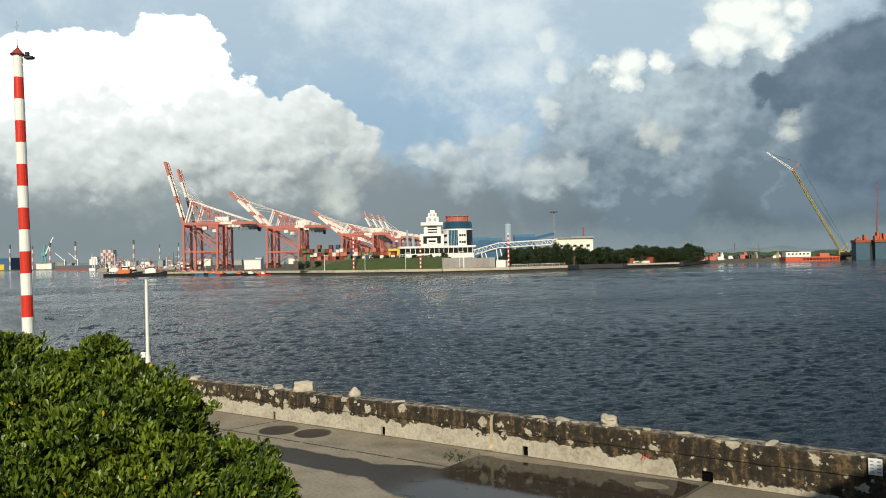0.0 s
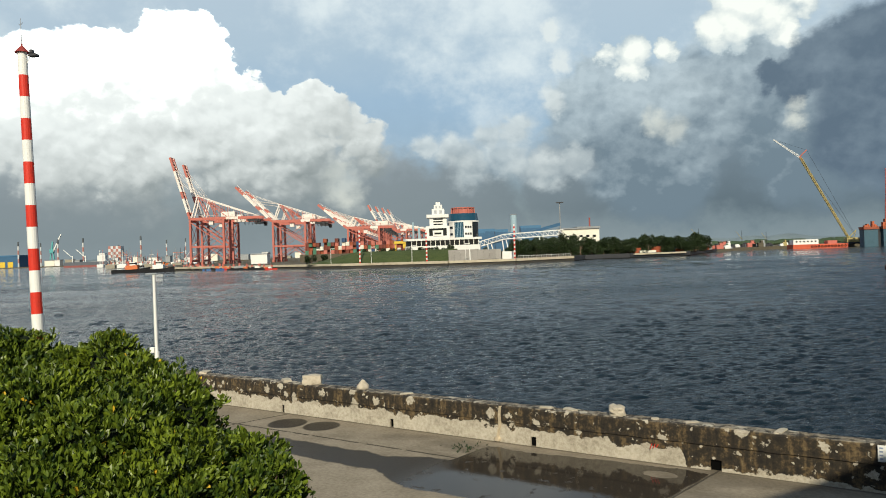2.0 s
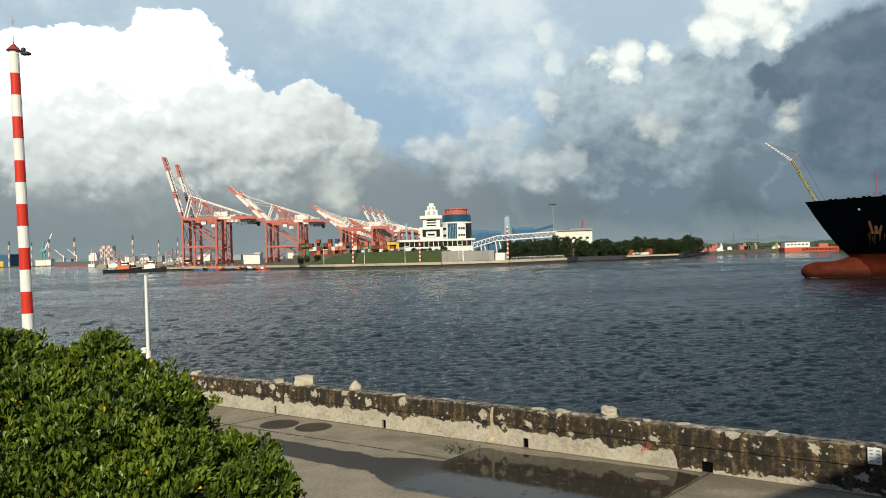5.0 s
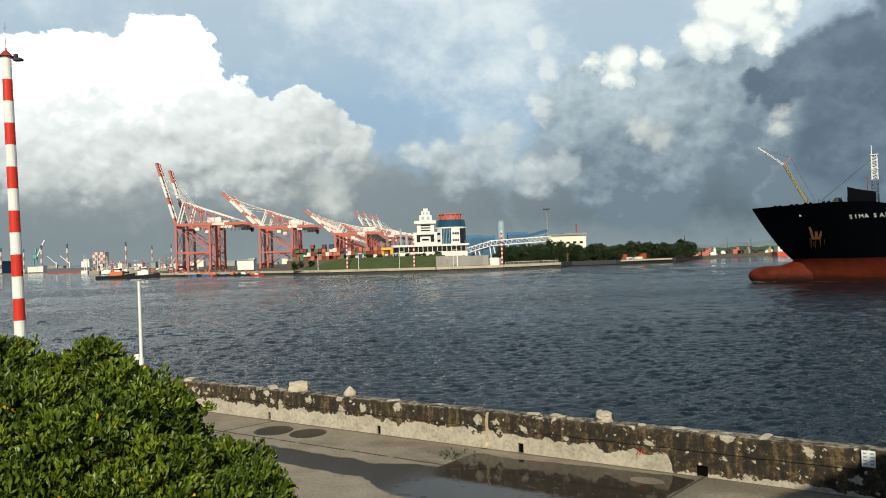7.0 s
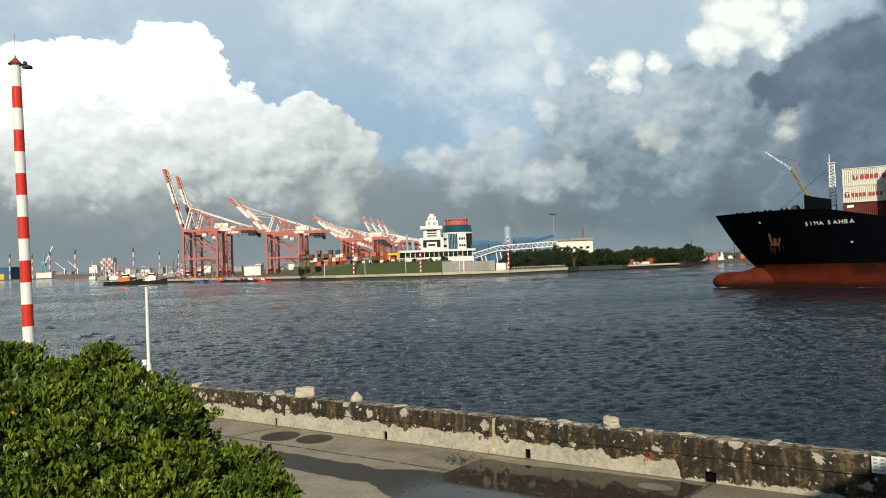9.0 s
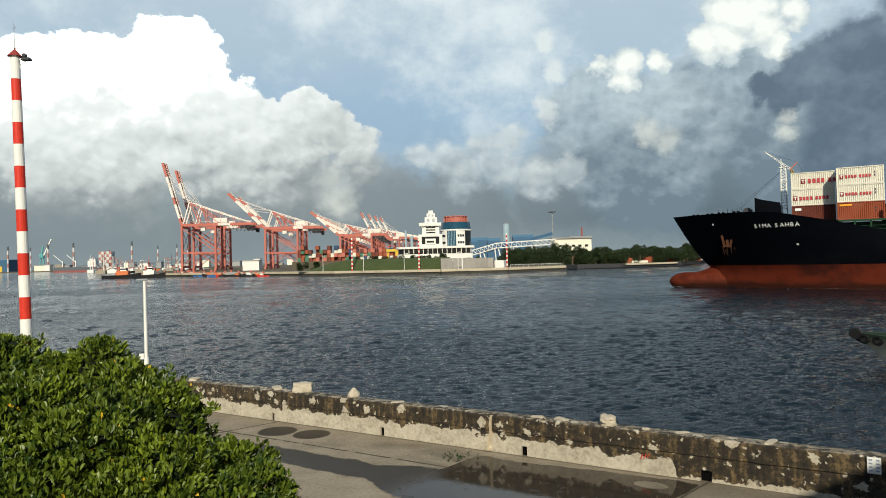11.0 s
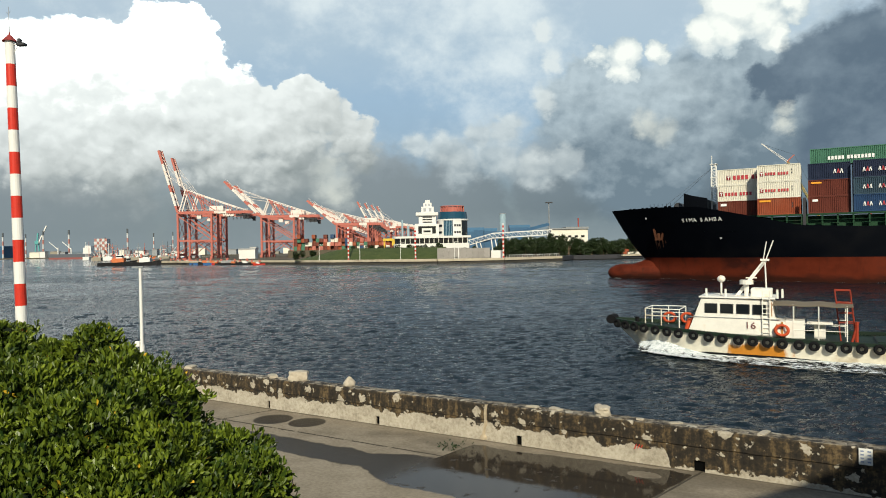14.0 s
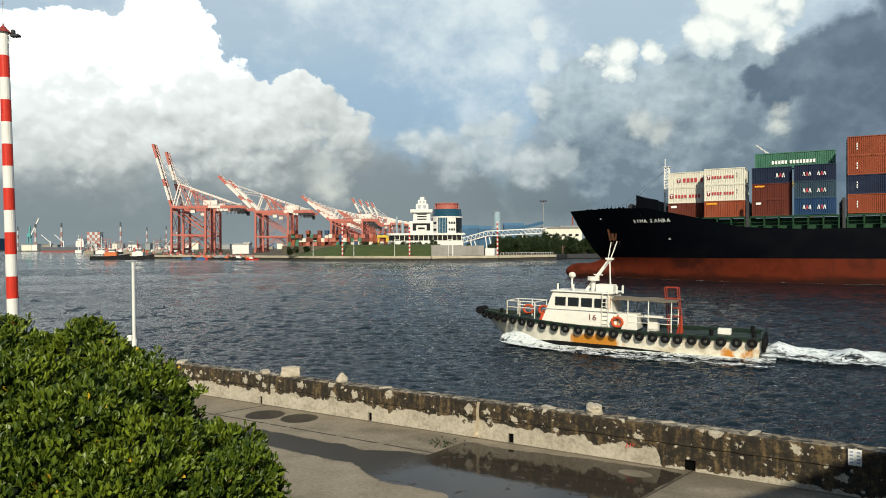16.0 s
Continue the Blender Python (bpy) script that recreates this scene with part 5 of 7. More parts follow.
    m = Matrix.Translation((1.22, hw * 0.99 + 0.01, 1.98)) @ Matrix.Rotation(math.pi, 4, "Z") @ Matrix.Rotation(math.pi / 2, 4, "X")
    words("16", 0.52, m, surface("number_brown", (0.16, 0.06, 0.06), 0.6), house, "number", "dark painted boat number 16", 0.015)
    rust_paint = surface("rust_stain", (0.42, 0.20, 0.06), 0.8, vary=0.4, grain=5)
    for x0, z1, z0, w in ((-0.42, 2.42, 1.62, 0.10), (-0.20, 2.30, 1.62, 0.06), (0.12, 3.40, 2.55, 0.05), (0.02, 3.45, 2.7, 0.04)):
        bm = B()
        n0 = 7
        for i in range(n0):
            za, zb2 = z1 + (z0 - z1) * i / n0, z1 + (z0 - z1) * (i + 1) / n0
            wa = w * (0.5 + 0.5 * noise.noise((x0 * 9, za * 5, 0)) + 0.4)
            box(bm, (x0, hw * (1.0 if za < 2.5 else 0.925) + 0.006, (za + zb2) / 2), (wa, 0.012, za - zb2))
        part("rust_run", bm, rust_paint, house, "orange rust run")
    # roof gear
    bm = B(); rod(bm, (2.35, 0.4, 3.65), (2.35, 0.4, 4.35), 0.05); bmesh.ops.create_uvsphere(bm, u_segments=12, v_segments=8, radius=0.2, matrix=Matrix.Translation((2.35, 0.4, 4.5)) @ Matrix.Diagonal((1, 1, 0.85, 1)))
    part("searchlight", bm, BOAT_WHITE, boat, smooth=True)
    bm = B(); rod(bm, (1.2, 0.2, 3.65), (1.2, 0.2, 4.25), 0.12); rod(bm, (1.2, 0.2, 4.25), (1.2, 0.2, 4.45), 0.32, 0.32, 14)
    part("radar_dome", bm, BOAT_WHITE, boat)
    bm = B(); beam(bm, (1.69, 0, 3.6), (0.36, 0, 5.4), 0.13, 0.17); rod(bm, (0.36, 0, 5.35), (0.0, 0, 6.35), 0.03); rod(bm, (0.45, 0.1, 5.4), (0.30, 0.1, 6.3), 0.025)
    rod(bm, (0.38, 0, 5.4), (0.30, 0, 3.6), 0.04); rod(bm, (0.4, -0.5, 5.3), (0.4, 0.5, 5.3), 0.03); box(bm, (0.38, 0, 5.42), (0.4, 0.3, 0.10)); box(bm, (1.0, 0, 4.55), (0.5, 0.1, 0.05))
    part("mast", bm, BOAT_WHITE, boat, "white raked mast")
    bm = B(); box(bm, (0.52, 0.1, 3.86), (0.95, 0.9, 0.42)); bevel(bm, 0.04)
    part("roof_box", bm, BOAT_WHITE, boat)
    for x, y in ((3.0, 0.9), (2.1, 0.95), (-0.2, 0.7), (-0.4, 0.2)):
        bm = B(); rod(bm, (x, y, 3.62), (x, y, 4.05), 0.06, 0.05, 8); part("vent", bm, BOAT_WHITE, boat)
    bm = B()
    for x in (0.42, 0.1):
        rod(bm, (x, hw + 0.05, 1.7), (x, hw + 0.05, 4.0), 0.025)
    for i in range(9):
        rod(bm, (0.42, hw + 0.05, 1.8 + i * 0.26), (0.1, hw + 0.05, 1.8 + i * 0.26), 0.02)
    part("ladder", bm, BOAT_WHITE, boat)
    # after cabin, canopy and stanchions
    bm = B(); box(bm, (-0.95, 0.35, 2.0), (0.85, 1.5, 0.95)); bevel(bm, 0.04)
    part("cabin_trunk", bm, BOAT_WHITE, boat)
    bm = B(); box(bm, (-1.65, 0, 3.42), (3.4, 2.3, 0.06)); bmesh.ops.subdivide_edges(bm, edges=bm.edges, cuts=4, use_grid_fill=True)
    for v in bm.verts:
        v.co.z -= 0.10 * abs(v.co.y) + 0.03 * math.sin(v.co.x * 4)
    part("canopy", bm, BROWN, boat, "brown canvas canopy")
    for x in (-0.9, -1.95, -3.1):
        for y in (-1.1, 1.1):
            bm = B(); rod(bm, (x, y, 1.4), (x, y, 3.35), 0.03); part("stanchion", bm, BOAT_WHITE, boat)
    bm = B()
    for z in (2.0, 2.35):
        rod(bm, (-0.9, 1.1, z), (-3.1, 1.1, z), 0.02); rod(bm, (-0.9, -1.1, z), (-3.1, -1.1, z), 0.02)
    part("side_rail", bm, BOAT_WHITE, boat)
    bm = B(); box(bm, (-2.0, -0.2, 2.3), (1.1, 1.2, 0.14)); box(bm, (-2.0, -0.2, 1.8), (0.5, 0.5, 0.9)); bevel(bm, 0.03)
    part("engine_casing", bm, BOAT_WHITE, boat)
    bm = B()
    for x in (-2.62, -3.25):
        for y in (0.45, -0.15):
            rod(bm, (x - 0.25, y, 1.4), (x, y, 4.05), 0.028)
    for z in (4.05, 3.45, 2.9, 2.4):
        k = (4.05 - z) * 0.09
        rod(bm, (-2.62 - k, 0.45, z), (-3.25 - k, 0.45, z), 0.028); rod(bm, (-2.62 - k, -0.15, z), (-3.25 - k, -0.15, z), 0.024)
    rod(bm, (-3.5, 0.6, 1.4), (-3.5, 0.6, 2.5), 0.08); rod(bm, (-3.3, 0.6, 1.4), (-3.55, 0.6, 2.5), 0.06)
    part("towing_frame", bm, surface("frame_red", (0.30, 0.04, 0.018), 0.6), boat, "red-orange steel frame")
    bm = B(); box(bm, (-5.2, 0.3, 1.72), (0.62, 0.5, 0.30)); bevel(bm, 0.03)
    part("deck_box", bm, BOAT_WHITE, boat, "white deck box")
    bm = B(); box(bm, (-5.2, 0, 1.48), (2.6, 2.4, 0.2)); bevel(bm, 0.05)
    part("after_hatch", bm, BOAT_DECK, boat)
    for x, y in ((-4.7, 1.4), (-6.6, 1.2), (-6.4, -1.2), (6.6, 0.4)):
        bm = B(); rod(bm, (x, y, boat_rail(x) - 0.1), (x, y, boat_rail(x) + 0.35), 0.09, 0.11, 8); part("bitt", bm, RUBBER, boat)
    # lifebuoys
    for c, ax in (((-0.06, hw + 0.14, 1.98), "Y"), ((5.0, 0.45, 2.32), "Y"), ((4.2, 0.2, 2.30), "Y")):
        bm = B(); torus(bm, c, 0.27, 0.075, ax, 16, 8)
        part("lifebuoy", bm, RING, boat, "orange ring lifebuoy", smooth=True)
    bm = B(); rod(bm, (3.95, 0.85, 1.75), (3.8, 0.85, 2.35), 0.12, 0.1, 8); part("fire_bottle", bm, RING, boat)
    # fore rails
    pts = [(6.1, 0.85), (5.3, 1.0), (4.45, 1.0)]
    for sg in (1, -1):
        for x, y in pts:
            bm = B(); rod(bm, (x, sg * y, 1.75), (x, sg * y, 2.85), 0.03); part("rail_post", bm, BOAT_WHITE, boat)
        bm = B()
        for (x0, y0), (x1, y1) in zip(pts, pts[1:]):
            for z in (2.85, 2.45):
                rod(bm, (x0, sg * y0, z), (x1, sg * y1, z), 0.03)
        part("fore_rail", bm, BOAT_WHITE, boat)
    bm = B(); rod(bm, (6.1, -0.85, 2.85), (6.1, 0.85, 2.85), 0.03); rod(bm, (4.45, -1.0, 2.85), (4.45, 1.0, 2.85), 0.03); part("fore_rail", bm, BOAT_WHITE, boat)
    # to full size, floating at her marks
    fit = Matrix.Translation((0, 0, -0.509)) @ Matrix.Scale(1.085, 4)
    for ob in boat.children_recursive:
        for v in ob.data.vertices:      # low superstructure over the deck
            z = v.co.z
            if ob.name.startswith(("tyre", "hull", "deck", "gunwale", "bow_f")) is False and z > 1.6:
                v.co.z = 1.6 + min(z - 1.6, 2.1) * 0.88 + max(0.0, z - 3.7) * 1.03
            if not ob.name.startswith(("tyre", "hull", "deck", "gunwale", "bow_f", "lifebuoy", "bitt", "after", "fore_rail", "rail_post")):
                v.co.x += 0.36
            elif v.co.x > 0:
                v.co.x *= 1.045
        ob.data.transform(fit)
    return boat


def foam_patch(name, spots, seed, label):
    """Many small flattened lumps of foam in one mesh; spots: (x, y, z, size, count, sx, sy)."""
    rng = np.random.default_rng(seed)
    ico_v = np.array([(math.cos(a) * math.cos(e), math.sin(a) * math.cos(e), math.sin(e)) for e in (-0.5, 0.5) for a in (np.arange(5) * 1.2566 + (0.63 if e > 0 else 0))] + [(0, 0, 1.0)])
    ico_f = [(i, (i + 1) % 5, 5 + i) for i in range(5)] + [((i + 1) % 5, 5 + (i + 1) % 5, 5 + i) for i in range(5)] + [(5 + i, 5 + (i + 1) % 5, 10) for i in range(5)]
    V, F = [], []
    for x, y, z, size, count, sx, sy in spots:
        for _ in range(count):
            c = np.array([x + rng.normal(0, sx), y + rng.normal(0, sy), z])
            k = size * rng.uniform(0.4, 1.3)
            s = np.array([k * rng.uniform(0.8, 2.2), k, k * 0.4])
            n = len(V)
            V += (c + ico_v * s * rng.uniform(0.75, 1.25, (11, 1))).tolist()
            F += [tuple(n + j for j in f) for f in ico_f]
    me = bpy.data.meshes.new(name)
    me.from_pydata(V, [], F)
    me.materials.append(FOAM)
    return tagged(new(name, me), label, "foam", kind="stuff")


def make_foam_sheet():
    m = bpy.data.materials.new("foam_film")
    m.use_nodes = True
    k = Nodes(m.node_tree)
    b = m.node_tree.nodes["Principled BSDF"]
    co = k.add("ShaderNodeTexCoord").outputs["Object"]
    x, y, z = k.xyz(co)
    w = k.join(k.math("MULTIPLY", x, 0.5), y, z)
    n1, c1 = k.noise(w, 1.6, 6, 0.7, 0.6)
    n2, _ = k.noise(w, 7.0, 5, 0.7)
    thick = k.add("ShaderNodeAttribute")
    thick.attribute_name = "thick"
    mask = k.math("ADD", k.math("ADD", k.math("MULTIPLY", k.math("SUBTRACT", n1, 0.5), 2.6), k.math("MULTIPLY", k.math("SUBTRACT", n2, 0.5), 2.2)), thick.outputs["Fac"])
    k.put(b.inputs["Base Color"], k.ramp(n2, [(0.35, (0.30, 0.37, 0.40)), (0.55, (0.78, 0.81, 0.82))]))
    b.inputs["Roughness"].default_value = 0.9
    k.put(b.inputs["Alpha"], k.step(mask, 0.30, 0.72))
    k.put(b.inputs["Normal"], k.bump(n2, 0.8, 0.08))
    return m


def foam_sheet(name, rows, label, material):
    """A rumpled film of foam; rows of (place, thickness)."""
    nr, nc = len(rows), len(rows[0])
    V = [tuple(p) for row in rows for p, _ in row]
    F = [(i * nc + j, i * nc + j + 1, (i + 1) * nc + j + 1, (i + 1) * nc + j) for i in range(nr - 1) for j in range(nc - 1)]
    me = bpy.data.meshes.new(name)
    me.from_pydata(V, [], F)
    at = me.attributes.new("thick", "FLOAT", "POINT")
    at.data.foreach_set("value", [q for row in rows for _, q in row])
    me.materials.append(material)
    me.shade_smooth()
    return tagged(new(name, me), label, "foam", kind="stuff")


def build_foam():
    film = make_foam_sheet()
    side = lambda x: 1.085 * boat_half(max(-6.8, min(7.0, x / 1.085))) * 0.84
    rows = []
    for i in range(90):
        x = 7.3 - i * 0.175
        age = i / 89
        row = []
        for j in range(-14, 15):
            f = abs(j) / 14
            y = math.copysign(side(x) * 0.9 + f * (0.8 + 2.6 * min(1, age * 1.8)), j)
            rise = 0.62 * math.exp(-((x - 5.9) / 1.5) ** 2) * math.exp(-(f / 0.35) ** 2) + 0.10 * math.exp(-(f / 0.3) ** 2) * (1 - age * 0.6)
            z = 0.12 + rise + 0.07 * noise.noise((x * 1.7, y * 1.7, 0)) + 0.03 * noise.noise((x * 5, y * 5, 2))
            th = 0.24 + 0.72 * math.exp(-(f / 0.38) ** 2) * (1.15 - 0.55 * age) + 0.40 * math.exp(-((f - 0.75) / 0.2) ** 2) * max(0, 1 - age * 0.9) + 0.45 * math.exp(-((x - 5.6) / 1.9) ** 2) - 0.02 - 0.6 * max(0, f - 0.85) / 0.15 - (0.5 if i < 2 else 0)
            row.append(((x, y, z), th))
        rows.append(row)
    side_foam = foam_sheet("side_wash", rows, "white bow wave and wash along the pilot boat", film)
    rows = []
    for i in range(130):
        x = -7.2 - i * 0.28
        age = i / 129
        row = []
        half = 2.4 + 6.0 * age
        for j in range(-16, 17):
            f = j / 16
            y = f * half
            ridge = math.exp(-((abs(f) - 0.72) / 0.16) ** 2)
            core = math.exp(-(f / 0.55) ** 2)
            z = 0.10 + 0.42 * core * math.exp(-age * 3) + 0.12 * ridge * (1 - age) + 0.34 * math.exp(-age * 2) * (0.3 + core) * noise.noise((x * 0.9, y * 0.9, 5)) + 0.08 * noise.noise((x * 3, y * 3, 1))
            th = 0.95 * core * math.exp(-age * 1.2) + 0.25 * noise.noise((x * 0.5, y * 0.8, 3)) + 0.42 * ridge * (1 - 0.7 * age) + 0.02 - 0.9 * max(0, abs(f) - 0.88) / 0.12 - 0.35 * max(0, age - 0.8) / 0.2
            row.append(((x, y, max(0.09, z)), th))
        rows.append(row)
    wake = foam_sheet("boat_wake", rows, "white churned wake trailing behind the pilot boat", film)
    spots = [(5.9 - i * 0.2, sg * (side(5.9 - i * 0.2) + 0.15 + 0.04 * i), 0.30 - 0.012 * i, 0.022, 60, 0.3, 0.16) for i in range(16) for sg in (1, -1)]
    spray = foam_patch("bow_spray", spots, 1, "white spray thrown from the pilot boat's bow")
    for ob in (side_foam, wake, spray):
        ob.matrix_world = pose(*BOAT_END, 0, 0, 0, BOAT_RZ)
    rows = []
    for i in range(150):
        s = -0.2 + i * 0.6
        row = []
        for j in range(9):
            f = j / 8
            h0 = hull_half(s, 0.1) if s > 7.2 else (1.2 if s > 0 else 0.5)
            th = 0.34 * math.exp(-(f / 0.35) ** 2) + (0.35 if s < 2 else 0) - 0.05 - 0.5 * max(0, f - 0.7)
            row.append(((-s, h0 - 0.15 + f * 1.4, 0.16 + 0.05 * noise.noise((s, f, 0))), th))
        rows.append(row)
    bow = foam_sheet("bow_foam", rows, "thin line of white foam along the ship's waterline", film)
    bow.matrix_world = pose(*SHIP_END, 0, 0, 0, SHIP_RZ)
    return [side_foam, wake, spray], bow


# ---------------------------------------------------------------- the far bank
BANK_Z = 1.9


def build_bank():
    shore = [(-190, 425), (-178, 412), (-95, 352), (-46, 305), (0, 283), (27, 286), (54, 306), (62, 322), (84, 326), (116, 340), (121, 352), (168, 440), (215, 468), (330, 452), (900, 520),
             (2600, 3200), (0, 3600), (-400, 2400), (-330, 1000), (-230, 560)]
    bm = B(); prism(bm, shore, -1.0, BANK_Z)
    tagged(part("far_bank", bm, EARTH), "low earth and concrete bank across the channel", "ground", kind="structure")
    # concrete edge, and further along a jetty edge whose dark colour stands for shadow
    for name, lo, hi, mt, label in (("quay_edge", 1, 6, PALE_EDGE, "pale concrete quay edge of the far bank"), ("jetty_edge", 6, 11, DARK, "jetty edge of the far bank, coloured dark for shadow")):
        bm = B()
        for (x0, y0), (x1, y1) in zip(shore[lo:hi], shore[lo + 1:hi + 1]):
            if mt is PALE_EDGE:
                beam(bm, (x0, y0 - 0.6, 1.62), (x1, y1 - 0.6, 1.62), 2.4, 1.0)
            else:
                beam(bm, (x0, y0 - 0.6, 1.2), (x1, y1 - 0.6, 1.2), 2.2, 1.9)
        tagged(part(name, bm, mt), label, "quay", kind="structure")
    bm = B()
    for (x0, y0), (x1, y1) in zip(shore[1:6], shore[2:7]):
        beam(bm, (x0, y0 - 0.3, 0.4), (x1, y1 - 0.3, 0.4), 2.0, 1.5)
    tagged(part("quay_foot", bm, surface("wet_stained_concrete", (0.055, 0.05, 0.042), 0.8, vary=0.4, grain=0.9, dirt=(0.025, 0.025, 0.02))), "dark wet foot of the far quay wall", "quay", kind="structure")
    bm = B(); beam(bm, (86, 325.5, 1.7), (114, 337.5, 1.7), 2.6, 0.7)
    tagged(part("jetty_cap", bm, PALE_EDGE), "pale concrete cap on the far jetty", "quay", kind="structure")
    # grass slope
    bm = B()
    rows = []
    for i in range(25):
        x = -66 + 70 * i / 24
        y = 300 + max(0, -(x + 30)) * 0.55
        k = min(1, (x + 66) / 22)
        rows.append([(x, y + j * 4, BANK_Z + 0.1 + (0.2 + 4.8 * k) * min(1, j / 4) ** 0.8 + 0.3 * noise.noise((x * 0.2, j, 0))) for j in range(11)])
    grid(bm, rows)
    tagged(part("lawn_slope", bm, GRASS, smooth=True), "green grassed slope on the far bank", "grass", kind="structure")
    # left shore beyond the basin
    bm = B(); prism(bm, [(-2300, 1750), (-560, 1650), (-300, 1500), (-200, 2400), (-2300, 3300)], -1.0, 2.2)
    tagged(part("far_shore", bm, EARTH), "distant industrial shore across the basin", "ground", kind="structure")
    # hills, their blue-grey base colour standing in for distance haze
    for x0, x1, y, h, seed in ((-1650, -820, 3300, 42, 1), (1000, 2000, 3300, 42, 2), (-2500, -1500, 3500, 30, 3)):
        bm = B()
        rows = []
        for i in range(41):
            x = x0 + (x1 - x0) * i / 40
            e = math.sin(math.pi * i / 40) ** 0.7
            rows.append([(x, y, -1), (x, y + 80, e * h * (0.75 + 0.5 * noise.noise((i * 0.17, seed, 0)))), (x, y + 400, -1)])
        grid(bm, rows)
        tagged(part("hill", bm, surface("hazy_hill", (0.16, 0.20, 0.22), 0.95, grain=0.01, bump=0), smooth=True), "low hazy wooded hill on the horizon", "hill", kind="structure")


def crane(name_label, elev, boom, H, back, hinge_up, group):
    """A ship-to-shore gantry crane; local x points inland, the boom rises over the water."""
    t = thing("gantry_crane", name_label, "crane", group)
    gx, gy = 26.0, 16.0
    for x in (0, gx):
        for y in (0, gy):
            bm = B(); beam(bm, (x, y, 2), (x, y, H), 1.9, 1.5); part("leg", bm, CRANE_RED, t)
            bm = B(); box(bm, (x, y, 0.95), (1.8, 5.0, 2.0)); part("bogie", bm, CRANE_RED, t)
    for x in (0, gx):
        bm = B(); beam(bm, (x, -1, 3.2), (x, gy + 1, 3.2), 1.4, 1.8); part("sill_beam", bm, CRANE_RED, t)
        bm = B(); beam(bm, (x, 0, H - 1), (x, gy, H - 1), 1.4, 1.8); part("cross_beam", bm, CRANE_RED, t)
    for y in (0, gy):
        bm = B(); beam(bm, (0, y, H * 0.40), (gx, y, H * 0.40), 1.0, 1.3); part("portal_beam", bm, CRANE_RED, t)
        bm = B(); beam(bm, (0, y, H * 0.95), (gx, y, H * 0.42), 0.7, 0.7); part("brace", bm, CRANE_RED, t)
        bm = B(); beam(bm, (0, y, H * 0.12), (gx * 0.5, y, H * 0.40), 0.5, 0.5); beam(bm, (gx, y, H * 0.12), (gx * 0.5, y, H * 0.40), 0.5, 0.5); part("knee_brace", bm, CRANE_RED, t)
    yc = (gy / 2 - 3, gy / 2 + 3)
    # main girders in painted lengths
    n = 6
    for y in yc:
        for i in range(n):
            a, b = -2 + (back + 2) * i / n, -2 + (back + 2) * (i + 1) / n
            bm = B(); beam(bm, (a, y, H + 1), (b, y, H + 1), 1.2, 2.0); part("girder", bm, CRANE_WHITE if i == 3 else CRANE_RED, t)
    # raised boom, a latticed pair of girders in bands
    ca, sa = math.cos(radians(elev)), math.sin(radians(elev))
    at = lambda d, y, o=0: (-2 - d * ca - o * sa, y, H + 1 + d * sa - o * ca)
    n = 9
    for y in yc:
        for i in range(n):
            bm = B(); beam(bm, at(boom * i / n, y), at(boom * (i + 1) / n, y), 1.1, 1.7)
            part("boom_length", bm, CRANE_RED if i in (0, 3, 7, 8) else CRANE_WHITE, t)
    for i in range(n + 1):
        bm = B(); beam(bm, at(boom * i / n, yc[0]), at(boom * i / n, yc[1]), 0.5, 0.6); part("boom_tie", bm, CRANE_RED, t)
    for i in range(8):
        bm = B(); beam(bm, at(boom * i / 8, yc[0], -2.2), at(boom * (i + 1) / 8, yc[0], -2.2), 0.2, 0.2)
        beam(bm, at(boom * i / 8, yc[0], -2.2), at(boom * (i + 0.5) / 8, yc[0]), 0.2, 0.2); part("walkway", bm, CRANE_WHITE, t)
    # A-frame and stays
    apex = (4.5, gy / 2, H + hinge_up)
    for y in yc:
        bm = B(); beam(bm, (-0.5, y, H + 2), (apex[0], y, apex[2]), 0.9, 0.9); part("a_frame", bm, CRANE_WHITE, t)
        bm = B(); beam(bm, (12, y, H + 2), (apex[0], y, apex[2]), 0.7, 0.7); part("a_frame_back", bm, CRANE_RED, t)
        bm = B(); beam(bm, (apex[0], y, apex[2]), (back * 0.92, y, H + 2.5), 0.55, 0.55); part("backstay", bm, CRANE_WHITE, t)
        bm = B(); beam(bm, (apex[0], y, apex[2]), (back * 0.5, y, H + 2), 0.45, 0.45); part("backstay", bm, CRANE_RED, t)
        bm = B(); rod(bm, (apex[0], y, apex[2]), at(boom * 0.62, y), 0.14, n=4); rod(bm, (apex[0], y, apex[2]), at(boom * 0.9, y), 0.14, n=4); part("forestay", bm, CRANE_WHITE, t)
        for k2 in (0.25, 0.5, 0.72):
            x = apex[0] + (back * 0.92 - apex[0]) * k2
            bm = B(); beam(bm, (x, y, apex[2] + (H + 2.5 - apex[2]) * k2), (x + 1, y, H + 2), 0.35, 0.35); part("strut", bm, CRANE_RED, t)
    bm = B(); beam(bm, (apex[0], yc[0], apex[2]), (apex[0], yc[1], apex[2]), 0.9, 0.9); part("apex_beam", bm, CRANE_RED, t)
    bm = B(); box(bm, (gx + 2, gy / 2, H + 4.0), (11, 6.0, 4.0)); bevel(bm, 0.2)
    part("machinery_house", bm, CRANE_WHITE, t, "white machinery house")
    # cross bracing of the frames, stair towers, handrails and hanging loops of cable
    for x in (0, gx):
        for z0, z1 in ((0.42, 0.94),):
            bm = B(); beam(bm, (x, 0, H * z0), (x, gy, H * z1), 0.3, 0.3); beam(bm, (x, gy, H * z0), (x, 0, H * z1), 0.3, 0.3); part("cross_brace", bm, CRANE_RED, t)
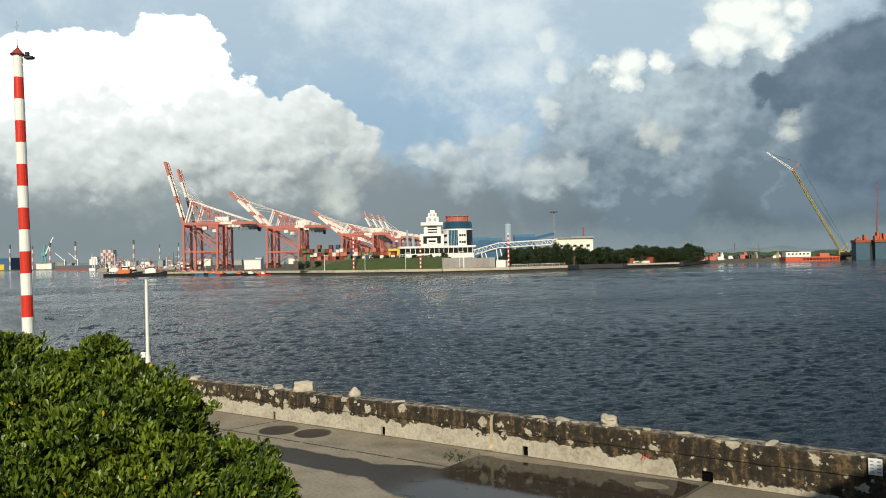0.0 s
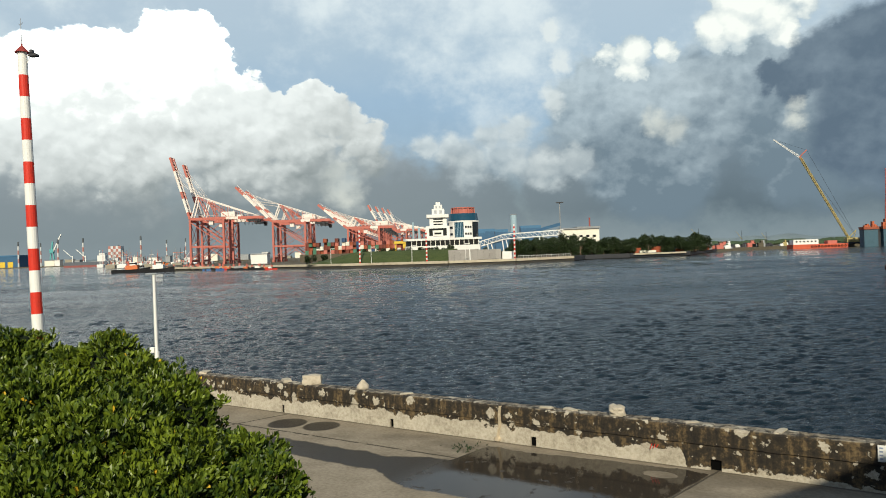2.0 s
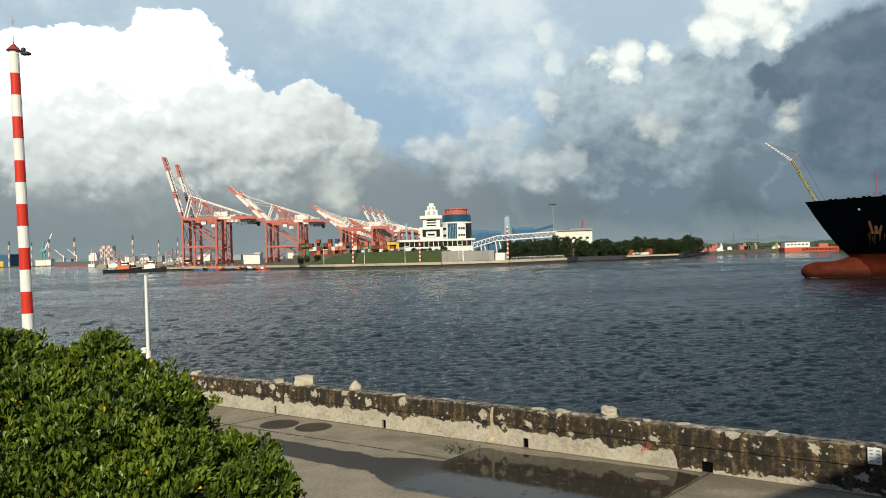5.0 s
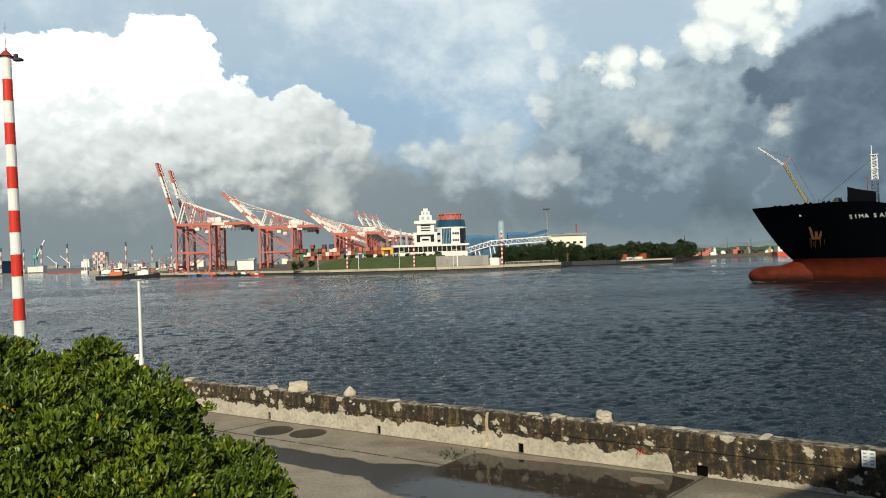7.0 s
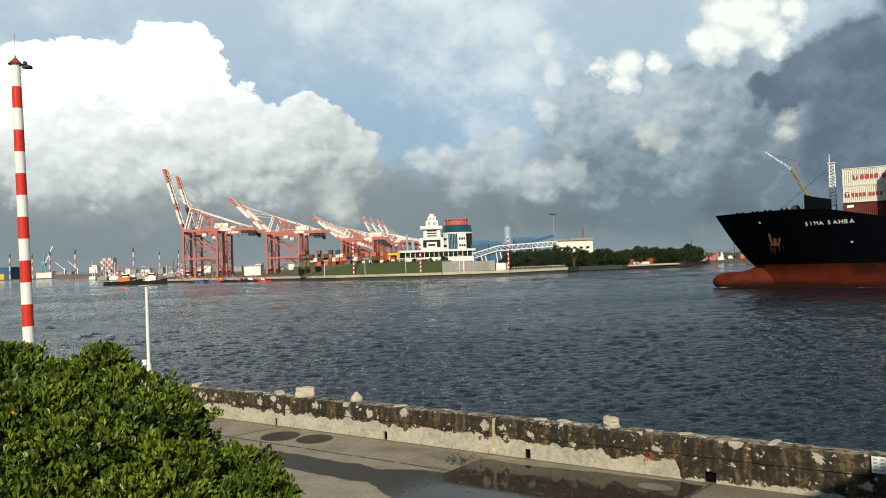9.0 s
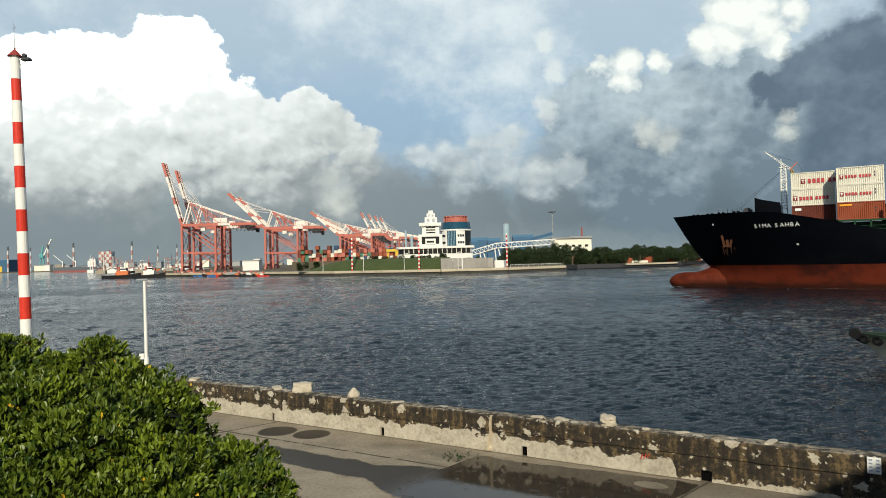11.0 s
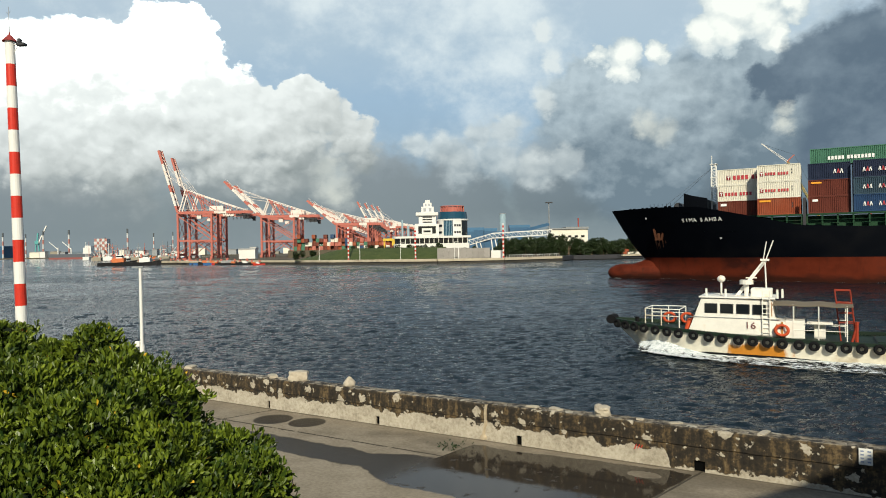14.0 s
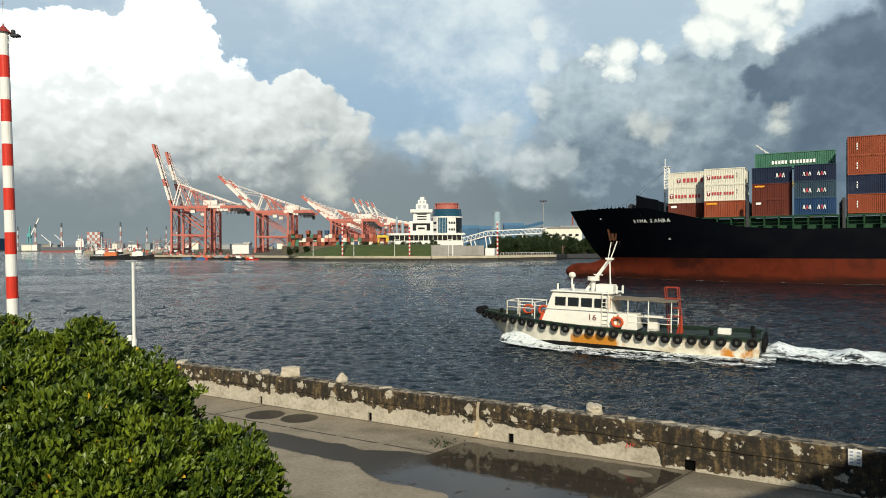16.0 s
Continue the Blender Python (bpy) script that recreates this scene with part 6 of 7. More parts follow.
    for y in (0, gy):
        bm = B(); beam(bm, (gx, y, H * 0.95), (gx * 0.5, y, H * 0.68), 0.35, 0.35); beam(bm, (0, y, H * 0.42), (gx * 0.5, y, H * 0.68), 0.35, 0.35); part("brace", bm, CRANE_RED, t)
    bm = B()
    for i in range(10):
        z0, z1 = 3 + (H - 5) * i / 10, 3 + (H - 5) * (i + 1) / 10
        a, b = (gx + 1.2, gx + 3.4) if i % 2 else (gx + 3.4, gx + 1.2)
        beam(bm, (a, 1, z0), (b, 1, z1), 0.3, 0.3)
    beam(bm, (gx + 3.6, 1, 2), (gx + 3.6, 1, H), 0.25, 0.25)
    part("stair_tower", bm, CRANE_RED, t)
    bm = B()
    for i in range(13):
        x = -1 + (back - 1) * i / 12
        rod(bm, (x, yc[0] - 1.4, H + 2), (x, yc[0] - 1.4, H + 3.3), 0.10, n=4)
    rod(bm, (-1, yc[0] - 1.4, H + 3.3), (back - 2, yc[0] - 1.4, H + 3.3), 0.10, n=4)
    part("handrail", bm, CRANE_WHITE, t)
    for i in range(6):
        x = back - 3 - i * 3.2
        bm = B(); rod(bm, (x, yc[0], H), (x - 0.8, yc[0], H - 2.8), 0.14, n=4); rod(bm, (x - 0.8, yc[0], H - 2.8), (x - 1.6, yc[0], H), 0.14, n=4); part("cable_loop", bm, DARK, t)
    for k2 in (0.12, 0.38, 0.62, 0.86):
        x = apex[0] + (back * 0.92 - apex[0]) * k2
        z = apex[2] + (H + 2.5 - apex[2]) * k2
        bm = B(); beam(bm, (x, yc[0], z), (x, yc[1], z), 0.35, 0.35); beam(bm, (x, yc[0], z), (x - 4, yc[1], H + 2), 0.25, 0.25); part("stay_tie", bm, CRANE_WHITE, t)
    bm = B(); box(bm, (14, gy / 2, H - 2.2), (3.5, 3, 3)); part("operator_cab", bm, CRANE_WHITE, t)
    bm = B(); box(bm, (back - 7, gy / 2, H - 1.2), (10, 5, 1.6)); box(bm, (back - 3, gy / 2, H - 2.8), (2, 3, 2)); part("trolley", bm, DARK, t)
    return t


def place_cranes():
    g = "container cranes along the far quay"
    a = crane("red and white gantry crane with its boom raised steeply", 74, 51, 35.1, 55, 19, g)
    a.matrix_world = pose(-200.5, 540, BANK_Z)
    copy_thing(a, pose(-207.5, 585, BANK_Z))
    b = crane("red and white gantry crane with its boom raised at an angle", 45, 41, 32.1, 45, 15, g)
    b.matrix_world = pose(-141, 560, BANK_Z)
    copy_thing(b, pose(-144.6, 600, BANK_Z))
    c = crane("red gantry crane with boom half raised in the crane row", 41, 31, 25.6, 38, 10, g)
    for i, (x, y) in enumerate(((-83.5, 580), (-85.2, 616), (-86.5, 652), (-87.5, 690), (-89.5, 740))):
        if i == 0:
            c.matrix_world = pose(x, y, BANK_Z)
        else:
            copy_thing(c, pose(x, y, BANK_Z))
    d = crane("distant red and white gantry crane with its boom up", 62, 34, 29.6, 40, 12, g)
    for i, x in enumerate((-74, -68.7, -63.7, -59.4)):
        if i == 0:
            d.matrix_world = pose(x, 800, BANK_Z)
        else:
            copy_thing(d, pose(x, 800 + i * 30, BANK_Z))


def build_port_office():
    """White stepped tower on a broad podium, and the round office tower behind it."""
    t = thing("port_building", "white stepped tower building on a curved podium", "building", m=pose(-4.7, 345, BANK_Z))
    bm = B()
    pod = [(-16.8, 3)] + [(-16.8 + 3 - 3 * math.cos(a), -9 + 6 - 6 * math.sin(a)) for a in [i * 0.314 for i in range(6)]] + [(20, -9), (21, 6), (-16, 8)]
    prism(bm, pod, 0, 7.0)
    part("podium", bm, WHITE_WALL, t, "white rendered podium")
    bm = B(); prism(bm, [(x * 1.04, y * 1.06 - 0.4) for x, y in pod], 9.6, 10.6)
    part("podium_roof", bm, WHITE_WALL, t)
    bm = B(); prism(bm, [(x * 0.97, y * 0.97) for x, y in pod], 7.0, 9.6)
    part("glazed_floor", bm, PANE, t, "dark glazed storey")
    for i in range(15):
        bm = B(); box(bm, (-13 + i * 2.3, -9.1, 8.3), (0.25, 0.4, 2.6)); part("mullion", bm, WHITE_WALL, t)
    levels = [(-6.1, 5.6, 10.6, 16.5), (-4.2, 4.2, 16.5, 20.6), (-5.6, 5.2, 20.6, 22.2), (-2.9, 3.2, 22.2, 25.0), (-1.9, 2.2, 25.0, 27.0), (-1.0, 1.3, 27.0, 28.4)]
    for x0, x1, z0, z1 in levels:
        bm = B(); box(bm, ((x0 + x1) / 2, -2, (z0 + z1) / 2), (x1 - x0, (x1 - x0) * 0.9, z1 - z0)); bevel(bm, 0.1)
        lv = part("storey", bm, WHITE_WALL, t)
    f = -2 - 11.7 * 0.45 - 0.05
    bm = B(); box(bm, (-0.2, f, 13.6), (8.5, 0.2, 3.6)); part("window", bm, PANE, t)
    bm = B(); box(bm, (-0.2, f - 0.2, 13.0), (5.0, 0.5, 2.8)); part("balcony", bm, WHITE_WALL, t)
    bm = B(); box(bm, (-0.2, f - 0.5, 12.9), (3.4, 0.1, 0.9)); part("window", bm, PANE, t)
    for z in (17.4, 18.7, 19.9):
        bm = B(); box(bm, (0, -2 - 8.4 * 0.45 - 0.06, z), (4.6, 0.2, 0.55)); part("window", bm, PANE, t)
    # upper openings are flat panels, their grey colour standing in for shade
    for x0 in (-1.2, 1.4):
        bm = B(); box(bm, (x0, -2 - 6.1 * 0.45 - 0.05, 23.5), (1.3, 0.2, 1.6)); part("window", bm, surface("shaded_grey_panel", (0.35, 0.36, 0.38), 0.6), t)
    for x0 in (-0.7, 1.0):
        bm = B(); box(bm, (x0, -2 - 4.1 * 0.45 - 0.05, 25.9), (0.8, 0.2, 1.1)); part("window", bm, surface("shaded_grey_panel", (0.35, 0.36, 0.38), 0.6), t)

    r = thing("round_office_tower", "round office tower with white panels, blue glass and red crown", "building", m=pose(7.9, 357, BANK_Z))
    R = 7.7
    def arc(bm, a0, a1, r0, z0, z1, n=10):
        pts = [(r0 * math.sin(radians(a0 + (a1 - a0) * i / n)), -r0 * math.cos(radians(a0 + (a1 - a0) * i / n))) for i in range(n + 1)]
        inner = [(x * 0.96, y * 0.96) for x, y in pts[::-1]]
        prism(bm, pts + inner, z0, z1)
    bm = B(); rod(bm, (0, 0, 0), (0, 0, 22), R * 0.95, R * 0.95, 40); part("core", bm, DARK, r)
    for a0, a1, mt, nm in ((-90, -66, PANE, "dark_glazing"), (-66, -36, WHITE_WALL, "white_panel"), (-36, 0, BLUE_GLASS, "blue_glazing"), (0, 34, WHITE_WALL, "white_panel"), (34, 90, PANE, "dark_glazing")):
        bm = B(); arc(bm, a0, a1, R + (0.25 if mt is WHITE_WALL else 0), 5, 18.6)
        part(nm, bm, mt, r)
    for ac in (-58, -52, -46, 8, 17, 26):
        for z in (9.2, 12.6, 16.0):
            bm = B(); arc(bm, ac - 3.2, ac + 3.2, R + 0.45, z - 0.55, z + 0.55, 3)
            part("window", bm, PANE, r)
    for ac in (-30, -24, -18, -12, -6):
        bm = B(); arc(bm, ac - 0.5, ac + 0.5, R + 0.15, 5, 18.6, 2); part("mullion", bm, surface("pale_blue_frame", (0.3, 0.42, 0.5), 0.4), r)
    bm = B(); rod(bm, (0, 0, 18.6), (0, 0, 19.3), R + 0.5, R + 0.5, 40); part("cornice", bm, WHITE_WALL, r)
    bm = B(); rod(bm, (0, 0, 19.3), (0, 0, 23.0), R + 0.1, R - 0.4, 40); part("glass_storey", bm, BLUE_GLASS, r, "dark blue glazed storey")
    bm = B(); rod(bm, (0, 0, 23.0), (0, 0, 25.6), R - 2.2, R - 2.2, 32); part("crown", bm, CRANE_RED, r, "orange-red roof drum")
    for i in range(14):
        a = i * 0.449
        bm = B(); beam(bm, ((R - 1.6) * math.sin(a), -(R - 1.6) * math.cos(a), 23), ((R - 1.9) * math.sin(a), -(R - 1.9) * math.cos(a), 25.9), 0.35, 0.5)
        part("fin", bm, CRANE_RED, r)
    bm = B(); torus(bm, (0, 0, 25.9), R - 1.9, 0.3, "Z", 30, 6); part("crown_ring", bm, CRANE_RED, r)


def far_tree(x, y, z, h, w, seed, mesh_bank):
    t = thing("tree", "dark green dense bushy tree on the far bank", "tree", "trees on the far bank", m=pose(x, y, z, 0, 0, seed * 53 % 360))
    me, tm = mesh_bank[seed % len(mesh_bank)]
    c = new("crown", me); c.parent = t; c.scale = (w / 8, w / 8, h / 8)
    k = new("trunk", tm); k.parent = t; k.scale = (w / 8, w / 8, h / 8)


def build_trees():
    bank = []
    for s in range(5):
        rng = random.Random(40 + s)
        bm = B()
        rod(bm, (0, 0, 0), (0.1, 0, 3.2), 0.28, 0.2, 7)
        heads = []
        for i in range(9):
            a, r = rng.uniform(0, 6.28), rng.uniform(0.8, 3.2)
            p = Vector((r * math.cos(a), r * math.sin(a), rng.uniform(2.0, 6.6) - r * 0.35))
            rod(bm, (0.1, 0, 2.0), p, 0.12, 0.04, 5)
            heads.append((p, rng.uniform(1.0, 1.9)))
        tm = bpy.data.meshes.new("trunk"); bm.to_mesh(tm); bm.free(); tm.materials.append(BARK)
        pts = []
        for p, r in heads:
            for _ in range(110):
                d = Vector((rng.gauss(0, 1), rng.gauss(0, 1), rng.gauss(0.2, 1))).normalized()
                pts.append((p + d * r * rng.uniform(0.55, 1.05), d))
        me = leaf_mesh("crown", pts, 0.46, s, per=5)
        me.materials.append(TREE_LEAF)
        bank.append((me, tm))
    rng = random.Random(9)
    n = 0
    # the long wood along the right part of the bank
    for i in range(95):
        f = rng.random()
        x = 33 + 95 * f
        y = 326 + 18 * f + rng.uniform(4, 60)
        h = 8.6 - 0.9 * f + 0.9 * math.sin(f * 9) + rng.uniform(-1.4, 1.4)
        far_tree(x, y, BANK_Z, h * (1.0 + (y - 330) / 900), rng.uniform(7, 11), n, bank); n += 1
    for x, h in ((54, 11.8), (59, 12.2), (48, 10.4), (64, 11), (126, 10), (131, 9), (70, 10), (76, 10), (82, 10.5), (42, 8.5)):
        far_tree(x, 336 + abs(x - 56) * 0.3, BANK_Z, h, 10, n, bank); n += 1
    # shrubs before the podium
    for x in range(-42, 32, 3):
        far_tree(x + rng.uniform(-1, 1), 326 + rng.uniform(-2, 4), BANK_Z + (2.4 if x < 3 else 0), (3.6 if x < -18 else 4.6) + rng.uniform(-0.8, 1.6), rng.uniform(4, 6), n, bank); n += 1
    for x in (-55, -50, -46, -70, -64, -38, -34):
        far_tree(x, 345 + rng.uniform(0, 12), BANK_Z, rng.uniform(4, 6), 7, n, bank); n += 1


def banded_pole(x, y, h, r, bands, label):
    t = thing("channel_marker_pole", label, "pole", "banded marker poles", m=pose(x, y, BANK_Z))
    for i in range(bands):
        bm = B(); rod(bm, (0, 0, h * i / bands), (0, 0, h * (i + 1) / bands), r, r, 8)
        part("band", bm, RED if i % 2 == 0 else WHITE, t)


def build_bank_things():
    for x, y, h in ((-38.9, 304, 14.5), (-9.2, 290, 13), (27.5, 290, 14.5)):
        banded_pole(x, y, h, 0.33, 16, "slender red and white banded marker pole")
    for x, y in ((-53, 312), (-33.5, 300), (-15.5, 292), (7, 286.5)):
        t = thing("street_lamp", "slim grey street lamp on the far quay", "lamp post", "lamps on the far quay", m=pose(x, y, BANK_Z))
        bm = B(); rod(bm, (0, 0, 0), (0, 0, 7), 0.12, 0.08); part("pole", bm, WHITE, t)
        bm = B(); box(bm, (0.8, 0, 7.0), (2.0, 0.3, 0.18)); part("lamp_head", bm, WHITE, t)
    # grey fence of concrete panels
    t = thing("panel_fence", "grey concrete panel fence on the quay", "fence", m=pose(-0.2, 297, BANK_Z))
    for i in range(9):
        bm = B(); box(bm, (1.3 + i * 2.5, 0.5 * i * 0.0, 2.3), (2.46, 0.3, 4.6 if i < 5 else 4.2)); part("panel", bm, surface("fence_grey", (0.30, 0.28, 0.26), 0.85, vary=0.2, grain=1, random_hue=0.15), t)
    bm = B(); box(bm, (9.2, -0.3, 2.3), (0.4, 0.3, 4.9)); part("post", bm, WHITE, t)
    t = thing("gate_wall", "pale low wall beside the fence", "wall", m=pose(23.5, 300, BANK_Z))
    bm = B(); box(bm, (2, 0, 1.6), (5, 0.5, 3.2)); part("wall", bm, WHITE_WALL, t)
    bm = B(); box(bm, (0.2, -0.4, 1.6), (0.8, 0.8, 3.6)); part("pier", bm, WHITE_WALL, t)
    # low rail along the quay
    t = thing("quay_rail", "low white rail along the far quay", "railing", m=pose(0, 0, BANK_Z))
    for i in range(22):
        x = 29 + i * 1.2
        bm = B(); rod(bm, (x, 290 + (x - 27) * 0.74, 0), (x, 290 + (x - 27) * 0.74, 1.2), 0.08, n=5); part("post", bm, WHITE, t)
    bm = B(); rod(bm, (29, 291.5, 1.2), (54, 310, 1.2), 0.07, n=5); part("rail", bm, WHITE, t)
    # sloping white conveyor gallery
    t = thing("conveyor_gallery", "long sloping white lattice conveyor gallery", "conveyor", m=pose(0, 375, BANK_Z))
    A, M, E = Vector((15, 0, 8.2)), Vector((30, 0, 12.2)), Vector((62, 0, 13.6))
    for a, b, n in ((A, M, 7), (M, E, 12)):
        for dz in (0, -2.6):
            for y in (-1.5, 1.5):
                bm = B(); beam(bm, a + Vector((0, y, dz)), b + Vector((0, y, dz)), 0.35, 0.45); part("chord", bm, WHITE, t)
        for i in range(n):
            p, q = a.lerp(b, i / n), a.lerp(b, (i + 1) / n)
            bm = B(); beam(bm, p + Vector((0, -1.5, 0)), q + Vector((0, -1.5, -2.6)), 0.22, 0.22); part("diagonal", bm, WHITE, t)
            bm = B(); beam(bm, p + Vector((0, -1.5, 0)), p + Vector((0, -1.5, -2.6)), 0.22, 0.22); part("upright", bm, WHITE, t)
    for x, z in ((22, 7), (30, 9), (40, 9.6), (50, 10)):
        bm = B(); beam(bm, (x, -1.5, 0), (x - 1, -1.5, z), 0.5, 0.5); beam(bm, (x + 3, -1.5, 0), (x + 1, -1.5, z), 0.5, 0.5); part("trestle", bm, WHITE, t)
    bm = B(); beam(bm, (20, 2, 7), (62, 12, 17), 2.2, 1.6); part("blue_gallery", bm, surface("blue_cladding", (0.045, 0.11, 0.20), 0.6), t)
    # white hall with low roof
    t = thing("white_hall", "white flat-roofed industrial hall behind the trees", "building", m=pose(86, 460, BANK_Z))
    bm = B(); prism(bm, [(-11.5, -6), (12.5, -6), (12.5, 12), (-11.5, 12)], 0, 15.8); part("wall", bm, surface("cream_wall", (0.72, 0.68, 0.58), 0.8, vary=0.1, grain=0.6), t)
    bm = B(); prism(bm, [(-12.5, -7), (-2, -7), (-2, 12), (-12.5, 12)], 15.8, 16.6); prism(bm, [(-2, -7), (13, -7), (13, 12), (-2, 12)], 15.8, 17.2); part("roof", bm, surface("grey_roof", (0.25, 0.26, 0.27), 0.8), t)
    bm = B(); rod(bm, (7.6, 0, 15.8), (7.6, 0, 23.2), 0.5, 0.5, 8); part("chimney", bm, surface("dull_red", (0.30, 0.07, 0.06), 0.7), t)
    for i in range(5):
        bm = B(); box(bm, (-8 + i * 4.3, -6.05, 11), (2.2, 0.2, 1.4)); part("window", bm, PANE, t)
    # blue sheds and silo
    for x, w, h, d in ((30, 12, 20.5, 540), (42, 10, 20, 548), (50, 6, 17.5, 552), (66, 16, 22.5, 556), (24, 7, 19, 530)):
        t = thing("blue_shed", "blue corrugated industrial shed", "building", "blue industrial sheds", m=pose(x, d, BANK_Z))
        bm = B(); prism(bm, [(-w / 2, 0), (w / 2, 0), (w / 2, 10), (-w / 2, 10)], 0, h - 2); part("wall", bm, surface("blue_cladding", (0.045, 0.11, 0.20), 0.6), t)
        bm = B(); prism(bm, [(-w / 2 - 0.4, 0), (0, 0), (w / 2 + 0.4, 0), (w / 2, 10), (-w / 2, 10)], h - 2, h); part("roof", bm, surface("blue_roof", (0.06, 0.15, 0.26), 0.5), t)
    t = thing("silo", "tall pale blue-grey cylindrical silo", "silo", m=pose(56.7, 600, BANK_Z))
    bm = B(); rod(bm, (0, 0, 0), (0, 0, 33.5), 3.0, 3.0, 20); part("shell", bm, surface("pale_silo", (0.30, 0.40, 0.46), 0.5, vary=0.1, grain=0.3), t)
    bm = B(); rod(bm, (0, 0, 33.5), (0, 0, 34.2), 3.2, 2.6, 20); part("cap", bm, GREY, t)
    for x, h, r in ((-25, 25, 1.2), (-30, 30, 0.9)):
        t = thing("stack", "slim pale steel stack", "chimney", m=pose(x, 600, BANK_Z))
        bm = B(); rod(bm, (0, 0, 0), (0, 0, h), r, r, 10); part("shaft", bm, surface("pale_silo", (0.42, 0.55, 0.62), 0.5), t)
    # tall floodlight mast
    t = thing("floodlight_mast", "tall slim floodlight mast with ring of lamps", "lamp post", m=pose(67.8, 420, BANK_Z))
    bm = B(); rod(bm, (0, 0, 0), (0, 0, 31), 0.55, 0.3, 8); part("pole", bm, GREY, t)
    bm = B(); box(bm, (0, 0, 31.2), (4.2, 3, 0.5)); part("lamp_ring", bm, DARK, t)
    # stacked boxes of the terminal
    rng = random.Random(21)
    cols = [PAINT["orange"], PAINT["brown"], CRANE_RED, PAINT["orange"], PAINT["blue"], PAINT["white"], PAINT["green"], PAINT["brown"]]
    for i in range(27):
        x = -96 + i * 2.5
        for j in range(rng.choice((2, 3, 3, 4, 4))):
            t = thing("stacked_container", "weathered shipping container stacked in the terminal", "container", "containers in the terminal", m=pose(x, 474 + rng.uniform(-2, 2), BANK_Z + 5 + j * 2.6))
            bm = B(); box(bm, (0, 0, 1.3), (2.42, 6, 2.6)); bevel(bm, 0.05); part("box", bm, rng.choice(cols), t)
    bm = B(); prism(bm, [(-100, 466), (-25, 466), (-25, 490), (-100, 490)], BANK_Z - 0.3, BANK_Z + 5)
    tagged(part("terminal_yard", bm, EARTH), "raised terminal yard", "ground", kind="structure")
    # yellow plant
    t = thing("yellow_gantry", "yellow yard machine beside the container stacks", "machine", m=pose(-30, 460, BANK_Z))
    bm = B(); box(bm, (0, 0, 11), (12, 3, 1.6)); box(bm, (-5, 0, 5.5), (1, 1, 11)); box(bm, (5, 0, 5.5), (1, 1, 11)); box(bm, (2, 0, 8.6), (4, 2.4, 3)); part("frame", bm, surface("machine_yellow", (0.62, 0.42, 0.05), 0.6), t)
    t = thing("white_store", "white low store building", "building", m=pose(-128, 470, BANK_Z))
    bm = B(); prism(bm, [(-6, 0), (5, 0), (5, 8), (-6, 8)], 0, 6.5); part("wall", bm, WHITE_WALL, t)
    bm = B(); prism(bm, [(-6.4, -0.5), (5.4, -0.5), (5.4, 8), (-6.4, 8)], 6.5, 7); part("roof", bm, GREY, t)


def work_boat(x, y, rz, L, hull, house, label, group="", tall=1.0):
    t = thing("tug", label, "boat", group, m=pose(x, y, 0, 0, 0, rz))
    bm = B()
    xs = [-L / 2, -L * 0.3, 0, L * 0.25, L * 0.4, L / 2]
    bs = [0.8, 1, 1, 0.9, 0.6, 0.02]
    for sg in (1, -1):
        grid(bm, [[(x0, sg * b * L * 0.14 * (0.7 + 0.3 * f), -0.5 + f * (2.3 + 1.2 * max(0, x0 / L * 2) ** 2)) for x0, b in zip(xs, bs)] for f in (0, 0.5, 1)])
    grid(bm, [[(x0, -b * L * 0.14, 1.6 + 1.2 * max(0, x0 / L * 2) ** 2), (x0, b * L * 0.14, 1.6 + 1.2 * max(0, x0 / L * 2) ** 2)] for x0, b in zip(xs, bs)])
    box(bm, (-L / 2, 0, 0.6), (0.2, L * 0.22, 2.4))
    part("hull", bm, hull, t)
    bm = B(); box(bm, (0.5, 0, 2.9), (L * 0.32, L * 0.17, 2.4)); bevel(bm, 0.1); part("deckhouse", bm, house, t)
    bm = B(); box(bm, (L * 0.05, 0, 4.9 * tall), (L * 0.16, L * 0.13, 2.0 * tall)); bevel(bm, 0.1); part("bridge", bm, WHITE, t)
    bm = B(); box(bm, (L * 0.05, 0, 5.1 * tall), (L * 0.165, L * 0.135, 0.7)); part("bridge_window", bm, PANE, t)
    bm = B(); rod(bm, (L * 0.0, 0, 5.5), (L * 0.0, 0, 10 * tall), 0.15); rod(bm, (0, -1.5, 8.4 * tall), (0, 1.5, 8.4 * tall), 0.1); part("mast", bm, CRANE_RED, t)
    bm = B(); rod(bm, (-L * 0.1, 0.8, 4), (-L * 0.1, 0.8, 6.4), 0.6, 0.5, 8); part("funnel", bm, CRANE_RED, t)
    low = Matrix.Diagonal((1, 1, min(1.0, L / 16), 1))
    for ob in t.children:
        ob.data.transform(low)
    return t


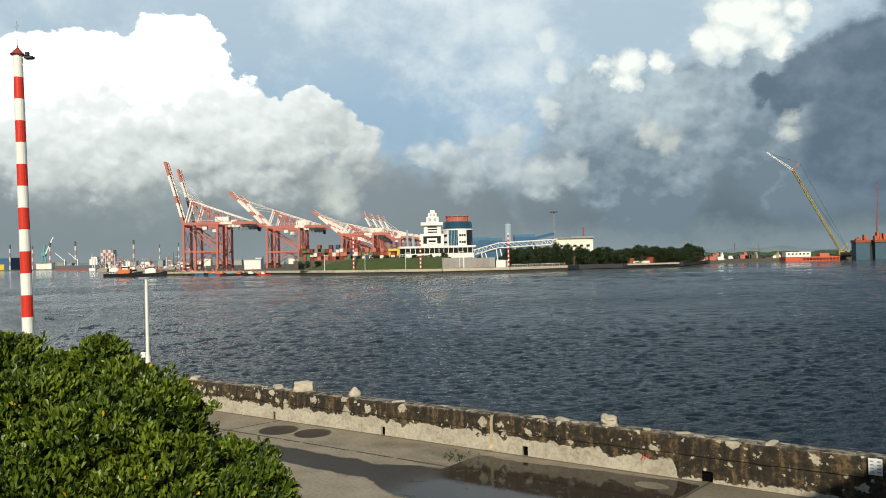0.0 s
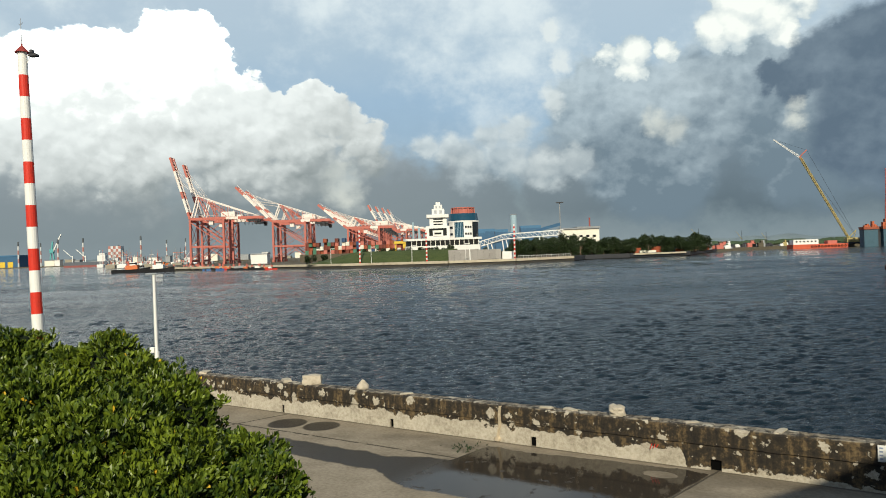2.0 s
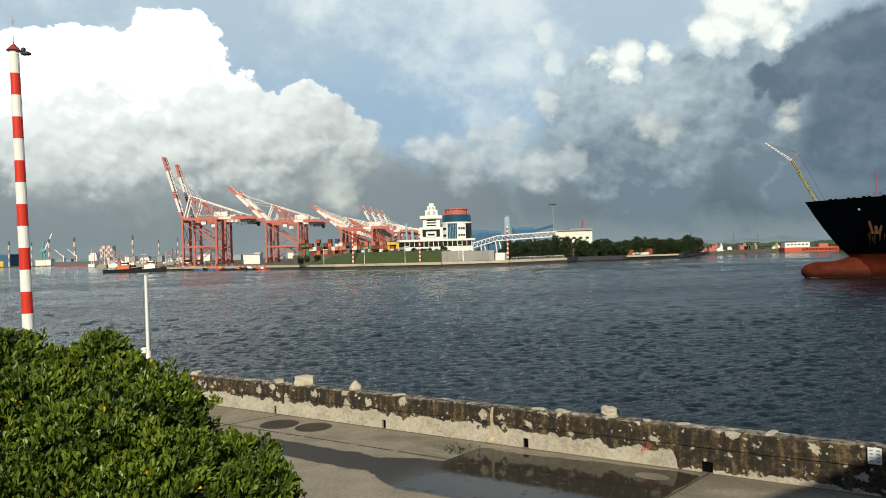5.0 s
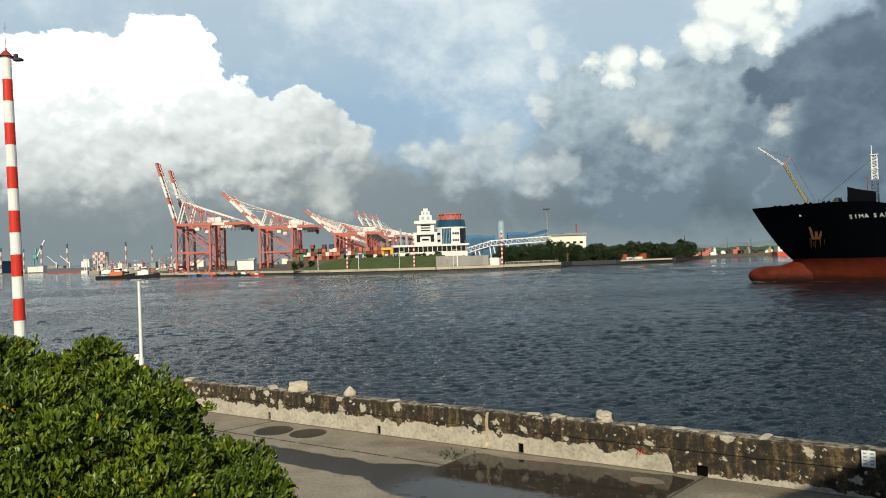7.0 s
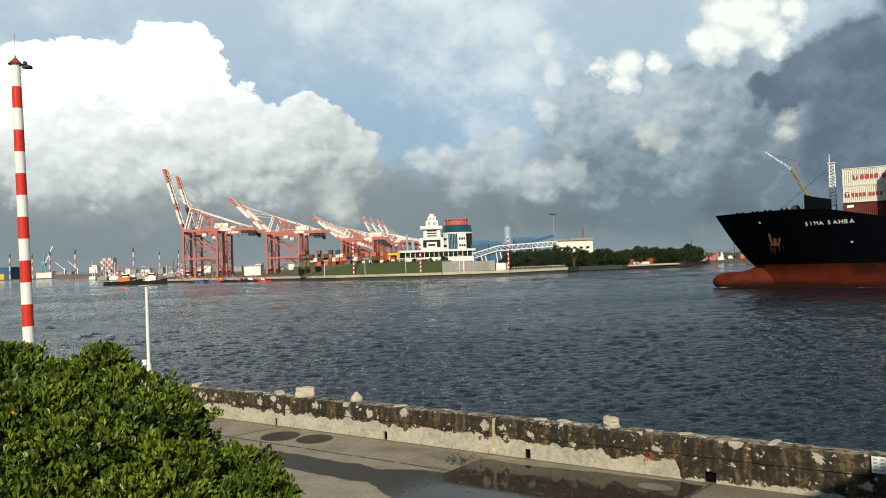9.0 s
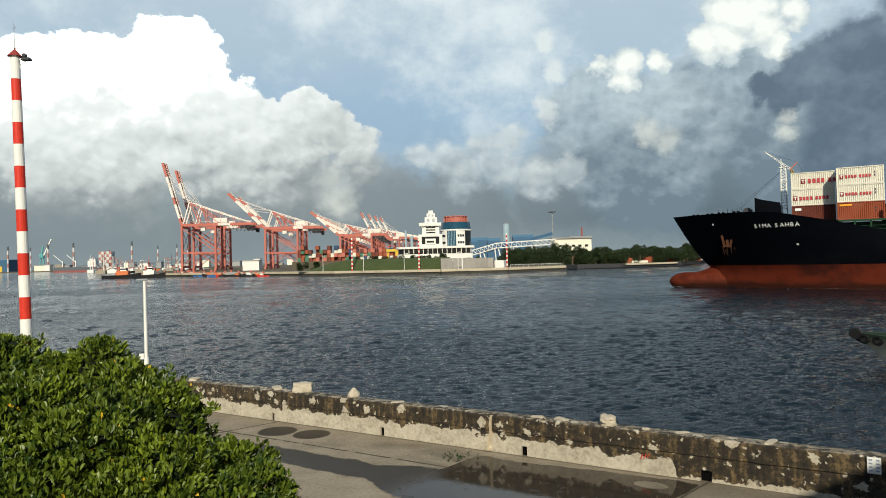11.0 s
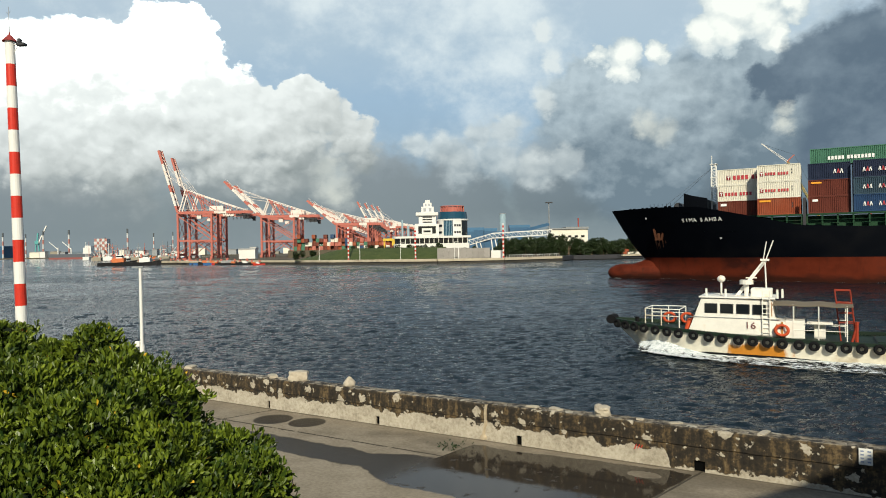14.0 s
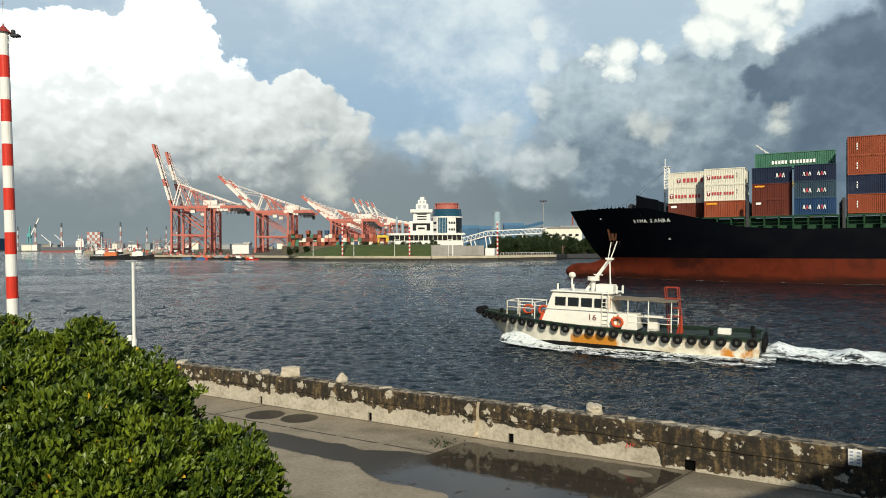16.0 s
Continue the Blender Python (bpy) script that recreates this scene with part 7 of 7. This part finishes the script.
def build_harbour():
    black = surface("tug_black", (0.02, 0.02, 0.022), 0.6)
    orange = surface("tug_orange", (0.55, 0.16, 0.06), 0.6, vary=0.3)
    g = "moored craft along the far quay"
    work_boat(-176, 384, 6, 20, black, orange, "black-hulled harbour tug with orange deckhouse", g)
    work_boat(-158, 376, 2, 18, black, WHITE, "black-hulled harbour tug with white deckhouse", g)
    rng = random.Random(3)
    cols = [WHITE, orange, surface("boat_blue", (0.05, 0.14, 0.35), 0.5), WHITE, RED, black]
    for i in range(30):
        x = -205 + i * 4.1
        y = 432 + rng.uniform(0, 25) - max(0, x + 160) * 0.62
        if x > -150:
            y = 352 - (x + 95) * 0.95 - 8
        work_boat(x, y, rng.choice((0, 180, 12, -14)), rng.uniform(5.5, 9), rng.choice((black, black, black, black, cols[2], RED)), rng.choice((WHITE, WHITE, orange, GREY, black)), "small moored workboat at the far quay", g, rng.uniform(0.55, 0.8))
    for i in range(26):
        d = rng.uniform(700, 1100)
        u = rng.uniform(-0.49, -0.36)
        work_boat(u * d, d, rng.choice((0, 180, 30)), rng.uniform(15, 27), rng.choice((black, black, GREY, cols[2], WHITE, orange)), rng.choice((WHITE, orange, WHITE, GREY)), "distant moored harbour craft with white upperworks", "distant harbour craft", rng.uniform(0.9, 1.6))
    # masts, derricks and white upperworks crowding the basin
    for i in range(44):
        d = rng.uniform(620, 1150)
        u = rng.uniform(-0.52, -0.335)
        h = rng.uniform(8, 25) * d / 900
        t = thing("harbour_mast", "thin signal mast with cross arms above moored craft", "mast", "masts in the basin", m=pose(u * d, d, 0.0))
        bm = B(); rod(bm, (0, 0, -0.6), (0, 0, h), 0.42, 0.22, 5); part("pole", bm, rng.choice((WHITE, GREY, CRANE_RED, DARK)), t)
        bm = B(); rod(bm, (-h * 0.12, 0, h * 0.72), (h * 0.12, 0, h * 0.72), 0.2, n=4)
        if i % 3 == 0:
            rod(bm, (0, 0, h * 0.35), (rng.choice((-1, 1)) * h * 0.4, 0, h * 0.85), 0.25, n=4)
        part("cross_arm", bm, rng.choice((WHITE, GREY, orange)), t)
        bm = B(); box(bm, (rng.uniform(-3, 3), 0, 2.2), (rng.uniform(5, 11), 4, rng.uniform(3, 5))); bevel(bm, 0.2); part("deckhouse", bm, rng.choice((WHITE, WHITE, GREY, orange, CONCRETE)), t)
    # distant ship
    t = thing("cargo_ship", "distant dark cargo ship with white bridge and deck cranes", "ship", m=pose(-640, 1230, 0))
    bm = B(); prism(bm, [(-40, -8), (36, -8), (46, 0), (36, 8), (-40, 8)], -1, 9); part("hull", bm, surface("far_hull", (0.10, 0.11, 0.13), 0.7), t)
    bm = B(); prism(bm, [(-40.2, -8.2), (36, -8.2), (46.2, 0), (36, 8.2), (-40.2, 8.2)], -1, 3); part("boot_top", bm, surface("far_boot", (0.25, 0.08, 0.07), 0.7), t)
    bm = B(); box(bm, (26, 0, 14), (14, 13, 11)); box(bm, (27, 0, 21), (10, 12, 4)); part("bridge", bm, WHITE, t)
    for x in (-28, -5):
        bm = B(); beam(bm, (x, 0, 9), (x, 0, 20), 1.5, 1.5); beam(bm, (x, 0, 17), (x - 16, 0, 31), 0.9, 0.9); part("deck_crane", bm, WHITE, t)
    # banded chimneys
    # paler copies of white, red and dark, distance haze put into the colour
    far_white = surface("hazed_white", (0.52, 0.53, 0.53), 0.8, vary=0.1, grain=0.2, bump=0)
    far_red = surface("hazed_red", (0.36, 0.17, 0.15), 0.8, vary=0.1, grain=0.2, bump=0)
    far_dark = surface("hazed_dark", (0.09, 0.10, 0.11), 0.8, bump=0)
    for x, y, z, r in ((-746, 1200, 44, 2.4), (-707, 1200, 41, 2.0), (-677, 1200, 46, 2.6), (-633, 1200, 47, 2.6), (-537, 1210, 48, 2.6), (-500, 1230, 40, 1.8), (-470, 1240, 42, 1.6), (-455, 1250, 38, 1.4), (-590, 1240, 34, 1.4)):
        t = thing("banded_chimney", "distant red and white banded chimney", "chimney", "banded chimneys", m=pose(x * 1.45, y * 1.45, 2))
        for i in range(6):
            bm = B(); rod(bm, (0, 0, z * 1.45 * i / 6), (0, 0, z * 1.45 * (i + 1) / 6), r * 0.85, r * 0.8, 10); part("band", bm, (far_white, far_red)[i % 2] if i < 5 else far_dark, t)
    # chequered tank tower
    t = thing("chequered_tower", "distant red and white chequered tower block", "tower", m=pose(-838, 1747, 2))
    bm = B(); box(bm, (0, 0, 8), (16, 16, 20)); part("base", bm, far_white, t)
    for i in range(5):
        for j in range(4):
            bm = B(); box(bm, (-12.8 + i * 6.4, -9.2, 20 + j * 7.2), (6.3, 0.5, 7.1)); part("panel", bm, far_red if (i + j) % 2 else far_white, t)
    bm = B(); box(bm, (0, 0, 31), (31.5, 18, 28)); part("body", bm, far_white, t)
    # blue warehouse and teal quay crane
    t = thing("blue_warehouse", "distant blue warehouse with yellow doors", "building", m=pose(-1120, 1755, 2.2))
    bm = B(); prism(bm, [(-70, 0), (30, 0), (30, 40), (-70, 40)], 0, 28); part("wall", bm, surface("blue_cladding", (0.045, 0.11, 0.20), 0.6), t)
    for x in (-12, 8):
        bm = B(); box(bm, (x, -0.5, 7), (13, 1, 14)); part("door", bm, surface("machine_yellow", (0.62, 0.42, 0.05), 0.6), t)
    bm = B(); prism(bm, [(-72, -1), (32, -1), (32, 40), (-72, 40)], 28, 31); part("roof", bm, surface("blue_roof", (0.06, 0.15, 0.26), 0.5), t)
    t = thing("teal_quay_crane", "distant teal harbour crane with white jib", "crane", m=pose(-1005, 1755, 2.2))
    teal = surface("crane_teal", (0.10, 0.33, 0.33), 0.6)
    bm = B()
    for x in (-7, 7):
        beam(bm, (x, 0, 0), (x * 0.4, 0, 34), 2.4, 2.4)
    box(bm, (0, 0, 38), (9, 8, 9)); beam(bm, (0, 0, 42), (2, 0, 62), 3, 3); beam(bm, (-5, 0, 14), (5, 0, 14), 2, 2); part("tower", bm, teal, t)
    bm = B(); beam(bm, (3, 0, 36), (24, 0, 80), 2.6, 2.6); part("jib", bm, WHITE, t)
    # low sheds along the distant shore
    for i in range(26):
        x = -1000 + i * 30 + rng.uniform(-8, 8)
        t = thing("distant_shed", "distant low industrial shed on the shore", "building", "distant sheds", m=pose(x, 1690 + rng.uniform(10, 60), 2.2))
        w, h = rng.uniform(10, 26), rng.uniform(5, 17)
        bm = B(); prism(bm, [(-w / 2, 0), (w / 2, 0), (w / 2, 15), (-w / 2, 15)], 0, h); part("wall", bm, rng.choice((WHITE_WALL, CONCRETE, surface("cream_wall", (0.72, 0.68, 0.58), 0.8), WHITE_WALL, GREY)), t)
        bm = B(); prism(bm, [(-w / 2 - 1, -1), (w / 2 + 1, -1), (w / 2 + 1, 16), (-w / 2 - 1, 16)], h, h + 1.2); part("roof", bm, GREY, t)


def build_right_bank():
    yel = surface("crane_yellow", (0.36, 0.29, 0.12), 0.6, vary=0.2, grain=0.8)
    # barge with white deckhouse
    t = thing("barge", "red work barge with white deckhouse and tyre fenders", "barge", m=pose(238, 446, 0))
    bm = B(); prism(bm, [(-20, -4), (14, -4), (17, 0), (14, 4), (-20, 4)], -0.8, 2.6); part("hull", bm, surface("barge_red", (0.52, 0.10, 0.05), 0.6, vary=0.25, grain=0.6), t)
    bm = B(); box(bm, (-11, 0, 4.2), (16, 5, 3.2)); bevel(bm, 0.1); part("deckhouse", bm, WHITE, t)
    for i in range(6):
        bm = B(); box(bm, (-17 + i * 2.4, -2.55, 4.5), (1.1, 0.1, 0.9)); part("window", bm, PANE, t)
    bm = B(); box(bm, (6, 0, 3.6), (6, 4, 2.2)); part("winch_house", bm, CRANE_RED, t)
    for i in range(11):
        bm = B(); torus(bm, (-8 + i * 2.1, -4.2, 1.2), 0.55, 0.25, "Y", 10, 6); part("tyre", bm, RUBBER, t)
    # crawler crane with long lattice boom
    t = thing("lattice_boom_crane", "yellow crawler crane with very long lattice boom", "crane", m=pose(257.5, 455, BANK_Z))
    bm = B(); box(bm, (5.5, 0, 2.6), (9, 4, 3)); bevel(bm, 0.15); part("cab", bm, yel, t)
    for y in (-2.4, 2.4):
        bm = B(); box(bm, (4.5, y, 0.6), (9, 1.2, 1.2)); bevel(bm, 0.25); part("crawler_track", bm, DARK, t)
    foot, knee, tip = Vector((3.6, 0, 3)), Vector((-26.5, 0, 57.6)), Vector((-43.5, 0, 69.6))
    d = (knee - foot).normalized(); s = Vector((d.z, 0, -d.x))
    n = 26
    for o in (-0.85, 0.85):
        for y in (-0.85, 0.85):
            bm = B(); rod(bm, foot + s * o * 0.5 + Vector((0, y * 0.6, 0)), knee + s * o * 0.6 + Vector((0, y * 0.6, 0)), 0.22, n=5); part("boom_chord", bm, yel, t)
    bm = B()
    for i in range(n):
        a, b = foot.lerp(knee, i / n), foot.lerp(knee, (i + 1) / n)
        for y in (-0.55, 0.55):
            sg = 1 if i % 2 else -1
            rod(bm, a + s * 0.5 * sg + Vector((0, y, 0)), b - s * 0.5 * sg + Vector((0, y, 0)), 0.12, n=4)
    part("boom_lacing", bm, yel, t)
    bm = B()
    e = (tip - knee).normalized(); q = Vector((e.z, 0, -e.x))
    for o in (-0.6, 0.6):
        rod(bm, knee + q * o, tip + q * o * 0.3, 0.2, n=5)
    for i in range(9):
        a, b = knee.lerp(tip, i / 9), knee.lerp(tip, (i + 1) / 9)
        rod(bm, a + q * 0.5, b - q * 0.4, 0.1, n=4)
    part("fly_jib", bm, WHITE, t, "pale lattice fly jib")
    bm = B(); rod(bm, knee - Vector((0.5, 0, 0)), knee + Vector((4.4, 0, 4.6)), 0.35, n=5); rod(bm, knee, knee + Vector((1.5, 0, -2)), 0.4, n=5); part("jib_strut", bm, CRANE_RED, t)
    bm = B()
    rod(bm, knee + Vector((4.4, 0, 4.6)), (8, 0, 5), 0.10, n=4); rod(bm, knee, (7, 0, 6), 0.10, n=4); rod(bm, knee + Vector((4.4, 0, 4.6)), tip, 0.08, n=4)
    part("boom_stay", bm, CABLE, t)
    bm = B(); beam(bm, (3, 0, 4), (8, 0, 9), 0.4, 0.4); beam(bm, (8, 0, 9), (6, 0, 3), 0.3, 0.3); part("mast_frame", bm, yel, t)
    # floating dock
    t = thing("floating_dock", "blue steel floating dock with red top deck", "dock", m=pose(259.5, 436, 0))
    blue = surface("dock_blue", (0.055, 0.105, 0.14), 0.6, vary=0.25, grain=0.5, dirt=(0.06, 0.07, 0.07))
    for x0, x1 in ((0.0, 8.6), (12.0, 46)):
        bm = B(); prism(bm, [(x0, 0), (x1, 0), (x1, 5), (x0, 5)], -0.5, 10.8); part("side_tank", bm, blue, t)
        bm = B(); prism(bm, [(x0 - 0.5, -0.5), (x1 + 0.5, -0.5), (x1 + 0.5, 5), (x0 - 0.5, 5)], 10.8, 12.4); part("top_deck", bm, surface("dock_red", (0.26, 0.075, 0.04), 0.7, vary=0.3, grain=0.8), t)
    bm = B(); prism(bm, [(8.6, 3), (12.0, 3), (12.0, 5), (8.6, 5)], -0.5, 12.0); part("gap_plate", bm, DARK, t)
    for x, h in ((2, 13.4), (3.4, 14.2), (6.8, 15.8), (7.8, 14), (13.5, 15), (15, 17.2), (16.5, 15.4), (19, 16.5), (22, 15), (25, 16)):
        bm = B(); box(bm, (x, 2.5, 12.4 + (h - 12.4) / 2), (1.3, 2, h - 12.4)); box(bm, (x + 0.4, 2.5, 12.9), (2.2, 1.6, 1.0)); part("deck_machinery", bm, surface("dock_orange", (0.42, 0.11, 0.05), 0.7), t)
    for i in range(16):
        bm = B(); rod(bm, (i * 2.8, 0, 12.4), (i * 2.8, 0, 13.8), 0.1, n=4); part("rail_post", bm, DARK, t)
    bm = B(); beam(bm, (15.2, 3, 12), (16.0, 3, 30), 0.6, 0.6); beam(bm, (16.0, 3, 30), (16.4, 3, 49), 0.32, 0.32); beam(bm, (14.4, 3, 16), (17, 3, 16), 1.6, 1.6); part("deck_crane", bm, surface("dull_red", (0.30, 0.07, 0.06), 0.7), t)
    # low jetty, heaps, plant and small craft between the wood and the barge
    rng = random.Random(17)
    for i in range(62):
        x = 126 + i * 1.9
        y = 372 + (x - 128) * 1.02 + rng.uniform(2, 14) if x < 168 else 462 + rng.uniform(4, 44)
        w, h = rng.uniform(1.6, 6), rng.uniform(1.0, 4.4)
        t = thing("yard_plant", rng.choice(("dark stockpile and plant on the far yard", "parked yard vehicle on the far bank")), "machinery", "plant on the far yard", m=pose(x, y, BANK_Z))
        bm = B(); box(bm, (0, 0, h * 0.35), (w, 2.4, h * 0.7)); box(bm, (w * 0.2, 0, h * 0.8), (w * 0.4, 2.0, h * 0.5)); bevel(bm, 0.12)
        part("body", bm, rng.choice((DARK, DARK, DARK, RUBBER, GREY, WHITE, yel, CRANE_RED, EARTH, surface("plant_green", (0.05, 0.12, 0.07), 0.6))), t)
    for x, y, mt, w, h in ((92, 346, "orange", 6, 2.6), (104, 350, "orange", 5, 3.0), (112, 352, "blue", 5, 4.2), (140, 388, "orange", 9, 2.2), (98, 344, "white", 8, 1.2), (116, 351, "orange", 4, 1.6)):
        t = thing("yard_container", "coloured steel box on the far jetty", "container", "boxes on the jetty", m=pose(x, y, BANK_Z))
        bm = B(); box(bm, (0, 0, h / 2), (w, 2.5, h)); bevel(bm, 0.05); part("box", bm, PAINT[mt], t)
    for x, y, h in ((158, 440, 13), (196, 466, 11), (176, 470, 8), (214, 470, 10)):
        t = thing("derrick", "thin dark derrick pole on the far yard", "derrick", "derricks on the far yard", m=pose(x, y, BANK_Z))
        bm = B(); rod(bm, (0, 0, 0), (0, 0, h), 0.2, 0.12, 6); part("pole", bm, DARK, t)
        bm = B(); rod(bm, (0, 0, h * 0.5), (-h * 0.35, 0, h), 0.12, n=4); part("jib", bm, yel, t)
    far_low = random.Random(6)
    bm = B()
    for i in range(70):
        x = 150 + i * 9
        z = 2.6 + 1.6 * far_low.random()
        bmesh.ops.create_icosphere(bm, subdivisions=2, radius=1.0, matrix=Matrix.Translation((x, 640 + far_low.uniform(0, 40), BANK_Z + z * 0.3)) @ Matrix.Diagonal((15, 8, z, 1)))
    for v in bm.verts:
        v.co += Vector((0, 0, 1.6 * noise.noise(v.co * 0.35)))
    tagged(part("distant_wood", bm, surface("wood_green", (0.05, 0.075, 0.04), 0.95, vary=0.4, grain=0.4, bump=0.9, depth=0.6)), "low distant line of dark scrub", "trees", kind="stuff")


def build_behind():
    """Plain buildings at the camera's back; the taller one shades the end of the wall."""
    bm = B(); prism(bm, [(18.5, -3), (7.64, -22), (45, -22), (45, -3)], 0, 8.0)
    ob = part("wall_behind", bm, CONCRETE); ob.matrix_world = QUAY
    tagged(ob, "plain concrete building beside the quay", "building", kind="structure")
    bm = B(); box(bm, (0, -2.2, 4.5), (8, 5.2, 0.2)); box(bm, (0, -2.2, 3.0), (7.6, 4.8, 2.8))
    tagged(part("floor", bm, CONCRETE), "concrete viewing terrace", "terrace", kind="structure")


def motions(ship, boat, wake, bow):
    times = [0.0, 0.3] + [i * 1.0 for i in range(1, 16)] + [15.7, 16.0]
    hd = (math.cos(radians(SHIP_RZ)), math.sin(radians(SHIP_RZ)))
    rows = []
    for t in times:
        k = -SHIP_V * (16.0 - t)
        rows.append((t, pose(SHIP_END[0] + hd[0] * k, SHIP_END[1] + hd[1] * k, 0, 0, 0, SHIP_RZ)))
    for ob in [ship, bow] + CARGO:
        walk(ob, rows)
    hd = (math.cos(radians(BOAT_RZ)), math.sin(radians(BOAT_RZ)))
    rows, rows_w = [], []
    for t in times:
        k = -BOAT_V * (16.0 - t)
        x, y = BOAT_END[0] + hd[0] * k, BOAT_END[1] + hd[1] * k
        rows.append((t, pose(x, y, 0.04 * math.sin(t * 2.1), 0.5 * math.sin(t * 1.7), -1.0 + 0.35 * math.sin(t * 1.9), BOAT_RZ)))
        rows_w.append((t, pose(x, y, 0, 0, 0, BOAT_RZ)))
    walk(boat, rows)
    for ob in wake:
        walk(ob, rows_w)


build_setting()
build_sea_wall()
build_behind()
build_bank()
SHIP = build_ship()
build_cargo()
BOAT = build_boat()
WAKE, BOW = build_foam()
build_mast()
build_lamp_post()
build_bush()
place_cranes()
build_port_office()
build_trees()
build_bank_things()
build_harbour()
build_right_bank()
build_stones()
motions(SHIP, BOAT, WAKE, BOW)
